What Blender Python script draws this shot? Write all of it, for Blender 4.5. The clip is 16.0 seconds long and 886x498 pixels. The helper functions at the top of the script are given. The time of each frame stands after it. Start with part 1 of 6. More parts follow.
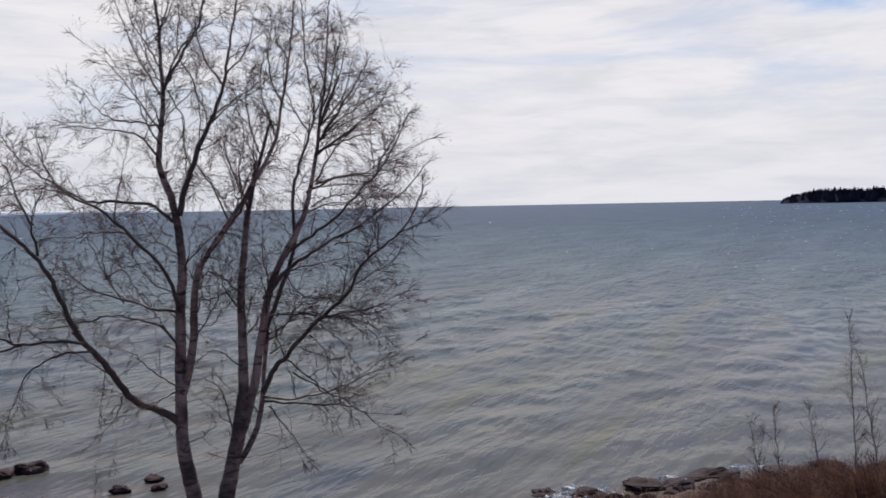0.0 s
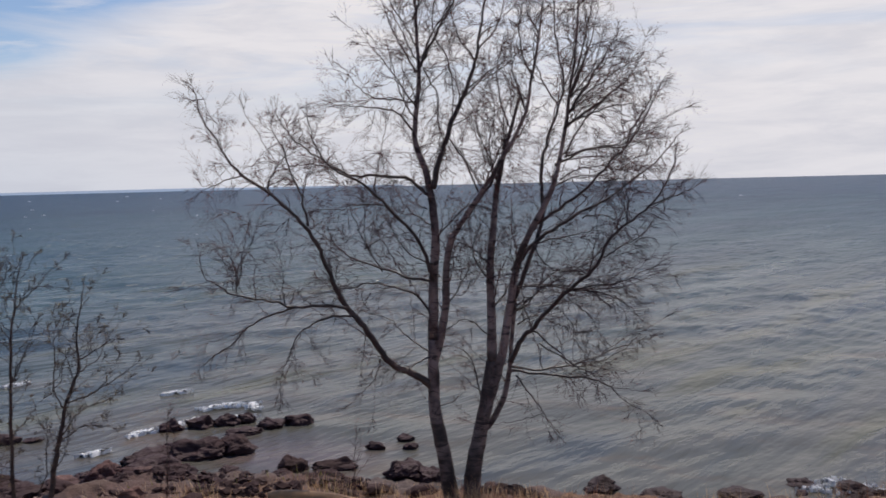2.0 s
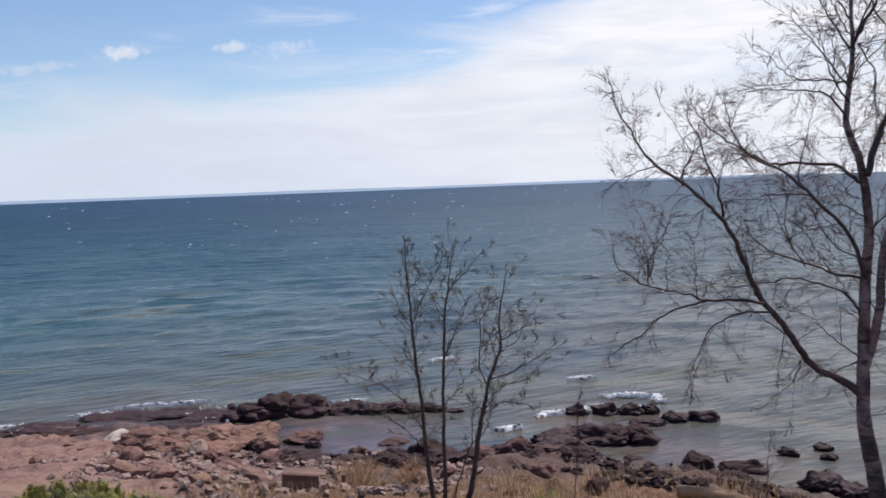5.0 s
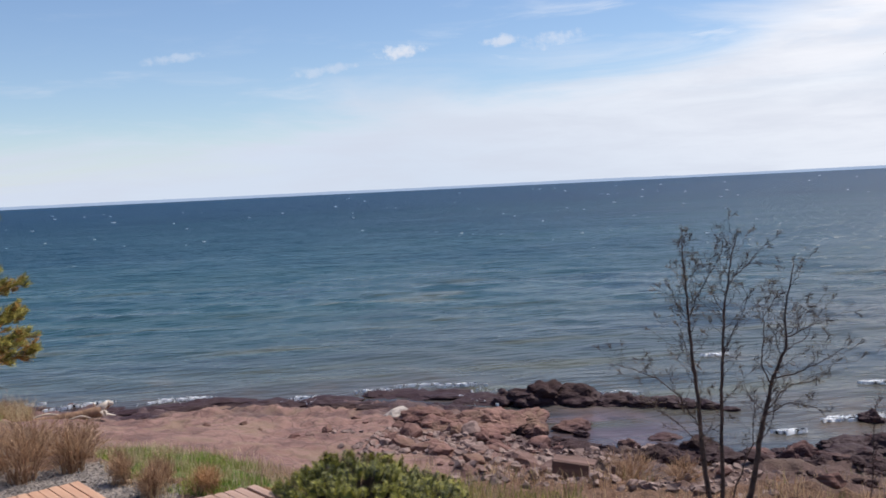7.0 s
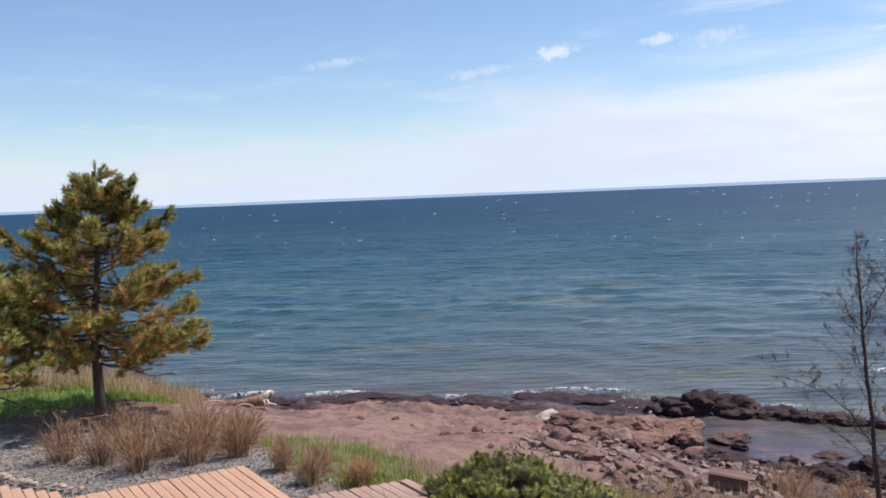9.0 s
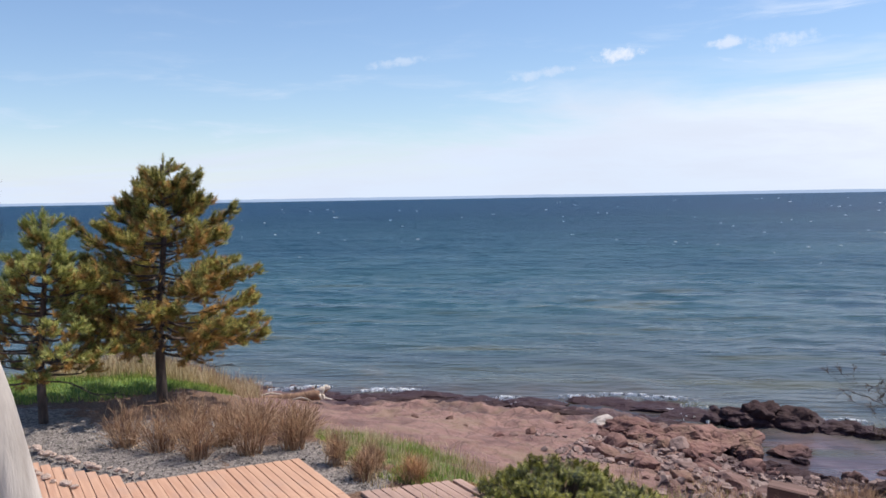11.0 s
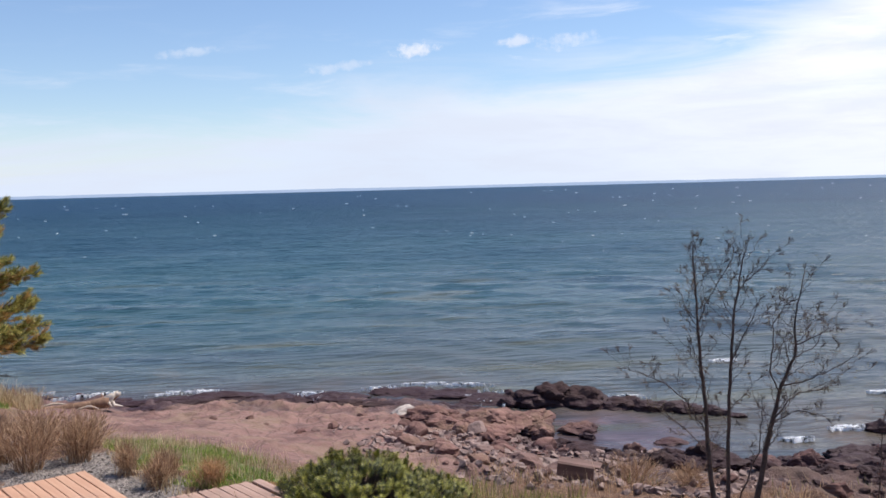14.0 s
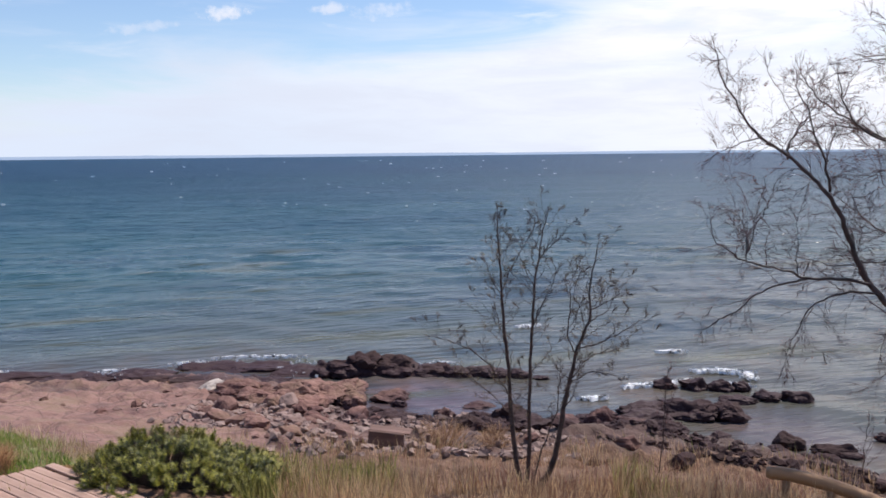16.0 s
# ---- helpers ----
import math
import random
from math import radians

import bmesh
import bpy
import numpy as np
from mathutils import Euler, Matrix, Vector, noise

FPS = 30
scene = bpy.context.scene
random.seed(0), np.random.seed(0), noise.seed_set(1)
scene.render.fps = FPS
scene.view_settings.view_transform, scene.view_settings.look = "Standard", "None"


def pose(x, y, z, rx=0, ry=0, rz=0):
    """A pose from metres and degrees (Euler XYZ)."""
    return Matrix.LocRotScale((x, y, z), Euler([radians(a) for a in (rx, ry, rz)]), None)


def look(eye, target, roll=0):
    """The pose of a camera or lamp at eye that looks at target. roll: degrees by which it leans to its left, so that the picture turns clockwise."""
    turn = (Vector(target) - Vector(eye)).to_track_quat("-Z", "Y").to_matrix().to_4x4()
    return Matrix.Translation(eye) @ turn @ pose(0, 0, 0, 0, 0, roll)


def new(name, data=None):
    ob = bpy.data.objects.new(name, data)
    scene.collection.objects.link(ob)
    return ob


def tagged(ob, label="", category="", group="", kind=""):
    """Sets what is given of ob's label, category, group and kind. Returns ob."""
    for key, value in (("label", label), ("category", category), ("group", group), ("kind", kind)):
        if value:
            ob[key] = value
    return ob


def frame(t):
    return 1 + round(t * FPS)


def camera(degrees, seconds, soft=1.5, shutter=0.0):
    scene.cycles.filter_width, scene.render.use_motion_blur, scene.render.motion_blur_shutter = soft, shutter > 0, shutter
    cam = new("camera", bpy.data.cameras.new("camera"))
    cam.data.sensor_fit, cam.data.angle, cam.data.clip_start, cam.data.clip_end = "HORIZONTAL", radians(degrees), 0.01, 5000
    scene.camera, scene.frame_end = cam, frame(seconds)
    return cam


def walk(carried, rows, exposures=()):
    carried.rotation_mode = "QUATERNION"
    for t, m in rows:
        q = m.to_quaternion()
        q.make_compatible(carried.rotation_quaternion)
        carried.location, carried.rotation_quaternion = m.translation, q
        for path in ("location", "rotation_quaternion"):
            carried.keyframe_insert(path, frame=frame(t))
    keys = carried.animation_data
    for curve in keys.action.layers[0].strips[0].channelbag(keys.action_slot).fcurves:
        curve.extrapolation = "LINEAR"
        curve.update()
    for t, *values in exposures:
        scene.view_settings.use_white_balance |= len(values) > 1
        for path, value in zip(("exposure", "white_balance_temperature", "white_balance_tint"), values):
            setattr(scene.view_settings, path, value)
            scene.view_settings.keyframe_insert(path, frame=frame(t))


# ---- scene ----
EXPOSURES = [(0, -0.29, 6750, 14), (2, -0.39, 6800, 15), (3, -0.28, 6850, 15), (4.2, -0.05, 6700, 14), (6.5, -0.08, 6600, 12), (7.5, -0.03, 6550, 12), (8.5, 0.1, 6500, 12), (11.5, 0.12, 6500, 12), (13, 0.14, 6500, 12), (14, 0.12, 6550, 13), (16, 0.11, 6600, 14)]
FOV = 52.93
cam = camera(FOV, 16.0, soft=1.6, shutter=0.25)

EYE_Z, ARM = 3.4, 0.3


def held(yaw, pitch, roll):
    """The camera at arm's length round the one who turns."""
    a, p = radians(yaw), radians(pitch)
    eye = Vector((-ARM * math.sin(a), ARM * math.cos(a), EYE_Z))
    return look(eye, eye + Vector((-math.sin(a) * math.cos(p), math.cos(a) * math.cos(p), math.sin(p))), roll)


walk(cam, [
    (0, held(0.04, -2.78, -1.13)),
    (0.5, held(3.83, -2.97, -0.71)),
    (1, held(7.83, -3.68, -0.98)),
    (1.5, held(11.37, -4.26, -1.15)),
    (2, held(15.53, -4.18, -1.38)),
    (2.5, held(19.90, -4.31, -1.96)),
    (3, held(23.41, -4.08, -2.19)),
    (3.5, held(27.31, -3.98, -2.06)),
    (4, held(31.95, -3.69, -1.79)),
    (4.2, held(34.21, -3.93, -1.65)),
    (6.3, held(50.82, -3.39, -2.73)),
    (6.5, held(53.06, -3.66, -2.48)),
    (7, held(58.02, -3.91, -2.74)),
    (7.5, held(61.20, -3.38, -2.79)),
    (8, held(63.70, -3.48, -2.22)),
    (8.5, held(65.86, -3.74, -2.46)),
    (9, held(67.67, -3.39, -2.31)),
    (9.2, held(68.81, -3.58, -2.21)),
    (10.2, held(72.60, -3.45, -1.50)),
    (11.3, held(70.66, -3.44, -0.77)),
    (11.5, held(70.08, -3.68, -0.76)),
    (12, held(66.63, -3.79, -1.16)),
    (12.5, held(63.43, -3.83, -1.14)),
    (13, held(61.96, -3.92, -1.01)),
    (13.5, held(60.18, -4.08, -1.62)),
    (14, held(58.65, -3.94, -1.46)),
    (14.5, held(56.86, -4.32, -1.15)),
    (15, held(54.63, -5.17, -1.19)),
    (15.5, held(50.08, -5.31, -1.02)),
    (16, held(46.78, -6.06, -0.60)),
], exposures=EXPOSURES)

# ---- light ----
SUN_AZ, SUN_EL = -5.0, 60.0        # degrees to the left of +y, degrees up


def way(az, el=0.0):
    """Unit direction: az degrees to the left of +y, el degrees up."""
    a, e = radians(az), radians(el)
    return Vector((-math.sin(a) * math.cos(e), math.cos(a) * math.cos(e), math.sin(e)))


def spot(az, r, z=0.0):
    """Place at r metres from the turning point in the direction az."""
    a = radians(az)
    return Vector((-math.sin(a) * r, math.cos(a) * r, z))


sun = new("sun", bpy.data.lights.new("sun", "SUN"))
sun.data.energy, sun.data.angle, sun.data.color = 4.9, radians(0.6), (1.0, 0.94, 0.85)
sun.matrix_world = look(way(SUN_AZ, SUN_EL) * 50, (0, 0, 0))


class Nodes:
    """Short hand for building a node tree."""

    def __init__(self, tree):
        self.tree = tree
        tree.nodes.clear()

    def add(self, kind, ins=None, **props):
        n = self.tree.nodes.new(kind)
        for k, v in props.items():
            setattr(n, k, v)
        for k, v in (ins or {}).items():
            self.put(v, n.inputs[k])
        return n

    def put(self, v, socket):
        if isinstance(v, bpy.types.NodeSocket):
            self.tree.links.new(v, socket)
        elif isinstance(v, bpy.types.Node):
            self.tree.links.new(v.outputs[0], socket)
        else:
            socket.default_value = v

    def math(self, op, a, b=0.0, c=None, clamp=False):
        n = self.add("ShaderNodeMath", {0: a, 1: b}, operation=op, use_clamp=clamp)
        if c is not None:
            self.put(c, n.inputs[2])
        return n.outputs[0]

    def span(self, v, lo, hi, a=0.0, b=1.0, smooth=True):
        return self.add("ShaderNodeMapRange", {0: v, 1: lo, 2: hi, 3: a, 4: b},
                        interpolation_type="SMOOTHSTEP" if smooth else "LINEAR").outputs[0]

    def noise(self, vec, scale, detail=4.0, rough=0.55, distort=0.0):
        return self.add("ShaderNodeTexNoise", {"Vector": vec, "Scale": scale, "Detail": detail, "Roughness": rough, "Distortion": distort})

    def mix(self, f, a, b, mode="MIX"):
        n = self.add("ShaderNodeMix", data_type="RGBA", blend_type=mode)
        self.put(f, n.inputs[0])
        self.put(a, n.inputs[6])
        self.put(b, n.inputs[7])
        return n.outputs[2]

    def ramp(self, f, stops):
        n = self.add("ShaderNodeValToRGB", {0: f})
        e = n.color_ramp.elements
        while len(e) < len(stops):
            e.new(0.5)
        for el, (p, c) in zip(e, stops):
            el.position, el.color = p, (*c, 1) if len(c) == 3 else c
        return n.outputs[0]

    def scaled(self, vec, s, rot=(0, 0, 0)):
        return self.add("ShaderNodeMapping", {"Vector": vec, "Scale": s, "Rotation": rot}).outputs[0]


# ---- sky: clear blue over a bright veil of thin cloud that climbs towards the sun ----
world = bpy.data.worlds.new("world")
scene.world = world
world.use_nodes = True
k = Nodes(world.node_tree)
sky = k.add("ShaderNodeTexSky", sky_type="NISHITA", sun_disc=False, sun_elevation=radians(SUN_EL), sun_rotation=radians(-SUN_AZ),
            air_density=1.0, dust_density=0.2, ozone_density=2.5)
geo = k.add("ShaderNodeTexCoord").outputs["Generated"]
sep = k.add("ShaderNodeSeparateXYZ", {0: geo})
gx, gy, gz = sep.outputs
flat = k.math("SQRT", k.math("ADD", k.math("MULTIPLY", gx, gx), k.math("MULTIPLY", gy, gy)))
el = k.math("MULTIPLY", k.math("ARCTAN2", gz, flat), 57.2958)
az = k.math("MULTIPLY", k.math("ARCTAN2", k.math("MULTIPLY", gx, -1.0), gy), 57.2958)
ae = k.add("ShaderNodeCombineXYZ", {0: az, 1: el, 2: 0.0}).outputs[0]
wisp = k.noise(k.scaled(ae, (0.045, 0.26, 1), (0, 0, radians(-7))), 1.0, 6, 0.6, 0.6).outputs[0]
fine = k.noise(k.scaled(ae, (0.12, 0.7, 1), (0, 0, radians(-9))), 1.0, 6, 0.62, 0.4).outputs[0]
# height of the veil's upper edge over the azimuth
edge = k.add("ShaderNodeFloatCurve", {1: k.span(az, -60.0, 120.0, 0.0, 1.0, False)})
curve = edge.mapping.curves[0]
for a_deg, e_deg in ((-24, 12.5), (-5, 17), (20, 17), (31, 12.5), (42, 8.3), (55, 6.5), (68, 4.8), (80, 3.6), (95, 3.0)):
    curve.points.new((a_deg + 60) / 180, e_deg / 40)
curve.points[0].location = (0.0, 0.35)
curve.points[-1].location = (1.0, 0.08)
edge.mapping.update()
rim = k.math("MULTIPLY", edge.outputs[0], 40.0)
over = k.math("ADD", k.math("SUBTRACT", el, rim), k.math("MULTIPLY", k.math("SUBTRACT", wisp, 0.5), 11.0))
veil = k.span(over, 1.6, -2.4)
streak = k.math("MULTIPLY", k.span(fine, 0.5, 0.78), k.span(over, 9.0, 0.0, 0.0, 0.6))
gap = k.math("MULTIPLY", k.span(wisp, 0.56, 0.36), k.span(el, 3.0, 8.0, 0.0, 0.3))
cover = k.math("MAXIMUM", k.math("MULTIPLY", veil, k.math("SUBTRACT", 1.0, gap)), streak)


def puff(pa, pe, wa, we, tall):
    """A small torn cloud at azimuth pa, height pe."""
    dx = k.math("DIVIDE", k.math("SUBTRACT", az, pa), wa)
    dy = k.math("DIVIDE", k.math("ADD", k.math("SUBTRACT", el, pe), k.math("MULTIPLY", k.math("SUBTRACT", az, pa), 0.12)), we)
    d = k.math("ADD", k.math("MULTIPLY", dx, dx), k.math("MULTIPLY", dy, dy))
    d = k.math("ADD", d, k.math("MULTIPLY", k.math("SUBTRACT", k.noise(ae, 1.3, 5, 0.65).outputs[0], 0.5), 3.2))
    return k.span(d, 1.0, -0.3, 0.0, tall)


for one in (puff(60.1, 8.7, 1.7, 0.55, 1.0), puff(53.6, 9.1, 1.5, 0.45, 0.7), puff(50.5, 8.9, 2.2, 0.6, 0.5),
            puff(65.0, 7.7, 2.4, 0.4, 0.5), puff(74.0, 8.6, 2.2, 0.35, 0.5)):
    cover = k.math("MAXIMUM", cover, one)
haze = k.span(el, 5.5, 0.0, 0.0, 0.75)
cover = k.math("MAXIMUM", cover, haze, clamp=True)
glow = k.add("ShaderNodeVectorMath", {0: geo, 1: way(SUN_AZ, SUN_EL)}, operation="DOT_PRODUCT").outputs["Value"]
white = k.mix(k.span(glow, 0.2, 0.62), (0.68, 0.78, 0.92, 1), (1.01, 1.035, 1.085, 1))
white = k.mix(k.span(k.math("ADD", k.math("MULTIPLY", fine, 0.6), k.math("MULTIPLY", wisp, 0.4)), 0.62, 0.36, 0.0, 0.5), white, (0.66, 0.72, 0.84, 1))
bg_sky = k.add("ShaderNodeBackground", {0: k.mix(1.0, sky.outputs[0], (0.95, 1.0, 1.09, 1), "MULTIPLY"), 1: 0.12})
bg_cloud = k.add("ShaderNodeBackground", {0: white, 1: 1.0})
both = k.add("ShaderNodeMixShader", {0: cover, 1: bg_sky, 2: bg_cloud})
k.add("ShaderNodeOutputWorld", {0: both})

# ---- materials ----
def material(name, fill):
    m = bpy.data.materials.new(name)
    m.use_nodes = True
    n = Nodes(m.node_tree)
    b = n.add("ShaderNodeBsdfPrincipled")
    n.add("ShaderNodeOutputMaterial", {0: b})
    fill(n, b)
    return m


def coords(n):
    return n.add("ShaderNodeTexCoord").outputs["Object"]


def place(n):
    return n.add("ShaderNodeNewGeometry").outputs["Position"]


def relief(n, b, height, strength=0.5, distance=0.02):
    n.put(n.add("ShaderNodeBump", {"Height": height, "Strength": strength, "Distance": distance}).outputs[0], b.inputs["Normal"])


def grainy(name, dark, light, scale=8.0, rough=0.85, bump=0.4, dist=0.02, island=0.0, stretch=(1, 1, 1), world_space=False, thin=0.0):
    """A two-scale mottled surface."""
    def fill(n, b):
        p = n.scaled(place(n) if world_space else coords(n), stretch)
        big, small = n.noise(p, scale * 0.25, 3).outputs[0], n.noise(p, scale, 6, 0.65).outputs[0]
        f = n.math("ADD", n.math("MULTIPLY", big, 0.5), n.math("MULTIPLY", small, 0.5))
        if island:
            r = n.add("ShaderNodeNewGeometry").outputs["Random Per Island"]
            f = n.math("ADD", f, n.math("MULTIPLY", n.math("SUBTRACT", r, 0.5), island))
        n.put(n.mix(n.span(f, 0.3, 0.7), (*dark, 1), (*light, 1)), b.inputs["Base Color"])
        b.inputs["Roughness"].default_value = rough
        if bump:
            relief(n, b, small, bump, dist)
        if thin:      # light comes through thin blades
            back = n.add("ShaderNodeBsdfTranslucent", {0: b.inputs["Base Color"].links[0].from_socket})
            both = n.add("ShaderNodeMixShader", {0: thin, 1: b.outputs[0], 2: back.outputs[0]})
            out = [q for q in n.tree.nodes if q.bl_idname == "ShaderNodeOutputMaterial"][0]
            n.put(both.outputs[0], out.inputs[0])
    return material(name, fill)


def rock_fill(n, b, shade=1.0, per_object=True):
    """Weathered red-brown rhyolite: pink-grey faces, dark wet band near the lake, pale lichen."""
    p = place(n)
    z = n.add("ShaderNodeSeparateXYZ", {0: p}).outputs[2]
    big = n.noise(p, 0.55, 4, 0.6, 0.5).outputs[0]
    mid = n.noise(p, 3.2, 6, 0.65, 0.4).outputs[0]
    tiny = n.noise(p, 26.0, 5, 0.7).outputs[0]
    c = n.mix(n.span(big, 0.35, 0.65), (0.31 * shade, 0.163 * shade, 0.138 * shade, 1), (0.42 * shade, 0.243 * shade, 0.20 * shade, 1))
    c = n.mix(n.span(mid, 0.48, 0.74), c, (0.15 * shade, 0.078 * shade, 0.072 * shade, 1))
    c = n.mix(n.math("MULTIPLY", n.span(tiny, 0.55, 0.8), 0.5), c, (0.52 * shade, 0.37 * shade, 0.32 * shade, 1))
    crack = n.add("ShaderNodeTexVoronoi", {"Vector": n.scaled(p, (1.0, 1.7, 2.0), (0, 0, 0.6)), "Scale": 1.5}, feature="DISTANCE_TO_EDGE").outputs[0]
    c = n.mix(n.span(crack, 0.045, 0.0, 0.0, 0.6), c, (0.08 * shade, 0.044 * shade, 0.042 * shade, 1))
    tan = n.noise(p, 1.1, 5, 0.65, 0.8).outputs[0]
    c = n.mix(n.span(tan, 0.46, 0.62, 0.0, 0.75), c, (0.34 * shade, 0.225 * shade, 0.155 * shade, 1))
    c = n.mix(n.span(tan, 0.46, 0.34, 0.0, 0.6), c, (0.17 * shade, 0.10 * shade, 0.09 * shade, 1))
    if per_object:
        r = n.add("ShaderNodeObjectInfo").outputs["Random"]
        c = n.mix(n.span(r, 0.0, 1.0, 0.1, 0.8, False), c, (0.12, 0.066, 0.058, 1))
        c = n.mix(n.span(r, 0.86, 0.95, 0.0, 0.45), c, (0.44, 0.35, 0.31, 1))
    wet = n.span(n.math("ADD", z, n.math("MULTIPLY", big, 1.2)), -0.78, -1.12)
    c = n.mix(wet, c, n.mix(0.8, c, (0.050, 0.022, 0.026, 1)))
    n.put(c, b.inputs["Base Color"])
    n.put(n.span(wet, 0.0, 1.0, 0.9, 0.62), b.inputs["Roughness"])
    h = n.math("ADD", n.math("MULTIPLY", mid, 0.8), n.math("MULTIPLY", tiny, 0.2))
    return c, h, crack


def rock_only(n, b):
    c, h, _ = rock_fill(n, b, 0.70)
    b.inputs["Specular IOR Level"].default_value = 0.2
    relief(n, b, h, 0.7, 0.05)


# wetness and the shade of near faces, put into one darker rock colour
def wet_shaded_rock(n, b, tone=1.0):
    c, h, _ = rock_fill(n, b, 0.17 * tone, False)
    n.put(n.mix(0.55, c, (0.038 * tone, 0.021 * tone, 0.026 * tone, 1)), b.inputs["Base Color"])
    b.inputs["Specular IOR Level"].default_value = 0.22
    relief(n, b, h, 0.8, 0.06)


def ground_fill(n, b):
    """Zones of the ground: bare rock, green turf, grey gravel, dry thatch."""
    zone = n.add("ShaderNodeSeparateColor", {0: n.add("ShaderNodeVertexColor", layer_name="zone")}).outputs
    p = place(n)
    rock, h, crack = rock_fill(n, b, 0.70, False)
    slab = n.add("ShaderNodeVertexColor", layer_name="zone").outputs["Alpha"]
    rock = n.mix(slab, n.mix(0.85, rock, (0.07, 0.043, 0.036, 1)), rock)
    a, s = n.noise(p, 1.4, 5, 0.6).outputs[0], n.noise(p, 19.0, 5, 0.7).outputs[0]
    thatch = n.mix(n.span(s, 0.35, 0.7), (0.085, 0.045, 0.03, 1), (0.25, 0.15, 0.095, 1))
    thatch = n.mix(n.span(a, 0.5, 0.7, 0.0, 0.6), thatch, (0.17, 0.085, 0.05, 1))
    turf = n.mix(n.span(s, 0.3, 0.7), (0.045, 0.10, 0.015, 1), (0.15, 0.24, 0.05, 1))
    turf = n.mix(n.span(a, 0.45, 0.7, 0.0, 0.7), turf, (0.28, 0.24, 0.10, 1))
    peb = n.add("ShaderNodeTexVoronoi", {"Vector": p, "Scale": 34.0})
    grey = n.mix(n.span(n.add("ShaderNodeSeparateColor", {0: peb.outputs["Color"]}).outputs[0], 0.0, 1.0), (0.10, 0.086, 0.076, 1), (0.30, 0.26, 0.235, 1))
    edge = n.math("MULTIPLY", n.math("SUBTRACT", n.noise(p, 2.4, 6, 0.75).outputs[0], 0.5), 1.3)
    c = n.mix(n.span(n.math("ADD", zone[1], edge), 0.35, 0.65), thatch, turf)
    c = n.mix(n.span(n.math("ADD", zone[2], edge), 0.42, 0.58), c, grey)
    isrock = n.span(n.math("ADD", zone[0], edge), 0.38, 0.62)
    c = n.mix(isrock, c, rock)
    n.put(c, b.inputs["Base Color"])
    wet = b.inputs["Roughness"].links[0].from_socket
    n.put(n.math("MAXIMUM", n.math("SUBTRACT", 1.0, isrock), wet), b.inputs["Roughness"])
    relief(n, b, n.math("ADD", n.math("MULTIPLY", h, 1.6), n.math("ADD", n.math("MULTIPLY", s, 0.4), n.math("MULTIPLY", peb.outputs["Distance"], -0.3))), 0.8, 0.06)


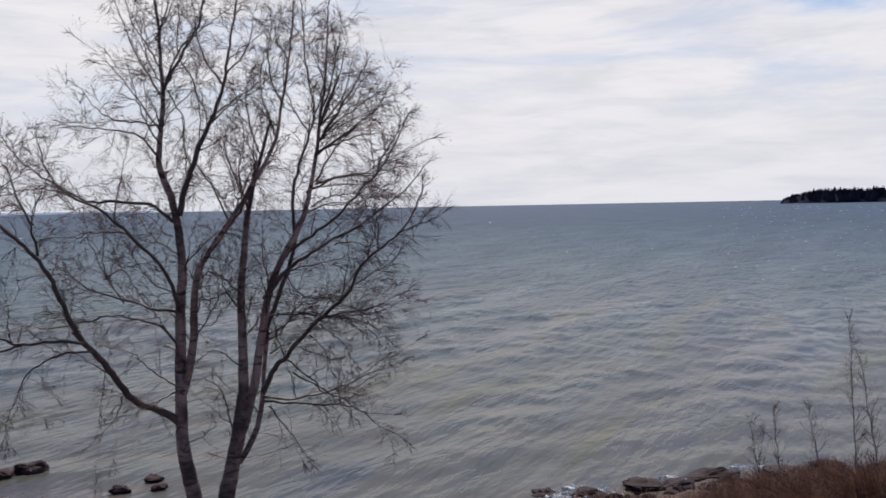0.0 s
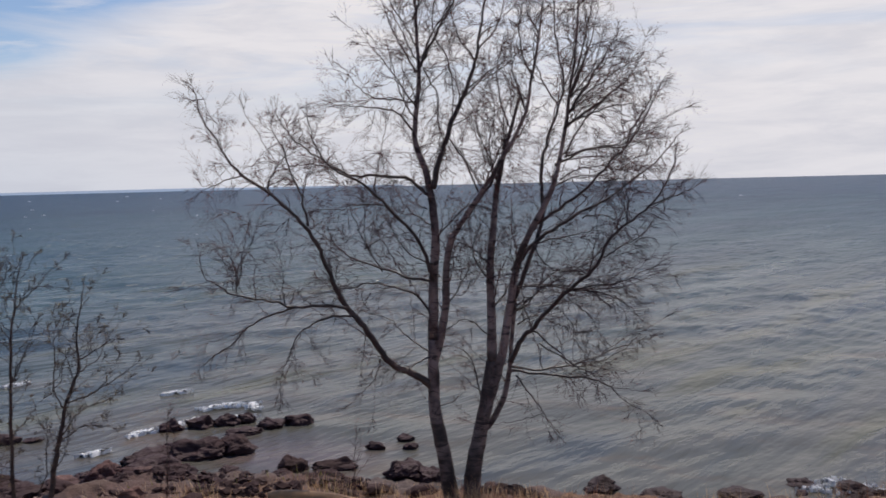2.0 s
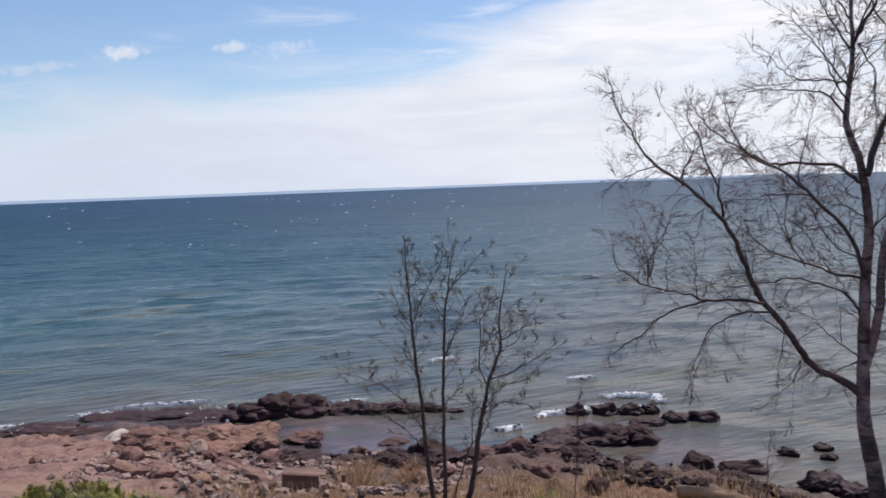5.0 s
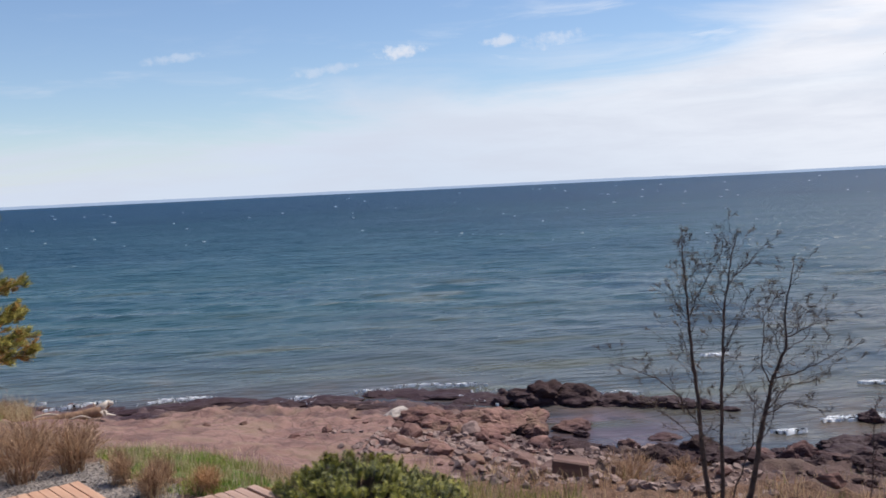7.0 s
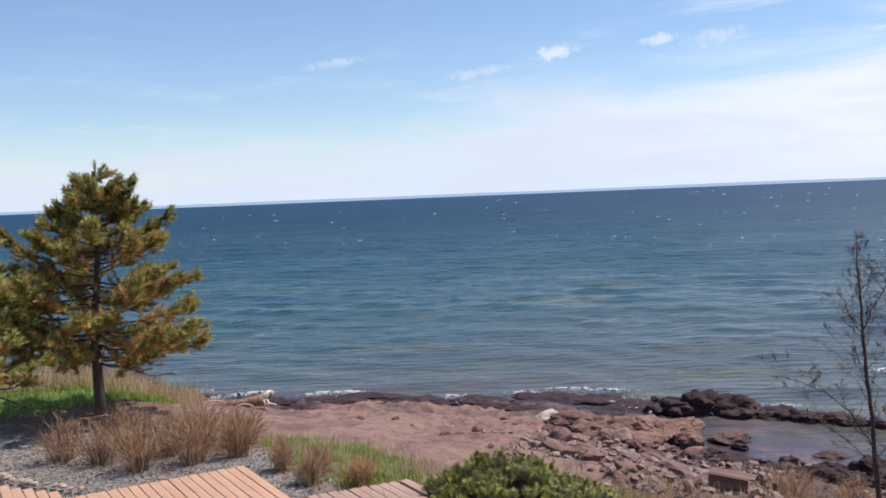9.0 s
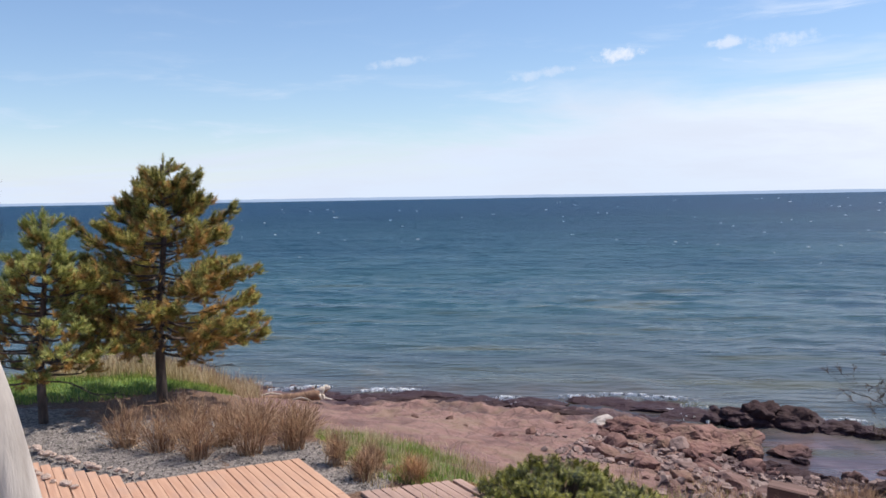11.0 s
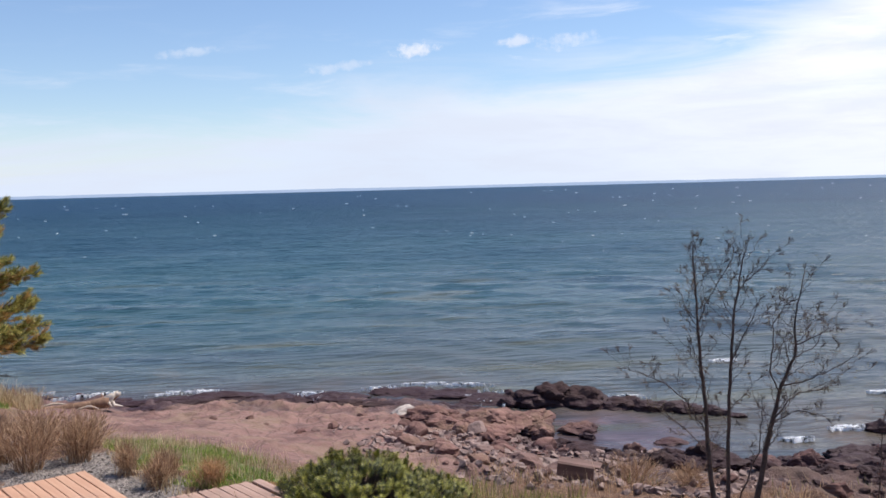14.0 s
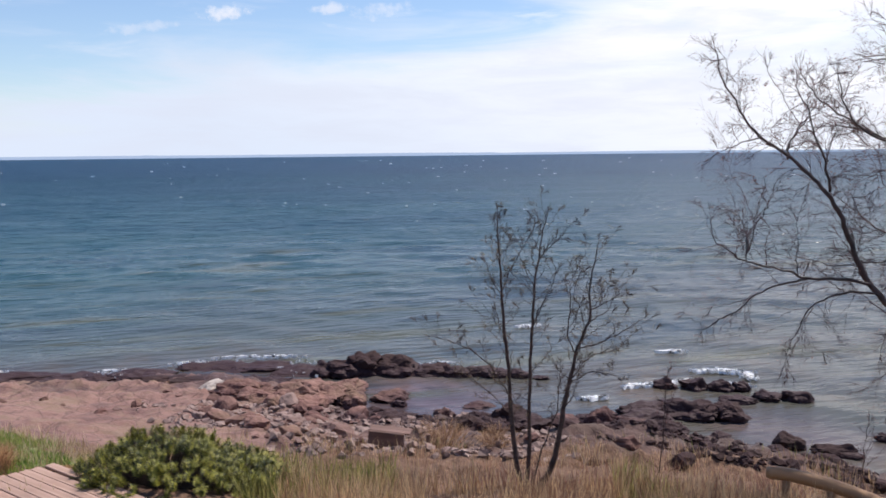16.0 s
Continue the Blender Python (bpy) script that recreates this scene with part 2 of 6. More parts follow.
def water_fill(n, b):
    """Lake water: brown over the shallows, teal further out, deep blue far off, with wind ripples."""
    p = place(n)
    zone = n.add("ShaderNodeSeparateColor", {0: n.add("ShaderNodeVertexColor", layer_name="depth")}).outputs
    patch = n.noise(n.scaled(n.add("ShaderNodeVectorRotate", {"Vector": p, "Angle": radians(-64)}, rotation_type="Z_AXIS").outputs[0], (0.018, 0.07, 1)), 1.0, 4, 0.6).outputs[0]
    near = n.mix(n.span(patch, 0.3, 0.7), (0.104, 0.084, 0.070, 1), (0.072, 0.075, 0.061, 1))
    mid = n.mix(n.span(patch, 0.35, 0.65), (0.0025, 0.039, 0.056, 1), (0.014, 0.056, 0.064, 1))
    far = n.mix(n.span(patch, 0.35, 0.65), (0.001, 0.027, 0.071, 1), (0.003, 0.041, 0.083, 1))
    warm = n.noise(n.scaled(p, (0.5, 1.1, 1)), 0.6, 5, 0.65).outputs[0]
    near = n.mix(n.span(warm, 0.52, 0.7, 0.0, 0.5), near, (0.16, 0.105, 0.062, 1))
    near = n.mix(n.math("MULTIPLY", zone[2], 0.85), near, n.mix(n.span(warm, 0.42, 0.6), (0.085, 0.050, 0.058, 1), (0.19, 0.12, 0.13, 1)))
    swell = n.noise(n.scaled(n.add("ShaderNodeVectorRotate", {"Vector": p, "Angle": radians(-64)}, rotation_type="Z_AXIS").outputs[0], (0.11, 0.6, 1)), 1.0, 3, 0.5).outputs[0]
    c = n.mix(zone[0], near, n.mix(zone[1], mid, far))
    c = n.mix(n.math("MULTIPLY", n.span(swell, 0.56, 0.68, 0.0, 0.75), n.span(zone[1], 0.0, 0.18, 1.0, 0.0)), c, (0.078, 0.074, 0.034, 1))      # olive bands along the swell, dark blue ones between
    c = n.mix(n.math("MULTIPLY", n.span(swell, 0.44, 0.34, 0.0, 0.5), n.span(zone[1], 0.0, 0.25, 1.0, 0.0)), c, (0.022, 0.036, 0.052, 1))
    ledge = n.add("ShaderNodeVertexColor", layer_name="depth").outputs["Alpha"]
    c = n.mix(n.math("MULTIPLY", ledge, n.span(warm, 0.3, 0.6, 1.0, 0.5)), c, (0.036, 0.022, 0.026, 1))
    n.put(c, b.inputs["Base Color"])
    lanes = n.noise(n.scaled(n.add("ShaderNodeVectorRotate", {"Vector": p, "Angle": radians(-64)}, rotation_type="Z_AXIS").outputs[0], (0.05, 0.22, 1)), 1.0, 4, 0.65).outputs[0]
    n.put(n.math("ADD", n.span(zone[1], 0.0, 0.8, 0.27, 0.5, False), n.math("MULTIPLY", n.math("SUBTRACT", lanes, 0.5), 0.3)), b.inputs["Roughness"])
    b.inputs["IOR"].default_value = 1.333
    b.inputs["Specular IOR Level"].default_value = 0.43
    q = n.add("ShaderNodeVectorRotate", {"Vector": p, "Angle": radians(-64)}, rotation_type="Z_AXIS").outputs[0]
    w1 = n.noise(n.scaled(q, (0.2, 0.75, 1)), 1.0, 2, 0.45).outputs[0]
    w2 = n.noise(n.scaled(q, (1.0, 3.0, 1)), 1.0, 2, 0.5).outputs[0]
    w3 = n.noise(n.scaled(q, (3.0, 7.5, 1)), 1.0, 3, 0.6).outputs[0]
    h = n.math("ADD", n.math("MULTIPLY", w1, 0.46), n.math("ADD", n.math("MULTIPLY", w2, 0.32), n.math("MULTIPLY", w3, 0.05)))
    relief(n, b, h, n.math("MULTIPLY", n.span(zone[2], 0.0, 1.0, 1.0, 0.6, False), n.span(zone[0], 0.0, 0.75, 0.42, 1.0, False)), n.span(zone[1], 0.0, 0.7, 0.45, 1.3, False))


def bark_birch(n, b):
    p = coords(n)
    band = n.noise(n.scaled(p, (5, 5, 14)), 1.0, 5, 0.7, 0.6).outputs[0]
    big = n.noise(p, 2.2, 4, 0.6).outputs[0]
    c = n.mix(n.span(big, 0.36, 0.62), (0.06, 0.04, 0.038, 1), (0.33, 0.24, 0.225, 1))
    c = n.mix(n.span(band, 0.5, 0.62), c, (0.045, 0.03, 0.028, 1))
    low = n.span(n.math("ADD", n.add("ShaderNodeSeparateXYZ", {0: p}).outputs[2], n.math("MULTIPLY", big, 2.0)), 3.2, 1.6)
    c = n.mix(n.math("MULTIPLY", low, n.span(band, 0.36, 0.6, 0.55, 1.0)), c, (0.034, 0.025, 0.023, 1))
    n.put(c, b.inputs["Base Color"])
    b.inputs["Roughness"].default_value = 0.8
    relief(n, b, band, 0.6, 0.02)


MAT = {
    "ground": material("ground", ground_fill),
    "rock": material("rhyolite", rock_only),
    "wetshaderock": material("wet_shaded_rhyolite", wet_shaded_rock),
    # half-tone copy: wet rock with deeper backlit shade in its colour
    "backlitrock": material("backlit_wet_rhyolite", lambda n, b: wet_shaded_rock(n, b, 0.5)),
    "water": material("lake_water", water_fill),
    "birch": material("birch_bark", bark_birch),
    "limb": grainy("birch_limb", (0.014, 0.010, 0.010), (0.085, 0.055, 0.052), 14, 0.5, 0.6, 0.01),
    "twig": grainy("twig", (0.022, 0.011, 0.012), (0.11, 0.050, 0.050), 20, 0.8, 0, island=0.5),
    "bark": grainy("dark_bark", (0.035, 0.027, 0.024), (0.13, 0.095, 0.08), 16, 0.9, 0.9, 0.02, stretch=(1, 1, 0.3)),
    "youngbark": grainy("young_bark", (0.028, 0.018, 0.016), (0.105, 0.066, 0.055), 22, 0.8, 0.4, 0.01),
    "catkin": grainy("catkin", (0.15, 0.06, 0.05), (0.36, 0.17, 0.14), 30, 0.8, 0, island=0.9, thin=0.4),
    "youngbud": grainy("young_bud", (0.07, 0.045, 0.02), (0.24, 0.19, 0.085), 30, 0.7, 0, island=0.9, thin=0.3),
    "bud": grainy("bud_leaf", (0.08, 0.09, 0.02), (0.30, 0.29, 0.09), 30, 0.7, 0, island=0.9, thin=0.4),
    "needle": grainy("pine_needle", (0.10, 0.11, 0.028), (0.56, 0.50, 0.14), 1.6, 0.6, 0, island=0.7, thin=0.4),
    "browned": grainy("browned_needle", (0.28, 0.165, 0.05), (0.66, 0.41, 0.14), 2.2, 0.7, 0, island=0.8, thin=0.4),
    "greenneedle": grainy("green_needle", (0.18, 0.22, 0.055), (0.62, 0.60, 0.2), 2.0, 0.55, 0, island=0.7, thin=0.4),
    "mugo": grainy("mugo_needle", (0.012, 0.026, 0.007), (0.36, 0.34, 0.05), 11.0, 0.55, 0, island=0.4, thin=0.12),
    "straw": grainy("dry_grass", (0.28, 0.16, 0.095), (0.80, 0.58, 0.34), 1.2, 0.8, 0, island=1.0, world_space=True, thin=0.4),
    "dryshrub": grainy("dormant_twigs", (0.23, 0.125, 0.075), (0.68, 0.47, 0.29), 3.0, 0.85, 0, island=1.0, thin=0.4),
    "bramble": grainy("bramble_twigs", (0.07, 0.035, 0.028), (0.24, 0.125, 0.085), 3.0, 0.85, 0, island=0.9, world_space=True, thin=0.3),
    "redshrub": grainy("red_twigs", (0.14, 0.062, 0.05), (0.42, 0.22, 0.155), 3.0, 0.85, 0, island=0.9, world_space=True, thin=0.4),
    "grass": grainy("green_grass", (0.11, 0.19, 0.03), (0.40, 0.46, 0.11), 1.5, 0.7, 0, island=0.9, world_space=True, thin=0.4),
    "driftwood": grainy("driftwood", (0.10, 0.05, 0.03), (0.36, 0.22, 0.14), 12, 0.8, 0.6, 0.02, stretch=(0.2, 1, 1)),
    "greywood": grainy("weathered_log", (0.28, 0.24, 0.21), (0.62, 0.56, 0.50), 12, 0.8, 0.7, 0.02, stretch=(1, 1, 0.12)),
    "oldplank": grainy("old_plank", (0.10, 0.055, 0.045), (0.21, 0.125, 0.10), 14, 0.85, 0.5, 0.01, stretch=(0.12, 1, 1)),
    "lograil": grainy("peeled_log", (0.25, 0.12, 0.05), (0.45, 0.25, 0.12), 9, 0.6, 0.4, 0.01, stretch=(0.15, 1, 1)),
    "palestone": grainy("lichened_stone", (0.26, 0.215, 0.19), (0.62, 0.54, 0.48), 5, 0.9, 0.7, 0.03),
    "rust": grainy("rusty_stems", (0.32, 0.17, 0.085), (0.70, 0.45, 0.24), 3.0, 0.85, 0, island=0.9, thin=0.4),
    "stone": grainy("pale_stone", (0.15, 0.092, 0.08), (0.34, 0.24, 0.21), 7, 0.85, 0.6, 0.02),
    # blue-grey of distant haze is mixed into the conifer colour
    "spruce": grainy("far_conifers", (0.012, 0.013, 0.021), (0.036, 0.036, 0.05), 0.1, 0.9, 0, world_space=True),
}

for node in MAT["spruce"].node_tree.nodes:
    if node.bl_idname == "ShaderNodeBsdfPrincipled":
        node.inputs["Specular IOR Level"].default_value = 0.0


def foam_fill(n, b):
    """White froth, torn into lace."""
    p = place(n)
    lace = n.noise(n.scaled(p, (1, 1, 0.4)), 7.0, 5, 0.7, 0.6).outputs[0]
    n.put(n.mix(n.span(lace, 0.4, 0.7), (0.80, 0.81, 0.82, 1), (0.97, 0.97, 0.96, 1)), b.inputs["Base Color"])
    n.put(n.span(lace, 0.46, 0.54), b.inputs["Alpha"])
    b.inputs["Roughness"].default_value = 0.7
    relief(n, b, lace, 0.5, 0.03)


MAT["foam"] = material("foam", foam_fill)
MAT["cap"] = grainy("whitecap_and_glint", (0.86, 0.86, 0.86), (0.97, 0.97, 0.96), 9, 0.7, 0.3, 0.02, world_space=True, thin=0.25)


def board_fill(n, b):
    p = coords(n)
    r = n.add("ShaderNodeObjectInfo").outputs["Random"]
    g = n.noise(n.scaled(p, (1.2, 26, 26)), 1.0, 5, 0.6, 0.3).outputs[0]
    st = n.noise(place(n), 1.7, 5, 0.6).outputs[0]
    c = n.mix(n.span(g, 0.3, 0.7), (0.42, 0.225, 0.145, 1), (0.55, 0.335, 0.225, 1))
    c = n.mix(n.span(r, 0.0, 1.0, 0.0, 0.4, False), c, (0.54, 0.33, 0.22, 1))
    c = n.mix(n.span(st, 0.5, 0.72, 0.0, 0.45), c, (0.38, 0.26, 0.21, 1))
    n.put(c, b.inputs["Base Color"])
    b.inputs["Roughness"].default_value = 0.75
    relief(n, b, g, 0.4, 0.006)


def old_board_fill(n, b):
    p = coords(n)
    r = n.add("ShaderNodeObjectInfo").outputs["Random"]
    g = n.noise(n.scaled(p, (1.2, 26, 26)), 1.0, 5, 0.6, 0.3).outputs[0]
    st = n.noise(place(n), 3.1, 5, 0.6).outputs[0]
    c = n.mix(n.span(g, 0.3, 0.7), (0.31, 0.19, 0.145, 1), (0.46, 0.315, 0.25, 1))
    c = n.mix(n.span(r, 0.0, 1.0, 0.0, 0.4, False), c, (0.30, 0.20, 0.165, 1))
    c = n.mix(n.span(st, 0.5, 0.72, 0.0, 0.5), c, (0.20, 0.13, 0.105, 1))
    n.put(c, b.inputs["Base Color"])
    b.inputs["Roughness"].default_value = 0.8
    relief(n, b, g, 0.5, 0.006)


MAT["board"] = material("cedar_board", board_fill)
MAT["oldboard"] = material("weathered_board", old_board_fill)


# hills have no colour of their own; a pale glow paints the haze
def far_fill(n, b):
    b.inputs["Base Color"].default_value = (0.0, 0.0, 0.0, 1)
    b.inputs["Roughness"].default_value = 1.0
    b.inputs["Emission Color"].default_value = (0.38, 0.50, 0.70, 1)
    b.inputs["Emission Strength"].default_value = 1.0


MAT["farshore"] = material("far_shore_haze_glow", far_fill)


# ---- building helpers ----
class Geo:
    """Gathers vertices and faces of one mesh."""

    def __init__(self):
        self.v, self.f = [], []

    def tube(self, pts, radii, sides=6, cap=True):
        base, n = len(self.v), len(pts)
        ref = Vector((0.31, 0.87, 0.23))
        for i, p in enumerate(pts):
            d = (pts[min(i + 1, n - 1)] - pts[max(i - 1, 0)]).normalized()
            a = d.cross(ref)
            a = a.normalized() if a.length > 0.05 else d.orthogonal().normalized()
            c = d.cross(a)
            for s in range(sides):
                t = 2 * math.pi * s / sides
                self.v.append(p + (a * math.cos(t) + c * math.sin(t)) * radii[i])
        for i in range(n - 1):
            for s in range(sides):
                q, w = base + i * sides + s, base + i * sides + (s + 1) % sides
                self.f.append((q, w, w + sides, q + sides))
        if cap:
            self.f.append(tuple(base + (n - 1) * sides + s for s in range(sides)))
            self.f.append(tuple(base + s for s in reversed(range(sides))))

    def blade(self, p, tip, side, mid=None):
        """A narrow tapered strip from p to tip, side its half width."""
        b = len(self.v)
        m = (p + tip) * 0.5 if mid is None else mid
        self.v += [p - side, p + side, m - side * 0.8, m + side * 0.8, tip]
        self.f += [(b, b + 1, b + 3, b + 2), (b + 2, b + 3, b + 4)]

    def needle(self, p, tip, side):
        b = len(self.v)
        self.v += [p - side, p + side, tip]
        self.f.append((b, b + 1, b + 2))

    def leaf(self, p, d, s, w):
        b = len(self.v)
        self.v += [p, p + d * 0.5 + s * w, p + d, p + d * 0.5 - s * w]
        self.f.append((b, b + 1, b + 2, b + 3))

    def mesh(self, name, mat, smooth=False):
        m = bpy.data.meshes.new(name)
        m.from_pydata([tuple(q) for q in self.v], [], self.f)
        m.materials.append(mat)
        if smooth:
            m.polygons.foreach_set("use_smooth", [True] * len(m.polygons))
        m.update()
        return m


def part(name, geo, mat, parent, label="", smooth=False):
    ob = new(name, geo.mesh(name, MAT[mat], smooth))
    ob.parent = parent
    return tagged(ob, label)


def thing(name, at, label, category, group="", kind="", turn=0.0):
    ob = new(name)
    ob.matrix_world = Matrix.Translation(at) @ Matrix.Rotation(turn, 4, "Z")
    return tagged(ob, label, category, group, kind)


def bm_mesh(name, bm, mat, smooth=False):
    m = bpy.data.meshes.new(name)
    bm.to_mesh(m)
    bm.free()
    m.materials.append(MAT[mat])
    if smooth:
        m.polygons.foreach_set("use_smooth", [True] * len(m.polygons))
    return m


def rand_dir(rng):
    while True:
        v = Vector((rng.uniform(-1, 1), rng.uniform(-1, 1), rng.uniform(-1, 1)))
        if 0.1 < v.length < 1:
            return v.normalized()

# ---- ground and lake ----
LAKE = -1.8
AZ_K = [-90, -45, -26, -22, -16, -12, -6, -2, 5, 12, 16, 20, 26, 31, 36, 41, 47, 52, 56, 63, 68, 73, 78, 82, 90, 100, 130]
SHORE = [34, 26, 19.0, 17.7, 16.5, 15.8, 15.0, 14.6, 14.4, 14.8, 15.3, 15.4, 16.6, 16.9, 17.2, 17.0, 17.2, 17.7, 20.3, 22.3, 22.4, 23.4, 23.6, 24.6, 26, 28, 34]
AZ_P = [-90, -45, -20, 0, 15, 30, 47, 57, 70, 80, 90, 110, 130]
FLAT = [16, 14, 10, 8, 7.5, 7, 7, 8, 10.5, 13, 18.4, 19, 19]        # the level upper ground ends here
MID_R = [22, 19, 14.2, 11.4, 11.4, 11.4, 11.0, 11.0, 14.3, 16, 22.0, 22.5, 23]
MID_Z = [-1.0, -1.0, -1.0, -0.8, -0.65, -0.6, -0.65, -0.55, -0.7, -0.6, -0.45, -0.45, -0.5]


def shore_at(az):
    return float(np.interp(az, AZ_K, SHORE))


def plain_height(az, r):
    """The smooth lie of the land, before rock relief."""
    f, m, mz = (float(np.interp(az, AZ_P, t)) for t in (FLAT, MID_R, MID_Z))
    s = max(shore_at(az), m + 1.5)
    return float(np.interp(r, [0, f, m, s, s + 2.5, s + 8, s + 40], [0, 0, mz, LAKE, LAKE - 0.45, LAKE - 1.8, LAKE - 6]))


def height(az, r):
    z = plain_height(az, r)
    p = spot(az, r)
    rocky = min(max((-0.45 - z) / 0.35, 0.0), 1.0)
    if az > 72:
        rocky *= min(max((r - 15.5) / 2.5, 0.0), 1.0)
    if rocky > 0 and r < 45:
        # bedrock: tilted ledges broken into steps
        q = Vector((p.x * 0.85 + p.y * 0.5, p.y * 0.85 - p.x * 0.5, 0))
        n1 = noise.fractal(q * 0.55, 1.0, 2.1, 4)
        step = noise.noise(Vector((q.x * 0.35, q.y * 1.3, 3.1)))
        ledge = math.floor((step + 0.15 * n1) * 6) / 6
        calm = 1.0
        if 58 < az < 84:      # smooth sloping slab, rougher where the waves reach
            calm = 0.5 + 0.6 * min(max((-1.2 - z) / 0.4, 0), 1)
            ledge *= 0.75
            n1 *= 0.7
        z += rocky * calm * (0.15 * n1 + 0.22 * ledge + 0.09 * noise.fractal(p * 3.0, 1.0, 2.0, 3))
    else:
        z += 0.03 * noise.noise(p * 0.8)
    return z


def ground_z(p):
    return height(math.degrees(math.atan2(-p.x, p.y)), math.hypot(p.x, p.y))


def polar_sheet(name, az_list, r_list, fn, mat, layer, zone):
    """A sheet of quads on a polar grid; fn gives the height, zone the colour layer."""
    az, rr = np.asarray(az_list), np.asarray(r_list)
    a = np.radians(az)
    co = np.empty((len(rr), len(az), 3))
    co[:, :, 0] = -np.sin(a)[None, :] * rr[:, None]
    co[:, :, 1] = np.cos(a)[None, :] * rr[:, None]
    fn(co, az, rr)
    n, m = len(rr), len(az)
    idx = np.arange(n * m).reshape(n, m)
    nxt = np.roll(idx, -1, axis=1)
    quads = np.stack([idx[:-1], idx[1:], nxt[1:], nxt[:-1]], -1).reshape(-1, 4)
    me = bpy.data.meshes.new(name)
    me.vertices.add(n * m)
    me.vertices.foreach_set("co", co.reshape(-1).astype(np.float32))
    me.loops.add(quads.size)
    me.loops.foreach_set("vertex_index", quads.reshape(-1).astype(np.int32))
    me.polygons.add(len(quads))
    me.polygons.foreach_set("loop_start", np.arange(0, quads.size, 4, dtype=np.int32))
    me.polygons.foreach_set("use_smooth", np.ones(len(quads), dtype=bool))
    col = me.color_attributes.new(layer, "FLOAT_COLOR", "POINT")
    col.data.foreach_set("color", zone(co, az, rr).reshape(-1).astype(np.float32))
    me.update(calc_edges=True)
    me.validate()
    me.materials.append(mat)
    return new(name, me)


front = np.arange(-42, 112, 0.22)
around = np.r_[front, np.arange(112, 318, 6.0)]
land_r = np.r_[0.05, np.arange(1.5, 8.5, 0.5), np.arange(8.5, 26.5, 0.085), np.arange(26.5, 40, 0.9), 48, 60]


def land_shape(co, az, rr):
    for j, a in enumerate(az):
        wide = ((a + 180) % 360) - 180
        for i, r in enumerate(rr):
            if -90 <= wide <= 130:
                co[i, j, 2] = height(wide, r)
            else:
                co[i, j, 2] = 0.03 * noise.noise(Vector(co[i, j]) * 0.8) if r < 45 else 0.0


def bump_fn(x, y, cx, cy, rx, ry):
    return np.clip(1.6 - np.sqrt(((x - cx) / rx) ** 2 + ((y - cy) / ry) ** 2) * 1.1, 0, 1)


def land_zone(co, az, rr):
    out = np.zeros((*co.shape[:2], 4))
    x, y, z = co[..., 0], co[..., 1], co[..., 2]
    wide = ((az[None, :] + 180) % 360) - 180 + 0 * z
    r = rr[:, None] + 0 * z
    edge = np.interp(wide, AZ_P, [18, 16, 13.2, 12.6, 12.8, 13.3, 13.8, 12.8, 13.6, 16.2, 20.5, 21, 22])
    out[..., 0] = np.clip((r - edge) / np.where(wide < 52, 3.2, 1.6) + 0.5, 0, 1)
    turf = np.maximum.reduce([bump_fn(x, y, -13.0, 3.3, 2.0, 0.75), bump_fn(x, y, -11.2, 3.6, 0.9, 0.45), bump_fn(x, y, -18.6, -0.5, 1.5, 2.6), bump_fn(x, y, -19.5, -5, 2, 3)])
    out[..., 1] = turf
    gravel = np.maximum.reduce([bump_fn(x, y, -13.2, -0.4, 1.9, 1.9), bump_fn(x, y, -11.9, 1.9, 0.8, 0.9), bump_fn(x, y, -10.9, 2.4, 0.7, 0.5), bump_fn(x, y, -14.2, -3.0, 2.6, 2.5), bump_fn(x, y, -11.8, -1.0, 1, 1)])
    out[..., 2] = gravel
    # fourth channel: bedrock gets browner and darker towards low azimuths
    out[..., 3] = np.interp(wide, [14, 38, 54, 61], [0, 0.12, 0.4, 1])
    return out


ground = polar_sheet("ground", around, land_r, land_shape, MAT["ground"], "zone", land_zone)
tagged(ground, "sloping lakeshore ground of dry turf, gravel and bare red rock", "ground", kind="structure")

lake_az = np.r_[np.arange(-46, 114, 0.3), np.arange(114, 314, 5.0)]
lake_r = np.r_[7.0, np.exp(np.linspace(math.log(13), math.log(420), 500)), np.exp(np.linspace(math.log(435), math.log(4950), 50))]


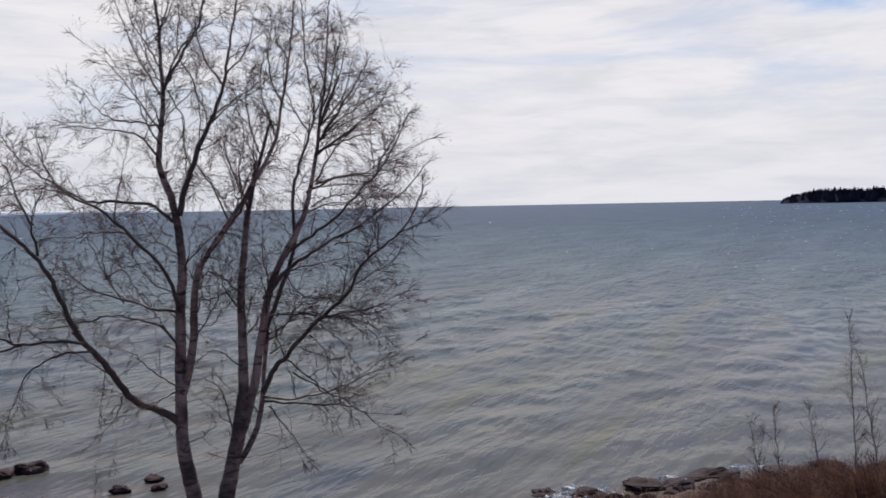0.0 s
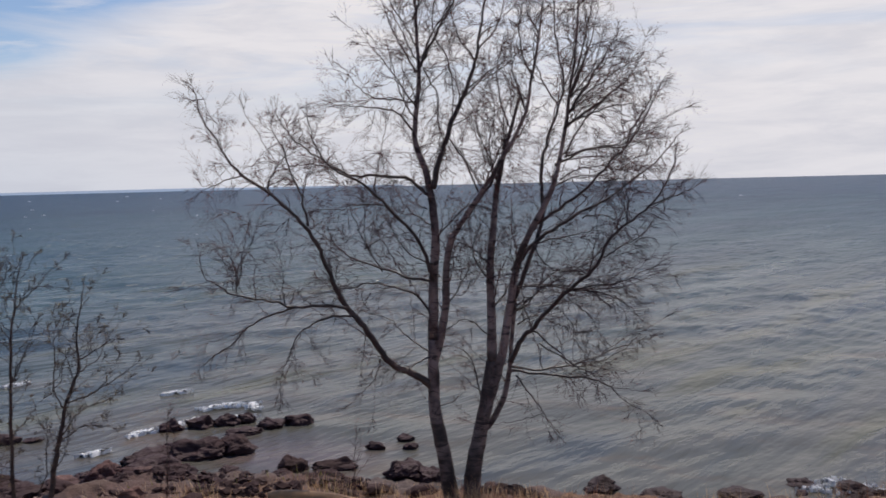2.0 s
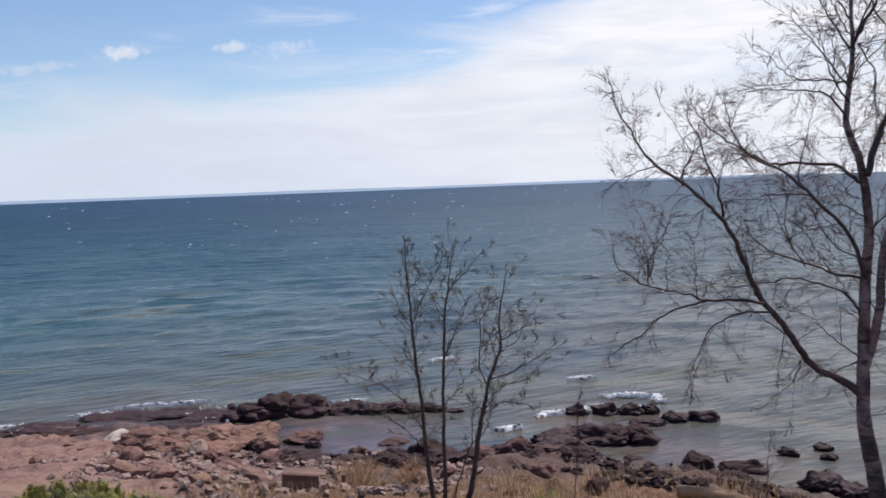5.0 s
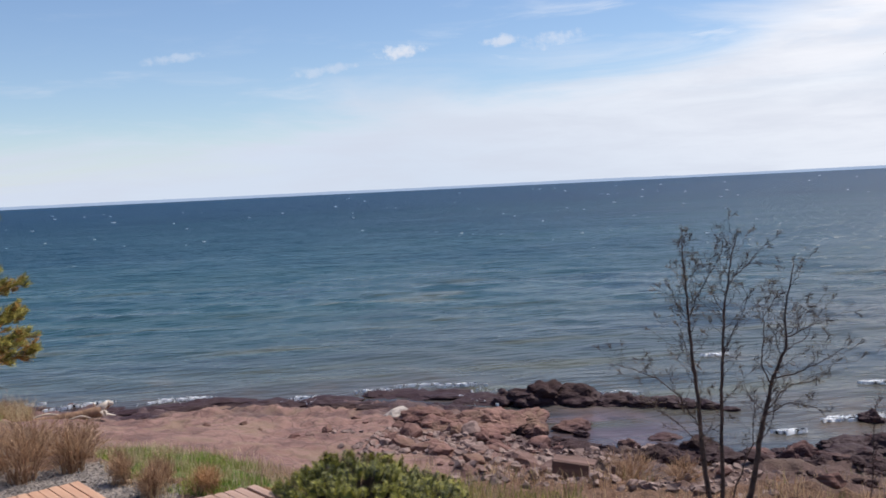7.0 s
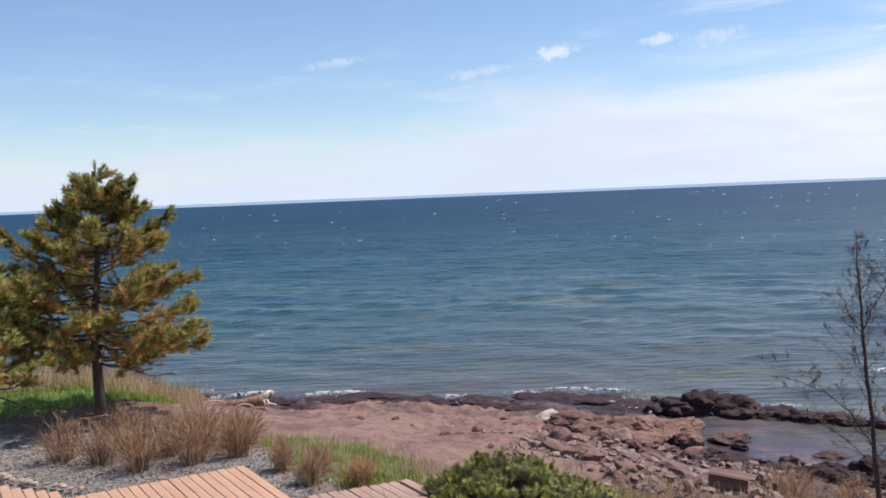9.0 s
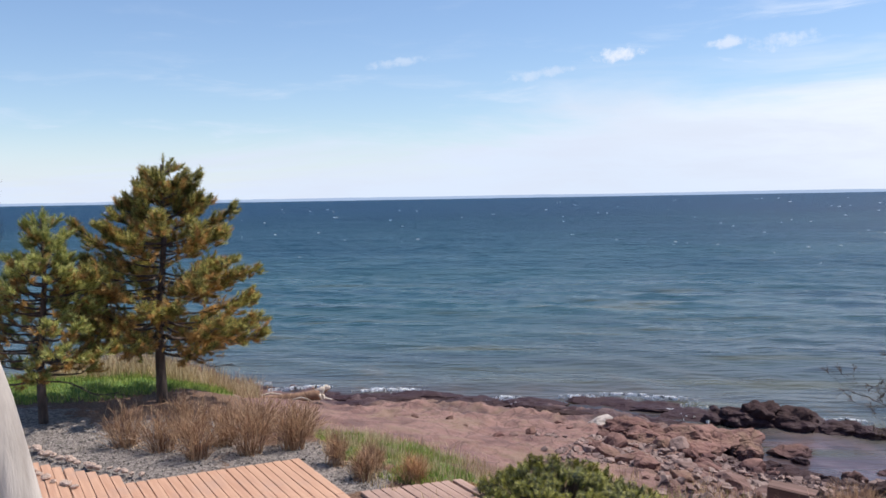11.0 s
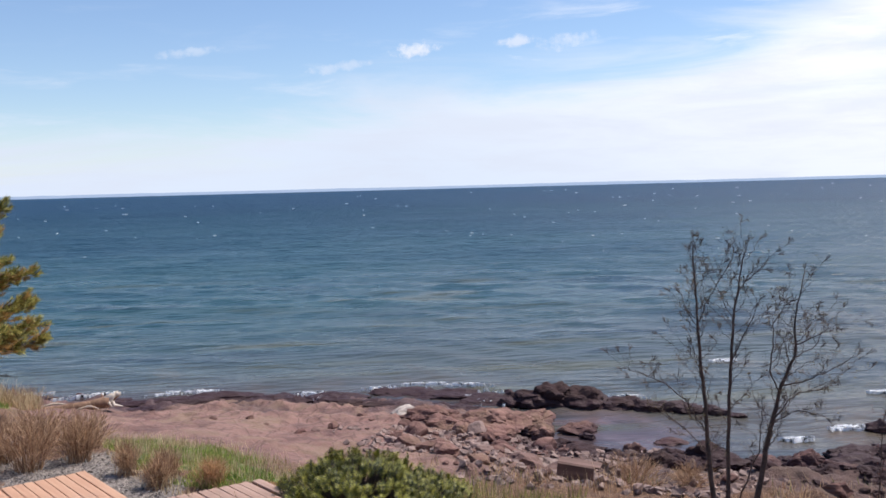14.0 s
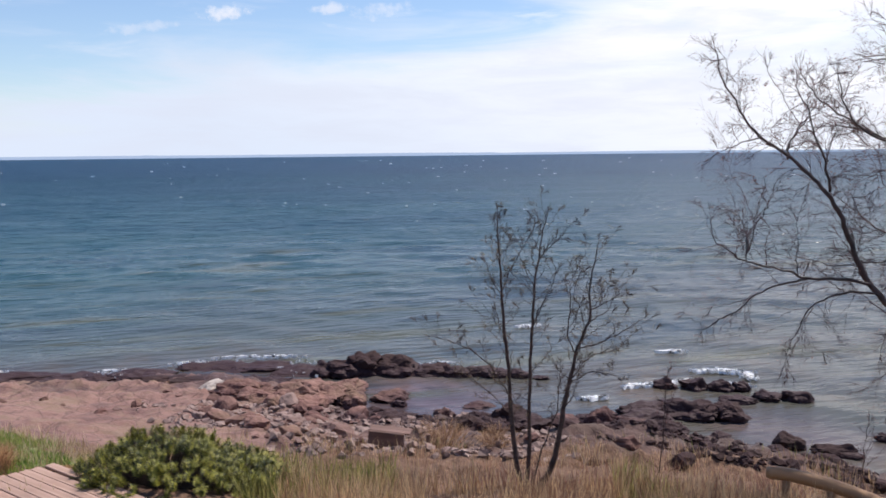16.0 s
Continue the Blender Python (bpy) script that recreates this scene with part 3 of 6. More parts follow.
def lake_shape(co, az, rr):
    x, y = co[..., 0], co[..., 1]
    rng = random.Random(4)
    z = np.zeros_like(x)
    for i in range(30):
        length = 0.5 * 1.13 ** i * rng.uniform(0.9, 1.1)
        if length > 2.8:
            length = rng.uniform(0.8, 2.6)
        t = radians(58 + rng.gauss(0, 55))
        kx, ky = -math.sin(t), math.cos(t)
        amp = 0.0028 * length ** 0.9 * rng.uniform(0.7, 1.2)
        ph = (x * kx + y * ky) * 2 * math.pi / length + rng.uniform(0, 6.28)
        s = np.sin(ph)
        z += amp * (s + 0.35 * (s * s - 0.5))
    for i in range(14):      # short-crested chop rolling in
        length, t = rng.uniform(1.5, 4.2), radians(60 + rng.gauss(0, 40))
        s = np.sin((-math.sin(t) * x + math.cos(t) * y) * 2 * math.pi / length + rng.uniform(0, 6.28))
        z += 0.0034 * length * rng.uniform(0.6, 1.1) * (s + 0.3 * (s * s - 0.5))
    fade = np.clip(np.log(420 / rr) / math.log(4.2), 0, 1)[:, None]
    s = np.interp(((az + 180) % 360) - 180, AZ_K, SHORE)[None, :]
    calm = np.clip((rr[:, None] - s + 3.0) / 22.0, 0.22, 1)
    even = np.convolve(np.r_[s[0, -60:], s[0], s[0, :60]], np.ones(121) / 121, "valid")[None, :]
    off = rr[:, None] - np.maximum(even, s - 1.0)
    ripple = np.array([noise.noise(Vector((a * 0.09, 7.0, 0))) for a in az])[None, :]
    surge = 0.022 * np.exp(-np.clip(off, 0, None) / 17) * np.clip(off / 2.5, 0, 1) * np.sin(off * 2.3 + 6 * ripple + 5 * z)
    co[..., 2] = LAKE + z * fade * calm + surge


def lake_zone(co, az, rr):
    out = np.zeros((*co.shape[:2], 4))
    wide = ((az[None, :] + 180) % 360) - 180
    s = np.interp(wide, AZ_K, SHORE)
    off = rr[:, None] - s
    shelf = np.interp(wide, [-40, 0, 30, 50, 70, 100], [60, 46, 28, 13, 6, 5])
    out[..., 0] = 1 - np.exp(-np.clip(off, 0, None) / shelf)
    # second channel picks the far blue by distance from the origin
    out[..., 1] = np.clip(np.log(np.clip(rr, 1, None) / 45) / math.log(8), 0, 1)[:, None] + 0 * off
    out[..., 2] = np.maximum(bump_fn(co[..., 0], co[..., 1], -13.9, 12.7, 1.9, 1.3), 0.6 * bump_fn(co[..., 0], co[..., 1], -7.6, 15.9, 1.5, 1.2))      # the sheltered pool and cove
    out[..., 3] = np.exp(-np.clip(off - 0.3, 0, None) / 1.2) * np.clip((wide - 44) / 14, 0, 1) * 0.9      # drowned dark ledges
    return out


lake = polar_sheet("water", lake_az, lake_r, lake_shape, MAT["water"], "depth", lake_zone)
tagged(lake, "wind-rippled blue lake, brown over the shallows by the rocks", "lake", kind="structure")

# far shore, a pale self-lit strip on the horizon
far = Geo()
for i in range(240):
    a = 18 + i * 0.38
    h = 8 + 13 * (0.5 + 0.5 * noise.noise(Vector((a * 0.11, 0, 0)))) * min(1, max(0, (a - 18) / 22)) + 2 * noise.noise(Vector((a * 0.9, 5, 0)))
    far.v += [spot(a, 4800, LAKE - 1), spot(a, 4800, LAKE + h), spot(a, 4900, LAKE - 1)]
    if i:
        b = 3 * i
        far.f += [(b - 3, b, b + 1, b - 2), (b - 2, b + 1, b + 2, b - 1)]
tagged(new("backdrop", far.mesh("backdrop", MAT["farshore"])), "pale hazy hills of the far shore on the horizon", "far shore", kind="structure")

# wooded island far out
rng = random.Random(11)
isle = Geo()
for i in range(60):
    a = -20.9 - i * 0.5
    h = 3 + 6.5 * min(1, i / 3) + 1.5 * noise.noise(Vector((i * 0.4, 0, 0)))
    isle.v += [spot(a, 1080, LAKE - 1), spot(a, 1100, LAKE + h), spot(a, 1180, LAKE + h + 2), spot(a, 1230, LAKE - 1)]
    if i:
        b = 4 * i
        isle.f += [(b - 4 + s, b - 3 + s, b + 1 + s, b + s) for s in range(3)]
island = new("island", isle.mesh("island", MAT["spruce"]))
tagged(island, "dark wooded point of land far across the water", "island", kind="structure")
woods = Geo()
for i in range(1500):
    u = rng.random()
    a = -20.9 - 29 * u
    rise = min(1.0, ((-20.9 - a) / 2.2) ** 0.55)
    r = rng.uniform(1085, 1165)
    h = rng.uniform(10.0, 13.0) * (0.4 + 0.6 * rise) * (1.2 if rng.random() < 0.05 else 1)
    w = rng.uniform(3.0, 5.5)
    p = spot(a, r, LAKE + 4.5 * rise)
    b = len(woods.v)
    for s in range(5):
        t = 2 * math.pi * s / 5 + rng.random()
        woods.v.append(p + Vector((math.cos(t) * w, math.sin(t) * w, -2)))
    woods.v.append(p + Vector((0, 0, h)))
    woods.f += [(b + s, b + (s + 1) % 5, b + 5) for s in range(5)]
tagged(new("island_woods", woods.mesh("island_woods", MAT["spruce"])), "dense dark spruces covering the far island", "woods", kind="stuff")

# ---- trees ----
def smooth_path(pts, per=3):
    """Catmull-Rom through the control points."""
    out = []
    for i in range(len(pts) - 1):
        p0, p1, p2, p3 = pts[max(i - 1, 0)], pts[i], pts[i + 1], pts[min(i + 2, len(pts) - 1)]
        for s in range(per):
            t = s / per
            out.append(0.5 * ((2 * p1) + (p2 - p0) * t + (2 * p0 - 5 * p1 + 4 * p2 - p3) * t * t + (3 * p1 - p0 - 3 * p2 + p3) * t ** 3))
    out.append(pts[-1].copy())
    return out


class Tree:
    """A bare tree: stems and limbs by hand, twigs grown along them."""

    def __init__(self, seed, az, twig_len, twig_step, droop, buds, upright, branch=0.0):
        self.rng = random.Random(seed)
        self.geo = {"trunk": [], "limb": [], "twig": Geo(), "bud": Geo()}
        self.turn = radians(az)
        self.twig_len, self.twig_step, self.droop, self.buds, self.upright, self.branch = twig_len, twig_step, droop, buds, upright, branch
        self.slim, self.fan = 0.72, 0.0

    def twig(self, p, d, length, r, depth):
        rng = self.rng
        n = (2, 3, 4)[depth]
        pts, q, v = [p], p.copy(), d.copy()
        for i in range(n):
            v = (v + rand_dir(rng) * 0.13 + Vector((0, 0, -self.droop * (0.5 + i * 0.35)))).normalized()
            q = q + v * (length / n)
            pts.append(q.copy())
        self.geo["twig"].tube(pts, [r * (1 - 0.7 * i / n) for i in range(n + 1)], 3, False)
        if depth:
            for _ in range(rng.randint(3, 5)):
                t = rng.uniform(0.25, 1.0) * (n - 0.01)
                i = int(t)
                s = pts[i].lerp(pts[i + 1], t - i)
                dd = ((pts[i + 1] - pts[i]).normalized() + rand_dir(rng) * 0.65).normalized()
                self.twig(s, dd, length * rng.uniform(0.4, 0.78), r * 0.66, depth - 1)
        for i in range(1, n + 1):
            if rng.random() < self.buds * (1.3 if p.z > 4.2 or not self.branch else 0.3):
                s, dd = pts[i], (rand_dir(rng) + Vector((0, 0, -0.5 if self.droop > 0 else 0.5))).normalized()
                self.geo["bud"].leaf(s, dd * rng.uniform(0.013, 0.027), dd.orthogonal().normalized(), rng.uniform(0.003, 0.0065))


def limb(tree, kind, r0, r1, *pts):
    rng = tree.rng
    if kind != "side":
        tree.geo["twig"], tree.geo["bud"] = Geo(), Geo()
    path = smooth_path([Vector(p) for p in pts], 4)
    n = len(path)
    wob = 0.006 if kind == "trunk" else 0.013
    path = [p + rand_dir(rng) * wob for p in path]
    slim = {"trunk": 0.8, "limb": tree.slim, "side": 1.0}[kind] if tree.branch else {"trunk": 0.74, "limb": 0.68, "side": 0.9}[kind]
    end = r1 * slim if kind == "trunk" else r1
    rad = [slim * r0 + (end - r0 * slim) * (i / (n - 1)) ** 0.85 for i in range(n)]
    rad = [r * (1 + 0.07 * noise.noise(p * 5)) for r, p in zip(rad, path)]
    if kind == "trunk":
        g = Geo()
        g.tube(path, rad, 10)
        tree.geo["trunk"].append((g, tree.geo["twig"], tree.geo["bud"]))
    elif kind == "side":
        tree.geo["twig"].tube(path, rad, 4, False)
    else:
        g = Geo()
        g.tube(path, rad, 6)
        tree.geo["limb"].append((g, tree.geo["twig"], tree.geo["bud"]))
    # side branches, then twigs along the thin part
    since = 0.0
    for i in range(n - 1):
        since += (path[i + 1] - path[i]).length
        if tree.branch and rad[i] < 0.06 and since > tree.branch and i > n * 0.15 and kind != "side":
            since = rng.uniform(0, 0.12)
            v = ((path[i + 1] - path[i]).normalized() * 0.8 + rand_dir(rng) * 0.8 + Vector((0, 0, 0.25))).normalized()
            q, ln, side = path[i].copy(), rng.uniform(0.55, 1.0) if i < n * 0.6 and rng.random() < 0.45 else rng.uniform(0.2, 0.5), [path[i].copy()]
            for _ in range(4):
                v = (v + rand_dir(rng) * 0.2).normalized()
                q = q + v * ln / 4
                side.append(q.copy())
            limb(tree, "side", min(0.005 + ln * 0.006, rad[i] * 0.6), 0.0025, *side)
    since = 0.0
    for i in range(n - 1):      # open fan of ascending side branches
        since += (path[i + 1] - path[i]).length
        if tree.fan and kind != "side" and since > tree.fan and path[i].z > 1.1 and i > n * 0.2:
            since = rng.uniform(0, 0.06)
            go = rand_dir(rng)
            go.z = 0.0
            v = ((path[i + 1] - path[i]).normalized() * 0.8 + go.normalized() * 0.85).normalized()
            q, ln, side = path[i].copy(), rng.uniform(0.3, 0.72) * (1.15 - 0.7 * i / n), [path[i].copy()]
            for _ in range(4):
                v = (v + rand_dir(rng) * 0.28 + Vector((0, 0, 0.12))).normalized()
                q = q + v * ln / 4
                side.append(q.copy())
            limb(tree, "side", min(0.004 + ln * 0.005, rad[i] * 0.6), 0.002, *side)
    for i in range(n - 1):
        a, b = path[i], path[i + 1]
        if tree.fan and kind != "side":
            continue
        if rad[i] > 0.055 or (kind == "trunk" and i < n * 0.3):
            continue
        seg = (b - a).length
        count = seg / tree.twig_step * (0.55 + 0.9 * i / n)
        high = a.z
        count *= float(np.interp(high, [1.5, 2.6, 4.2, 5.5], [0.8, 1.1, 1.0, 0.8])) if tree.branch else 1.3
        count = int(count) + (rng.random() < count % 1)
        along = (b - a).normalized()
        for _ in range(count):
            d = (along * 0.75 + rand_dir(rng) * 0.9 + Vector((0, 0, tree.upright))).normalized()
            tree.twig(a.lerp(b, rng.random()), d, tree.twig_len * rng.uniform(0.45, 1.15) * (1.0 if i < n * 0.75 else 0.65), min(0.0036 if tree.branch else 0.0042, rad[i] * 0.5), 2 if tree.branch else 1)
    d = (path[-1] - path[-2]).normalized()
    for _ in range(3):
        tree.twig(path[-1], (d + rand_dir(rng) * 0.5).normalized(), tree.twig_len * 0.5, 0.004, 1)


def plant(tree, name, at, label, category, bark, limb_mat, twig_mat, bud_mat):
    ob = thing(name, at, label, category, turn=tree.turn)
    for name, mat in (("trunk", bark), ("limb", limb_mat)):
        for g, twigs, buds in tree.geo[name]:
            wood = part(name, g, mat, ob, "", True)
            if twigs.f:
                tagged(part("twig_spray", twigs, twig_mat, wood, "fine bare twigs"), kind="stuff")
            if buds.f:
                tagged(part("bud_spray", buds, bud_mat, wood, "small opening buds"), kind="stuff")
    return ob


birch = Tree(3, 14.7, 0.34, 0.105, 0.08, 0.13, 0.15, 0.36)
limb(birch, 'trunk', .15, .085, (0.04, 0.00, -0.22), (-0.08, 0.00, 0.22), (-0.12, 0.00, 0.35), (-0.21, 0.00, 0.95), (-0.29, 0.00, 1.38), (-0.31, 0.00, 1.74), (-0.30, 0.00, 2.37))
limb(birch, 'trunk', .085, .012, (-0.30, 0.00, 2.37), (-0.28, 0.02, 3.07), (-0.24, 0.05, 3.56), (-0.26, 0.07, 3.91), (-0.33, 0.10, 4.40), (-0.42, 0.12, 4.64), (-0.47, 0.15, 4.89), (-0.44, 0.18, 5.23), (-0.40, 0.20, 5.65), (-0.42, 0.22, 6.00), (-0.43, 0.25, 6.55), (-0.51, 0.27, 7.04), (-0.55, 0.30, 7.45))
limb(birch, 'trunk', .07, .05, (-0.29, 0.00, 2.09), (-0.15, -0.04, 2.66), (-0.11, -0.08, 3.29), (-0.04, -0.12, 3.67))
limb(birch, 'trunk', .042, .008, (-0.06, -0.12, 3.60), (0.31, -0.16, 4.14), (0.59, -0.20, 4.57), (0.86, -0.24, 5.07), (0.93, -0.28, 5.43), (1.04, -0.32, 6.01), (1.09, -0.36, 6.45), (1.11, -0.40, 6.77))
limb(birch, 'limb', .060, .010, (-0.26, 0.05, 4.22), (-0.19, 0.09, 4.52), (-0.11, 0.13, 4.75), (-0.01, 0.17, 5.05), (0.11, 0.21, 5.30), (0.23, 0.25, 5.58), (0.31, 0.29, 5.86), (0.37, 0.33, 6.20), (0.43, 0.37, 6.50), (0.50, 0.41, 6.97))
limb(birch, 'limb', .02, .005, (-0.41, 0.20, 5.65), (-0.23, 0.07, 6.10), (-0.01, -0.07, 6.41), (0.10, -0.20, 6.71))
limb(birch, 'limb', .018, .004, (0.14, 0.30, 5.40), (0.36, 0.43, 5.59), (0.65, 0.57, 5.81), (0.84, 0.70, 5.96))
limb(birch, 'limb', .022, .004, (-0.47, 0.10, 4.88), (-0.63, -0.02, 5.12), (-0.82, -0.15, 5.20), (-1.08, -0.28, 5.21), (-1.40, -0.40, 5.24))
limb(birch, 'limb', .018, .004, (-0.44, 0.20, 5.29), (-0.71, 0.30, 5.34), (-1.00, 0.40, 5.39), (-1.22, 0.50, 5.56), (-1.37, 0.60, 5.79))
limb(birch, 'limb', .035, .006, (-0.32, 0.00, 4.15), (-0.48, 0.06, 4.30), (-0.65, 0.12, 4.38), (-1.01, 0.19, 4.40), (-1.30, 0.25, 4.41), (-1.58, 0.31, 4.57), (-1.87, 0.38, 4.76), (-2.09, 0.44, 4.98), (-2.24, 0.50, 5.23))
limb(birch, 'limb', .04, .006, (-0.27, 0.00, 3.08), (-0.42, -0.10, 3.54), (-0.78, -0.20, 4.00), (-1.10, -0.30, 4.31), (-1.42, -0.40, 4.49), (-1.60, -0.50, 4.75), (-1.67, -0.60, 5.07))
limb(birch, 'limb', .075, .006, (-0.30, 0.00, 1.72), (-0.50, -0.06, 1.93), (-0.77, -0.11, 2.05), (-0.97, -0.17, 2.31), (-1.13, -0.23, 2.57), (-1.32, -0.28, 2.82), (-1.44, -0.34, 3.07), (-1.56, -0.39, 3.42), (-1.64, -0.45, 3.63), (-1.73, -0.51, 3.80), (-1.88, -0.56, 3.97), (-2.12, -0.62, 4.21), (-2.43, -0.68, 4.44), (-2.60, -0.73, 4.67), (-2.71, -0.79, 4.89), (-2.84, -0.84, 5.12), (-2.88, -0.90, 5.39))
limb(birch, 'limb', .025, .004, (-1.73, -0.50, 3.82), (-1.77, -0.60, 4.16), (-1.87, -0.70, 4.43), (-1.94, -0.80, 4.75), (-2.04, -0.90, 4.97))
limb(birch, 'limb', .016, .004, (-2.13, -0.60, 4.21), (-2.17, -0.53, 4.34), (-2.04, -0.47, 4.57), (-1.88, -0.40, 4.70))
limb(birch, 'limb', .014, .003, (-2.42, -0.70, 4.44), (-2.58, -0.85, 4.38), (-2.80, -1.00, 4.27))
limb(birch, 'limb', .03, .004, (-1.31, -0.40, 2.82), (-1.60, -0.48, 2.88), (-1.92, -0.55, 2.87), (-2.10, -0.62, 2.95), (-2.41, -0.70, 3.02), (-2.59, -0.78, 3.08), (-2.70, -0.85, 3.19), (-2.85, -0.93, 3.30), (-2.86, -1.00, 3.53))
limb(birch, 'limb', .02, .004, (-1.93, -0.50, 2.87), (-2.21, -0.46, 2.77), (-2.49, -0.42, 2.63), (-2.71, -0.38, 2.42), (-2.94, -0.34, 2.28), (-3.15, -0.30, 2.11))
limb(birch, 'limb', .02, .004, (-1.21, -0.40, 2.72), (-1.49, -0.35, 2.73), (-1.73, -0.30, 2.63), (-1.95, -0.25, 2.49), (-2.04, -0.20, 2.27), (-2.16, -0.15, 2.02), (-2.20, -0.10, 1.80))
limb(birch, 'limb', .010, .003, (-2.53, -0.70, 3.04), (-2.54, -0.67, 3.27), (-2.47, -0.63, 3.53), (-2.43, -0.60, 3.75))
limb(birch, 'limb', .03, .004, (-0.28, 0.00, 3.08), (-0.62, 0.12, 3.14), (-0.91, 0.24, 3.24), (-1.34, 0.36, 3.39), (-1.57, 0.48, 3.56), (-1.83, 0.60, 3.75))
limb(birch, 'limb', .025, .004, (-0.30, 0.00, 2.62), (-0.44, -0.05, 2.88), (-0.75, -0.10, 3.03), (-1.02, -0.15, 3.10), (-1.29, -0.20, 3.05), (-1.70, -0.25, 3.00), (-1.92, -0.30, 3.06))
limb(birch, 'limb', .02, .004, (-0.32, 0.00, 2.18), (-0.50, 0.10, 2.29), (-0.68, 0.20, 2.42), (-0.86, 0.30, 2.59), (-1.12, 0.40, 2.65))
limb(birch, 'limb', .018, .004, (-0.32, 0.00, 2.15), (-0.46, -0.17, 2.13), (-0.62, -0.33, 2.06), (-0.75, -0.50, 2.06))
limb(birch, 'limb', .012, .003, (-1.10, -0.20, 2.50), (-1.15, -0.10, 2.27), (-1.21, 0.00, 1.97))
limb(birch, 'limb', .014, .003, (-0.94, -0.20, 2.18), (-1.00, -0.05, 1.97), (-1.19, 0.10, 1.70))
limb(birch, 'limb', .012, .003, (-0.29, 0.00, 1.52), (-0.09, 0.07, 1.56), (0.02, 0.13, 1.63), (0.10, 0.20, 1.68))
limb(birch, 'trunk', .17, .09, (0.09, 0.00, -0.22), (0.13, 0.00, 0.22), (0.16, 0.00, 0.72), (0.25, 0.00, 1.15), (0.35, 0.00, 1.65), (0.42, 0.00, 2.08))
limb(birch, 'trunk', .085, .02, (0.42, 0.00, 2.08), (0.43, 0.07, 2.63), (0.42, 0.14, 3.19), (0.48, 0.21, 3.75), (0.53, 0.29, 4.17), (0.62, 0.36, 4.59), (0.73, 0.43, 4.94), (0.85, 0.50, 5.37))
limb(birch, 'trunk', .085, .008, (0.27, 0.00, 1.22), (0.42, -0.02, 1.73), (0.54, -0.05, 2.15), (0.63, -0.07, 2.65), (0.70, -0.09, 3.06), (0.81, -0.12, 3.48), (0.99, -0.14, 3.82), (1.16, -0.16, 4.16), (1.26, -0.18, 4.49), (1.35, -0.21, 4.96), (1.40, -0.23, 5.35), (1.47, -0.25, 5.81), (1.49, -0.28, 6.20), (1.52, -0.30, 6.65))
limb(birch, 'trunk', .055, .03, (0.30, 0.05, 1.20), (0.41, 0.05, 1.31), (0.57, 0.11, 1.62), (0.65, 0.17, 1.96), (0.68, 0.24, 2.31), (0.74, 0.30, 2.81))
limb(birch, 'limb', .045, .006, (0.73, 0.20, 2.82), (0.91, 0.24, 3.31), (1.08, 0.28, 3.73), (1.10, 0.32, 4.22), (1.11, 0.36, 4.51), (1.19, 0.40, 4.79), (1.34, 0.44, 5.21), (1.42, 0.48, 5.50), (1.34, 0.52, 6.00), (1.31, 0.56, 6.57), (1.30, 0.60, 6.92))
limb(birch, 'limb', .05, .006, (0.66, 0.00, 2.07), (0.79, -0.08, 2.36), (0.93, -0.16, 2.51), (1.16, -0.24, 2.80), (1.43, -0.32, 3.04), (1.66, -0.40, 3.28), (1.78, -0.48, 3.55), (2.00, -0.56, 3.78), (2.24, -0.64, 3.97), (2.42, -0.72, 4.26), (2.50, -0.80, 4.48))
limb(birch, 'limb', .04, .005, (0.70, 0.10, 3.18), (0.98, 0.19, 3.52), (1.30, 0.27, 3.72), (1.60, 0.36, 3.89), (1.97, 0.44, 4.06), (2.35, 0.53, 4.34), (2.66, 0.61, 4.55), (2.93, 0.70, 4.87))
limb(birch, 'limb', .03, .005, (0.96, 0.00, 3.73), (1.27, -0.08, 3.95), (1.60, -0.17, 4.21), (1.86, -0.25, 4.48), (2.11, -0.33, 4.77), (2.30, -0.42, 5.12), (2.40, -0.50, 5.37))
limb(birch, 'limb', .025, .004, (1.21, -0.20, 4.46), (1.63, 0.03, 4.66), (2.16, 0.27, 4.70), (2.53, 0.50, 4.81))
limb(birch, 'limb', .022, .004, (0.65, 0.00, 1.99), (1.05, 0.10, 1.94), (1.48, 0.20, 1.98), (1.78, 0.30, 2.06), (2.16, 0.40, 2.18), (2.47, 0.50, 2.26))
limb(birch, 'limb', .025, .004, (0.66, 0.00, 1.96), (1.17, -0.08, 1.90), (1.57, -0.16, 1.87), (1.77, -0.24, 1.82), (2.02, -0.32, 1.62), (2.28, -0.40, 1.46))
limb(birch, 'limb', .018, .004, (0.72, 0.00, 1.89), (0.87, -0.23, 1.69), (1.05, -0.47, 1.47), (1.13, -0.70, 1.33))
limb(birch, 'limb', .018, .004, (0.92, -0.20, 2.49), (1.18, -0.30, 2.26), (1.41, -0.40, 2.06), (1.66, -0.50, 1.81))
limb(birch, 'limb', .016, .003, (1.35, -0.40, 3.00), (1.70, -0.30, 2.98), (2.06, -0.20, 2.99), (2.42, -0.10, 3.13))
limb(birch, 'limb', .018, .003, (0.72, 0.00, 2.98), (1.06, 0.10, 3.00), (1.43, 0.20, 2.95), (1.94, 0.30, 2.78), (2.17, 0.40, 2.54))
limb(birch, 'limb', .016, .003, (0.73, 0.00, 2.53), (0.99, 0.10, 2.61), (1.28, 0.20, 2.48), (1.57, 0.30, 2.35))
limb(birch, 'limb', .03, .005, (1.37, -0.20, 5.06), (1.63, -0.07, 5.43), (1.86, 0.07, 5.78), (2.06, 0.20, 6.10))
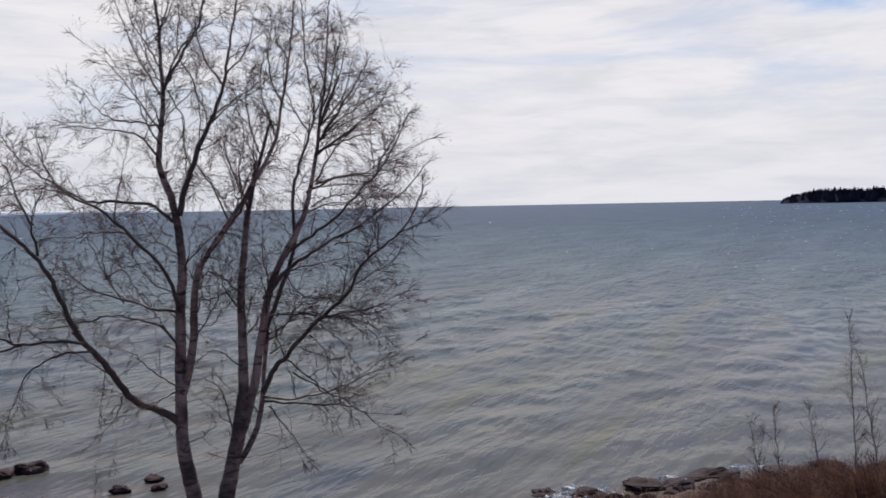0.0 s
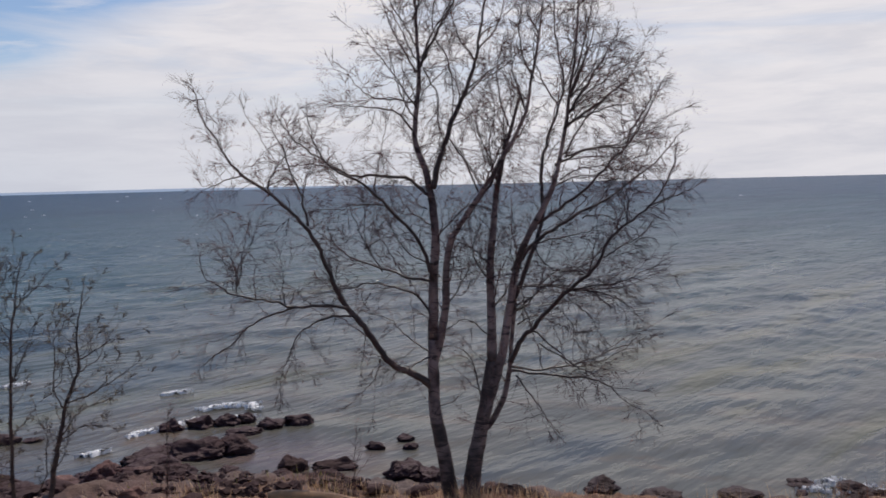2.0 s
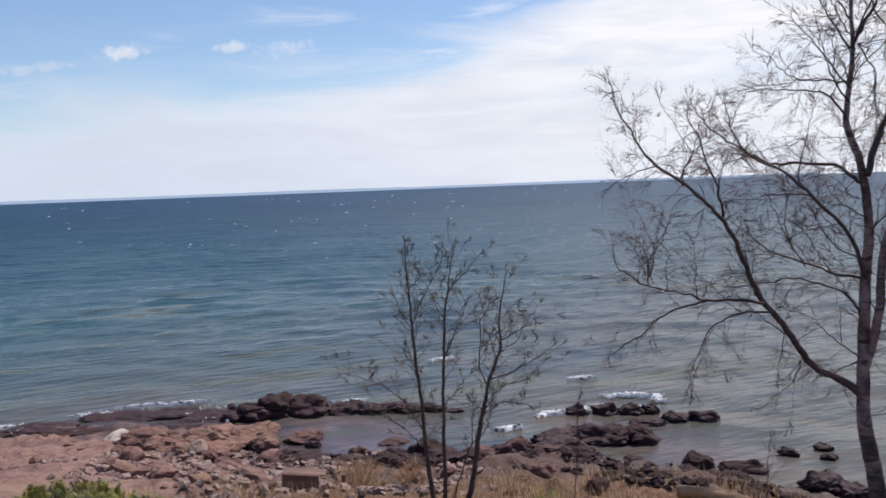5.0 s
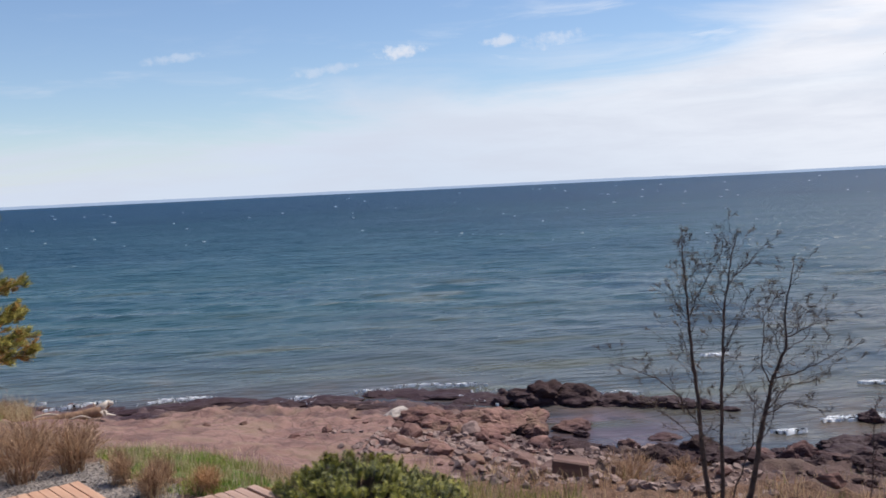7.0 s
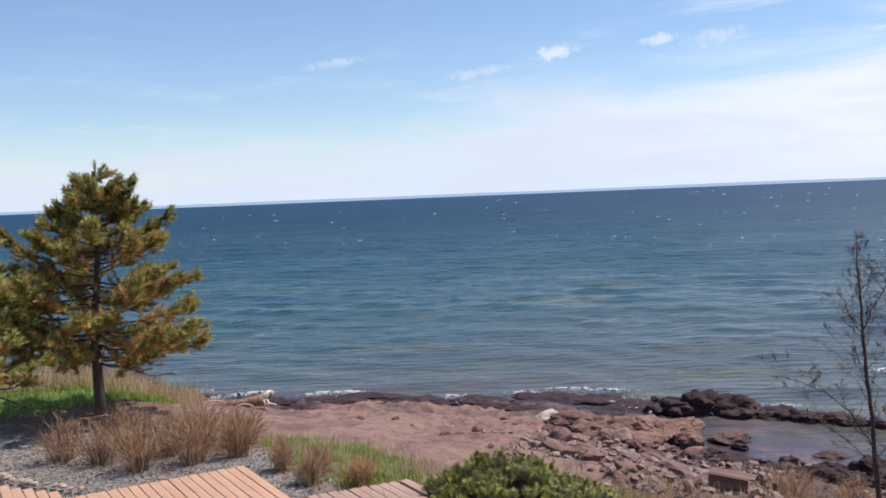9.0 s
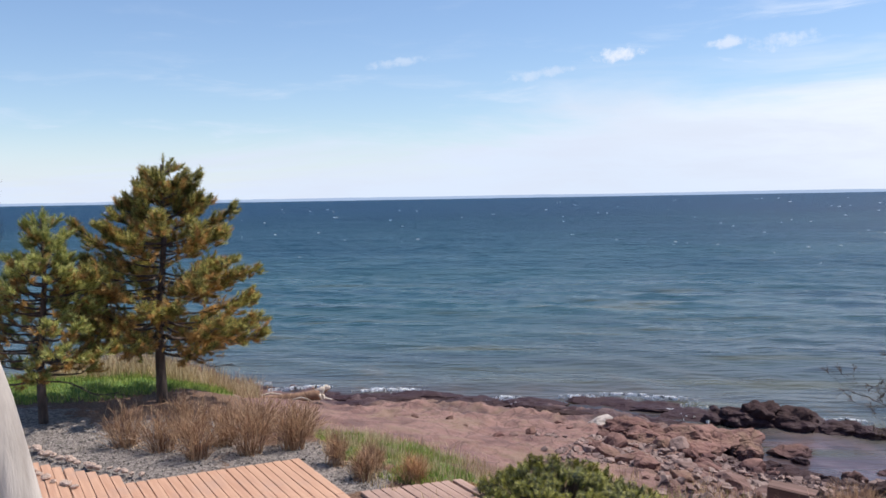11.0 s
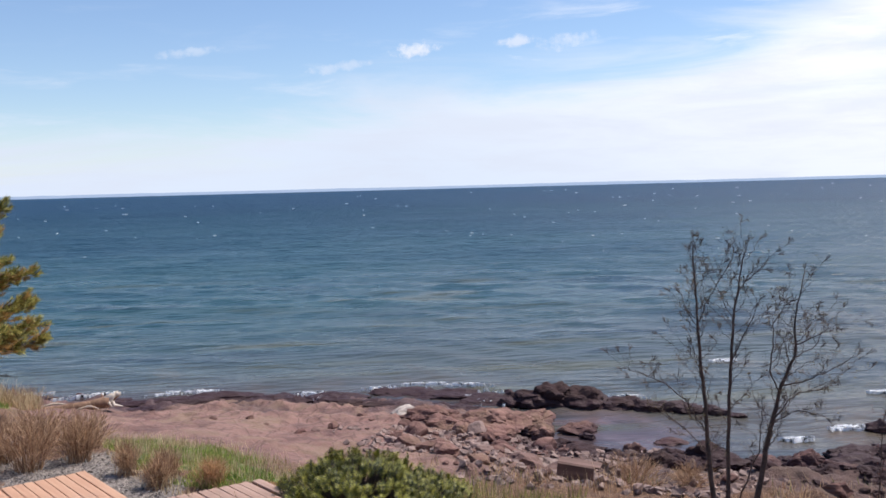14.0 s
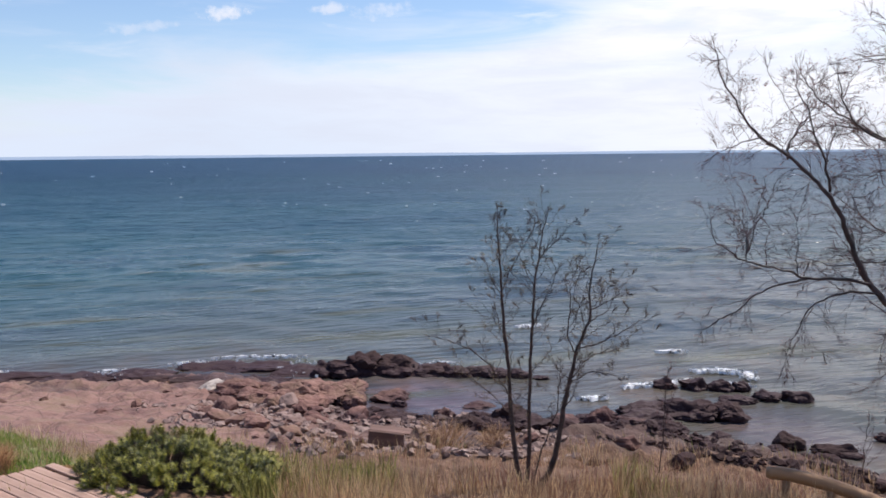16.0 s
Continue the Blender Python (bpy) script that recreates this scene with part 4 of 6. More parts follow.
limb(birch, 'limb', .025, .004, (1.37, -0.10, 4.93), (1.66, -0.27, 5.14), (1.97, -0.43, 5.38), (2.13, -0.60, 5.59))
limb(birch, 'limb', .02, .004, (1.41, -0.10, 5.30), (1.62, 0.10, 5.72), (1.76, 0.30, 6.09), (1.87, 0.50, 6.47))
limb(birch, 'limb', .016, .004, (0.54, 0.30, 4.31), (0.41, 0.40, 4.67), (0.33, 0.50, 4.89), (0.29, 0.60, 5.18))
limb(birch, 'limb', .02, .004, (0.32, -0.10, 4.14), (0.18, -0.23, 4.45), (0.04, -0.37, 4.68), (-0.08, -0.50, 4.84))
limb(birch, 'limb', .018, .004, (0.60, 0.10, 4.55), (0.63, -0.03, 4.78), (0.61, -0.17, 4.98), (0.66, -0.30, 5.23))
limb(birch, 'limb', .02, .004, (0.42, 0.00, 3.27), (0.23, 0.13, 3.47), (0.06, 0.27, 3.54), (-0.05, 0.40, 3.43))
limb(birch, 'limb', .02, .004, (0.30, 0.00, 1.40), (0.25, 0.05, 1.71), (0.19, 0.10, 2.06), (0.06, 0.15, 2.20), (-0.08, 0.20, 2.25))
limb(birch, 'limb', .015, .003, (1.99, -0.60, 3.77), (2.02, -0.50, 4.01), (2.00, -0.40, 4.27), (2.05, -0.30, 4.54))
limb(birch, 'limb', .015, .003, (2.23, -0.70, 3.97), (2.52, -0.85, 4.10), (2.67, -1.00, 4.19))
limb(birch, 'limb', .02, .004, (-0.40, 0.20, 5.64), (-0.55, 0.28, 5.87), (-0.69, 0.35, 6.16), (-0.83, 0.42, 6.49), (-0.91, 0.50, 6.79))
limb(birch, 'limb', .016, .004, (-0.42, 0.20, 5.98), (-0.57, 0.10, 6.25), (-0.71, -0.00, 6.48), (-0.78, -0.10, 6.76))
limb(birch, 'limb', .018, .004, (-0.44, 0.10, 5.21), (-0.66, 0.20, 5.55), (-0.87, 0.30, 5.85), (-1.03, 0.40, 6.07))
limb(birch, 'limb', .018, .004, (-0.45, 0.10, 5.06), (-0.59, -0.03, 5.32), (-0.67, -0.17, 5.55), (-0.72, -0.30, 5.80))
limb(birch, 'limb', .016, .004, (-0.42, 0.10, 6.39), (-0.29, 0.35, 6.70), (-0.22, 0.60, 7.03))
limb(birch, 'limb', .016, .004, (0.30, 0.20, 5.78), (0.12, 0.07, 6.03), (0.02, -0.07, 6.28), (-0.01, -0.20, 6.58))
limb(birch, 'limb', .016, .004, (0.33, 0.30, 5.92), (0.55, 0.43, 6.18), (0.66, 0.57, 6.48), (0.71, 0.70, 6.79))
limb(birch, 'limb', .018, .004, (0.88, -0.20, 5.10), (0.78, -0.03, 5.46), (0.73, 0.13, 5.82), (0.80, 0.30, 6.18))
limb(birch, 'limb', .018, .004, (0.97, -0.20, 5.50), (0.84, -0.33, 5.78), (0.79, -0.47, 6.09), (0.83, -0.60, 6.35))
limb(birch, 'limb', .016, .004, (1.04, -0.30, 6.00), (0.93, -0.10, 6.28), (0.92, 0.10, 6.62))
limb(birch, 'limb', .02, .004, (0.55, 0.30, 4.24), (0.45, 0.43, 4.72), (0.54, 0.57, 5.17), (0.48, 0.70, 5.61))
limb(birch, 'limb', .018, .004, (0.74, 0.50, 4.95), (0.60, 0.40, 5.30), (0.57, 0.30, 5.71), (0.64, 0.20, 5.97))
limb(birch, 'limb', .016, .004, (1.42, -0.20, 5.42), (1.53, -0.33, 5.80), (1.59, -0.47, 6.10), (1.63, -0.60, 6.42))
limb(birch, 'limb', .016, .004, (1.35, 0.50, 5.22), (1.13, 0.40, 5.56), (1.02, 0.30, 5.90), (1.06, 0.20, 6.23))
limb(birch, 'limb', .016, .004, (1.43, 0.50, 5.50), (1.55, 0.60, 5.86), (1.50, 0.70, 6.23), (1.57, 0.80, 6.61))
limb(birch, 'limb', .02, .004, (1.37, -0.10, 4.95), (1.60, -0.27, 5.05), (1.84, -0.43, 5.13), (2.07, -0.60, 5.14))
limb(birch, 'limb', .018, .004, (1.17, -0.10, 4.19), (1.43, 0.07, 4.32), (1.73, 0.23, 4.35), (2.07, 0.40, 4.29))
limb(birch, 'limb', .016, .004, (-0.24, 0.00, 3.60), (-0.00, 0.13, 3.87), (0.19, 0.27, 4.02), (0.39, 0.40, 3.94))
limb(birch, 'limb', .016, .004, (-0.26, 0.00, 3.29), (-0.50, -0.10, 3.40), (-0.69, -0.20, 3.62), (-0.78, -0.30, 3.83))
limb(birch, 'limb', .016, .004, (-0.25, 0.00, 3.77), (-0.46, 0.17, 3.88), (-0.64, 0.33, 4.05), (-0.72, 0.50, 4.23))
limb(birch, 'limb', .016, .004, (0.42, 0.00, 3.06), (0.26, -0.17, 3.29), (0.21, -0.33, 3.51), (0.26, -0.50, 3.72))
limb(birch, 'limb', .016, .004, (0.43, 0.10, 2.73), (0.65, 0.23, 2.96), (0.77, 0.37, 3.23), (0.76, 0.50, 3.51))
limb(birch, 'limb', .016, .004, (0.63, 0.00, 2.64), (0.86, -0.20, 2.80), (1.02, -0.40, 3.09), (1.16, -0.60, 3.24))
limb(birch, 'limb', .016, .004, (-0.13, 0.00, 2.79), (0.05, 0.13, 3.02), (0.16, 0.27, 3.25), (0.14, 0.40, 3.46))
limb(birch, 'limb', .014, .004, (0.43, 0.00, 2.36), (0.24, -0.10, 2.55), (0.09, -0.20, 2.64), (-0.03, -0.30, 2.59))
limb(birch, 'limb', .014, .004, (0.93, -0.30, 3.56), (1.02, -0.40, 3.36), (1.18, -0.50, 3.23), (1.36, -0.60, 3.25))
limb(birch, 'limb', .022, .014, (-0.04, 0.00, 3.66), (0.28, 0.03, 4.03), (0.48, 0.05, 4.32), (0.58, 0.08, 4.57), (0.65, 0.10, 4.87))
limb(birch, 'limb', .012, .004, (-0.45, 0.15, 5.27), (-0.50, 0.21, 5.51), (-0.59, 0.28, 5.66), (-0.61, 0.34, 5.84), (-0.55, 0.40, 5.99))
limb(birch, 'limb', .014, .004, (-0.39, 0.15, 5.76), (-0.52, 0.07, 5.96), (-0.57, -0.02, 6.16), (-0.65, -0.10, 6.48))
limb(birch, 'limb', .020, .008, (-0.46, 0.20, 6.30), (-0.41, 0.27, 6.45), (-0.35, 0.33, 6.63), (-0.30, 0.40, 6.92))
limb(birch, 'limb', .012, .003, (-0.42, 0.15, 5.28), (-0.30, 0.24, 5.49), (-0.13, 0.32, 5.66), (0.01, 0.41, 5.80), (0.23, 0.50, 5.92))
limb(birch, 'limb', .028, .012, (-0.40, 0.15, 5.66), (-0.32, 0.12, 5.84), (-0.20, 0.09, 6.07), (-0.09, 0.06, 6.25), (0.03, 0.03, 6.46), (0.11, 0.00, 6.75))
limb(birch, 'limb', .014, .005, (-0.20, 0.05, 6.06), (-0.21, 0.13, 6.32), (-0.19, 0.22, 6.54), (-0.22, 0.30, 6.83))
limb(birch, 'limb', .013, .006, (-0.34, 0.10, 5.69), (-0.26, 0.12, 5.53), (-0.18, 0.14, 5.39), (-0.18, 0.16, 5.16), (-0.14, 0.18, 4.91), (-0.10, 0.20, 4.75))
limb(birch, 'limb', .013, .006, (-0.20, 0.05, 6.05), (-0.09, 0.10, 5.89), (-0.01, 0.15, 5.63), (0.02, 0.20, 5.36), (-0.01, 0.25, 5.09))
limb(birch, 'limb', .015, .004, (0.13, 0.30, 5.31), (0.36, 0.38, 5.54), (0.58, 0.45, 5.69), (0.78, 0.52, 5.83), (0.89, 0.60, 6.02))
limb(birch, 'limb', .012, .004, (-0.03, 0.20, 4.82), (0.09, 0.03, 4.66), (0.20, -0.13, 4.47), (0.33, -0.30, 4.25))
limb(birch, 'limb', .011, .004, (0.59, 0.00, 4.51), (0.46, 0.10, 4.65), (0.34, 0.20, 4.83), (0.29, 0.30, 5.12), (0.35, 0.40, 5.30))
limb(birch, 'limb', .020, .004, (1.40, -0.20, 5.30), (1.48, -0.30, 5.54), (1.56, -0.40, 5.75), (1.59, -0.50, 5.99))
limb(birch, 'limb', .018, .004, (1.40, -0.20, 5.27), (1.60, -0.10, 5.49), (1.75, 0.00, 5.74), (1.84, 0.10, 6.04))
limb(birch, 'limb', .016, .004, (1.40, -0.20, 5.27), (1.64, 0.00, 5.45), (1.87, 0.20, 5.69), (2.08, 0.40, 5.99))
limb(birch, 'limb', .016, .004, (1.41, -0.20, 5.15), (1.60, -0.27, 5.31), (1.82, -0.33, 5.46), (2.06, -0.40, 5.63))
limb(birch, 'limb', .014, .004, (1.41, -0.20, 5.11), (1.67, -0.07, 5.28), (1.96, 0.07, 5.42), (2.26, 0.20, 5.58))
limb(birch, 'limb', .013, .004, (1.42, -0.20, 4.99), (1.59, 0.03, 5.17), (1.81, 0.27, 5.23), (2.11, 0.50, 5.32))
limb(birch, 'limb', .018, .004, (1.36, 0.00, 4.61), (1.54, 0.07, 4.90), (1.70, 0.15, 5.11), (1.87, 0.22, 5.26), (2.04, 0.30, 5.35))
limb(birch, 'limb', .018, .004, (1.35, -0.10, 4.58), (1.61, -0.15, 4.65), (1.87, -0.20, 4.69), (2.10, -0.25, 4.71), (2.32, -0.30, 4.78))
limb(birch, 'limb', .016, .004, (1.30, -0.10, 4.30), (1.44, 0.00, 4.39), (1.65, 0.10, 4.44), (1.88, 0.20, 4.45), (2.06, 0.30, 4.40))
limb(birch, 'limb', .020, .004, (2.14, 0.30, 4.67), (2.24, 0.35, 4.91), (2.41, 0.40, 5.14), (2.55, 0.45, 5.36), (2.63, 0.50, 5.48))
limb(birch, 'limb', .016, .004, (1.37, -0.50, 3.01), (1.66, -0.55, 3.06), (1.92, -0.60, 3.10), (2.12, -0.65, 3.20), (2.32, -0.70, 3.30))
limb(birch, 'limb', .014, .004, (1.37, -0.50, 3.00), (1.73, -0.40, 2.95), (1.97, -0.30, 2.82), (2.21, -0.20, 2.61))
limb(birch, 'limb', .016, .006, (0.82, -0.20, 3.04), (1.09, -0.35, 3.03), (1.37, -0.50, 3.01))
limb(birch, 'limb', .014, .004, (0.74, -0.10, 2.79), (0.95, 0.00, 2.87), (1.15, 0.10, 3.01), (1.29, 0.20, 3.13), (1.41, 0.30, 3.13))
limb(birch, 'limb', .014, .004, (2.00, -0.60, 3.78), (1.98, -0.50, 3.97), (1.98, -0.40, 4.18), (2.05, -0.30, 4.40))
limb(birch, 'limb', .012, .004, (1.67, 0.10, 3.89), (1.87, 0.20, 4.10), (2.06, 0.30, 4.34), (2.12, 0.40, 4.52))
limb(birch, 'limb', .012, .004, (1.57, 0.10, 3.83), (1.82, -0.05, 3.86), (2.01, -0.20, 3.71))
limb(birch, 'limb', .014, .004, (1.01, 0.00, 3.53), (1.36, 0.13, 3.60), (1.66, 0.27, 3.64), (1.87, 0.40, 3.64))
limb(birch, 'limb', .014, .004, (1.73, -0.50, 3.37), (1.91, -0.40, 3.47), (2.13, -0.30, 3.57), (2.31, -0.20, 3.67))
limb(birch, 'limb', .015, .004, (0.99, -0.20, 2.32), (1.24, -0.10, 2.15), (1.45, 0.00, 1.98), (1.77, 0.10, 2.02), (2.14, 0.20, 2.18))
limb(birch, 'limb', .012, .003, (1.32, -0.30, 2.89), (1.49, -0.37, 2.76), (1.62, -0.43, 2.60), (1.66, -0.50, 2.42))
limb(birch, 'limb', .012, .003, (1.19, -0.30, 2.77), (1.39, -0.15, 2.56), (1.50, 0.00, 2.25))
limb(birch, 'limb', .015, .004, (-2.18, -0.50, 4.19), (-2.16, -0.45, 4.37), (-2.08, -0.40, 4.50), (-1.98, -0.35, 4.67), (-1.92, -0.30, 4.80))
limb(birch, 'limb', .012, .004, (-1.76, -0.50, 4.16), (-1.75, -0.40, 4.32), (-1.68, -0.30, 4.54), (-1.60, -0.20, 4.75))
limb(birch, 'limb', .013, .004, (-0.90, -0.10, 3.24), (-1.05, 0.00, 3.44), (-1.16, 0.10, 3.68), (-1.29, 0.20, 3.98), (-1.34, 0.30, 4.22))
limb(birch, 'limb', .012, .003, (-1.06, -0.10, 3.50), (-1.10, -0.17, 3.73), (-1.07, -0.23, 3.99), (-1.10, -0.30, 4.17))
limb(birch, 'limb', .011, .003, (-1.11, -0.10, 3.51), (-0.89, 0.05, 3.64), (-0.65, 0.20, 3.66))
limb(birch, 'limb', .013, .003, (-0.83, -0.20, 4.02), (-1.06, -0.12, 4.06), (-1.27, -0.05, 4.04), (-1.42, 0.03, 3.99), (-1.67, 0.10, 4.01))
limb(birch, 'limb', .011, .003, (-0.33, 0.00, 3.98), (-0.45, 0.10, 4.05), (-0.55, 0.20, 4.19), (-0.74, 0.30, 4.27))
limb(birch, 'limb', .012, .003, (-0.08, 0.00, 3.22), (0.13, 0.10, 3.23), (0.27, 0.20, 3.30), (0.42, 0.30, 3.18))
limb(birch, 'limb', .010, .003, (-0.09, 0.00, 2.93), (0.08, -0.10, 2.92), (0.17, -0.20, 3.09), (0.29, -0.30, 3.16))
limb(birch, 'limb', .014, .004, (-2.50, -0.80, 3.18), (-2.54, -0.70, 3.33), (-2.64, -0.60, 3.49), (-2.76, -0.50, 3.59))
limb(birch, 'limb', .012, .004, (-2.50, -0.80, 3.18), (-2.43, -0.87, 3.41), (-2.33, -0.93, 3.58), (-2.25, -1.00, 3.71))
plant(birch, "birch_tree", (-2.85, 10.83, -0.88), "bare multi-stemmed birch with dark limbs and fine drooping twigs", "tree", "birch", "limb", "twig", "catkin")

young_tree = Tree(8, 41.4, 0.15, 0.085, -0.04, 0.17, 0.2)
young_tree.fan = 0.085
limb(young_tree, 'trunk', .055, .006, (0.00, 0.00, -0.10), (-0.055, 0.01, 0.27), (-0.12, 0.02, 0.72), (-0.17, 0.03, 1.25), (-0.20, 0.04, 1.71), (-0.25, 0.06, 2.22), (-0.28, 0.07, 2.67), (-0.30, 0.08, 3.06), (-0.33, 0.09, 3.37), (-0.32, 0.10, 3.61))
limb(young_tree, 'limb', .014, .003, (-0.17, 0.00, 1.38), (-0.33, -0.06, 1.63), (-0.46, -0.12, 1.83), (-0.72, -0.18, 2.02), (-0.92, -0.24, 2.11), (-1.09, -0.30, 2.17))
limb(young_tree, 'limb', .014, .003, (-0.15, 0.00, 1.14), (-0.34, 0.10, 1.30), (-0.55, 0.20, 1.47), (-0.76, 0.30, 1.59))
limb(young_tree, 'limb', .01, .003, (-0.26, 0.00, 2.58), (-0.40, 0.10, 2.79), (-0.47, 0.20, 2.98))
limb(young_tree, 'limb', .012, .003, (-0.27, 0.00, 2.67), (-0.16, -0.07, 2.94), (-0.03, -0.13, 3.16), (0.12, -0.20, 3.45))
limb(young_tree, 'limb', .01, .003, (-0.21, 0.00, 1.91), (-0.30, 0.15, 2.20), (-0.40, 0.30, 2.51))
limb(young_tree, 'trunk', .045, .005, (0.01, 0.00, -0.10), (0.025, -0.01, 0.34), (0.05, -0.02, 0.81), (0.05, -0.03, 1.34), (0.07, -0.04, 1.99), (0.10, -0.06, 2.50), (0.12, -0.07, 2.82), (0.17, -0.08, 3.13), (0.21, -0.09, 3.38), (0.26, -0.10, 3.58))
limb(young_tree, 'limb', .01, .003, (0.11, 0.00, 2.67), (-0.03, 0.10, 2.99), (-0.17, 0.20, 3.24))
limb(young_tree, 'limb', .012, .003, (0.09, 0.00, 2.20), (0.26, -0.10, 2.63), (0.39, -0.20, 2.95))
limb(young_tree, 'limb', .009, .003, (0.17, 0.00, 3.06), (0.33, 0.05, 3.21), (0.44, 0.10, 3.26))
limb(young_tree, 'trunk', .06, .006, (0.03, 0.00, -0.10), (0.13, 0.01, 0.21), (0.30, 0.03, 0.47), (0.40, 0.04, 0.86), (0.47, 0.05, 1.32), (0.55, 0.07, 1.64), (0.60, 0.08, 1.90), (0.70, 0.10, 2.16), (0.77, 0.11, 2.35), (0.76, 0.12, 2.67), (0.83, 0.14, 3.05), (0.87, 0.15, 3.25))
limb(young_tree, 'limb', .016, .003, (0.58, 0.00, 1.91), (0.50, -0.07, 2.16), (0.52, -0.15, 2.52), (0.52, -0.22, 2.71), (0.67, -0.30, 2.94))
limb(young_tree, 'limb', .014, .003, (0.55, 0.00, 1.61), (0.74, 0.10, 1.83), (0.91, 0.20, 1.87), (1.15, 0.30, 1.93))
limb(young_tree, 'limb', .014, .003, (0.62, 0.00, 1.97), (0.86, -0.03, 2.05), (1.11, -0.07, 2.19), (1.36, -0.10, 2.36))
limb(young_tree, 'limb', .012, .003, (0.75, 0.10, 2.27), (0.98, 0.25, 2.39), (1.09, 0.40, 2.56))
limb(young_tree, 'limb', .012, .003, (0.77, 0.10, 2.41), (0.98, -0.10, 2.57), (1.16, -0.30, 2.67))
limb(young_tree, 'limb', .012, .003, (0.52, 0.00, 1.54), (0.80, 0.10, 1.67), (1.11, 0.20, 1.58))
limb(young_tree, 'limb', .016, .004, (0.05, 0.00, 0.05), (0.20, -0.05, 0.75), (0.37, -0.10, 1.23), (0.40, -0.15, 1.62), (0.41, -0.20, 1.83))
plant(young_tree, "young_tree", (-7.11, 8.00, -0.86), "slender three-stemmed young tree with sparse opening buds", "tree", "youngbark", "youngbark", "youngbark", "youngbud")


def shoot(at, tall, lean, seed):
    """A thin leafless sapling."""
    t = Tree(seed, 0, 0.3, 0.055, -0.03, 0.2, 0.5)
    top = Vector((lean, 0, tall))
    limb(t, "limb", 0.013, 0.003, (0, 0, -0.15), tuple(top * 0.35 + Vector((0.02, 0, 0))), tuple(top * 0.7), tuple(top))
    ob = thing("sapling", at, "thin leafless sapling on the overgrown bank", "sapling", "saplings on the bank")
    stem, twigs, buds = t.geo["limb"][0]
    part("stem", stem, "youngbark", ob, "", True)
    tagged(part("twig_spray", twigs, "twig", ob), kind="stuff")
    tagged(part("bud_spray", buds, "catkin", ob), kind="stuff")


for i, (a, r, tall, lean) in enumerate(((-24.4, 14.0, 2.45, -0.1), (-25.6, 13.6, 1.8, -0.25), (-22.6, 14.4, 1.25, -0.2), (-20.3, 14.6, 1.2, -0.1),
                                        (-19.2, 14.6, 1.1, -0.15), (-18.8, 14.6, 1.0, 0.15), (-26.6, 13.4, 1.5, 0.1), (-28.5, 13.6, 2.2, 0.2), (33.2, 12.0, 1.35, 0.1), (21.8, 12.2, 1.0, 0.1))):
    p = spot(a, r)
    p.z = ground_z(p)
    shoot(p, tall, lean, 50 + i)


p = spot(97.6, 17.2)
p.z = ground_z(p)
shoot(p, 3.95, 0.1, 71)
p = spot(98.4, 17.6)
p.z = ground_z(p)
shoot(p, 3.7, 0.25, 72)


def tuft(g, p, d, length, rng, count=22, wide=0.0055):
    """A brush of needles round a shoot's end."""
    side = d.orthogonal().normalized()
    for i in range(count):
        a = rng.uniform(0, 6.283)
        o = (side * math.cos(a) + d.cross(side) * math.sin(a))
        s = p - d * rng.uniform(0, length * 1.3)
        t = (d * rng.uniform(0.4, 1.0) + o * rng.uniform(0.4, 0.9)).normalized()
        g.needle(s, s + t * length * rng.uniform(0.6, 1.0), t.cross(o).normalized() * wide)


PINE_F = (0.0, 0.16, 0.36, 0.55, 0.66, 0.78, 0.9, 1.0)
PINE_R = (0.84, 1.0, 0.93, 0.70, 0.48, 0.26, 0.10, 0.04)


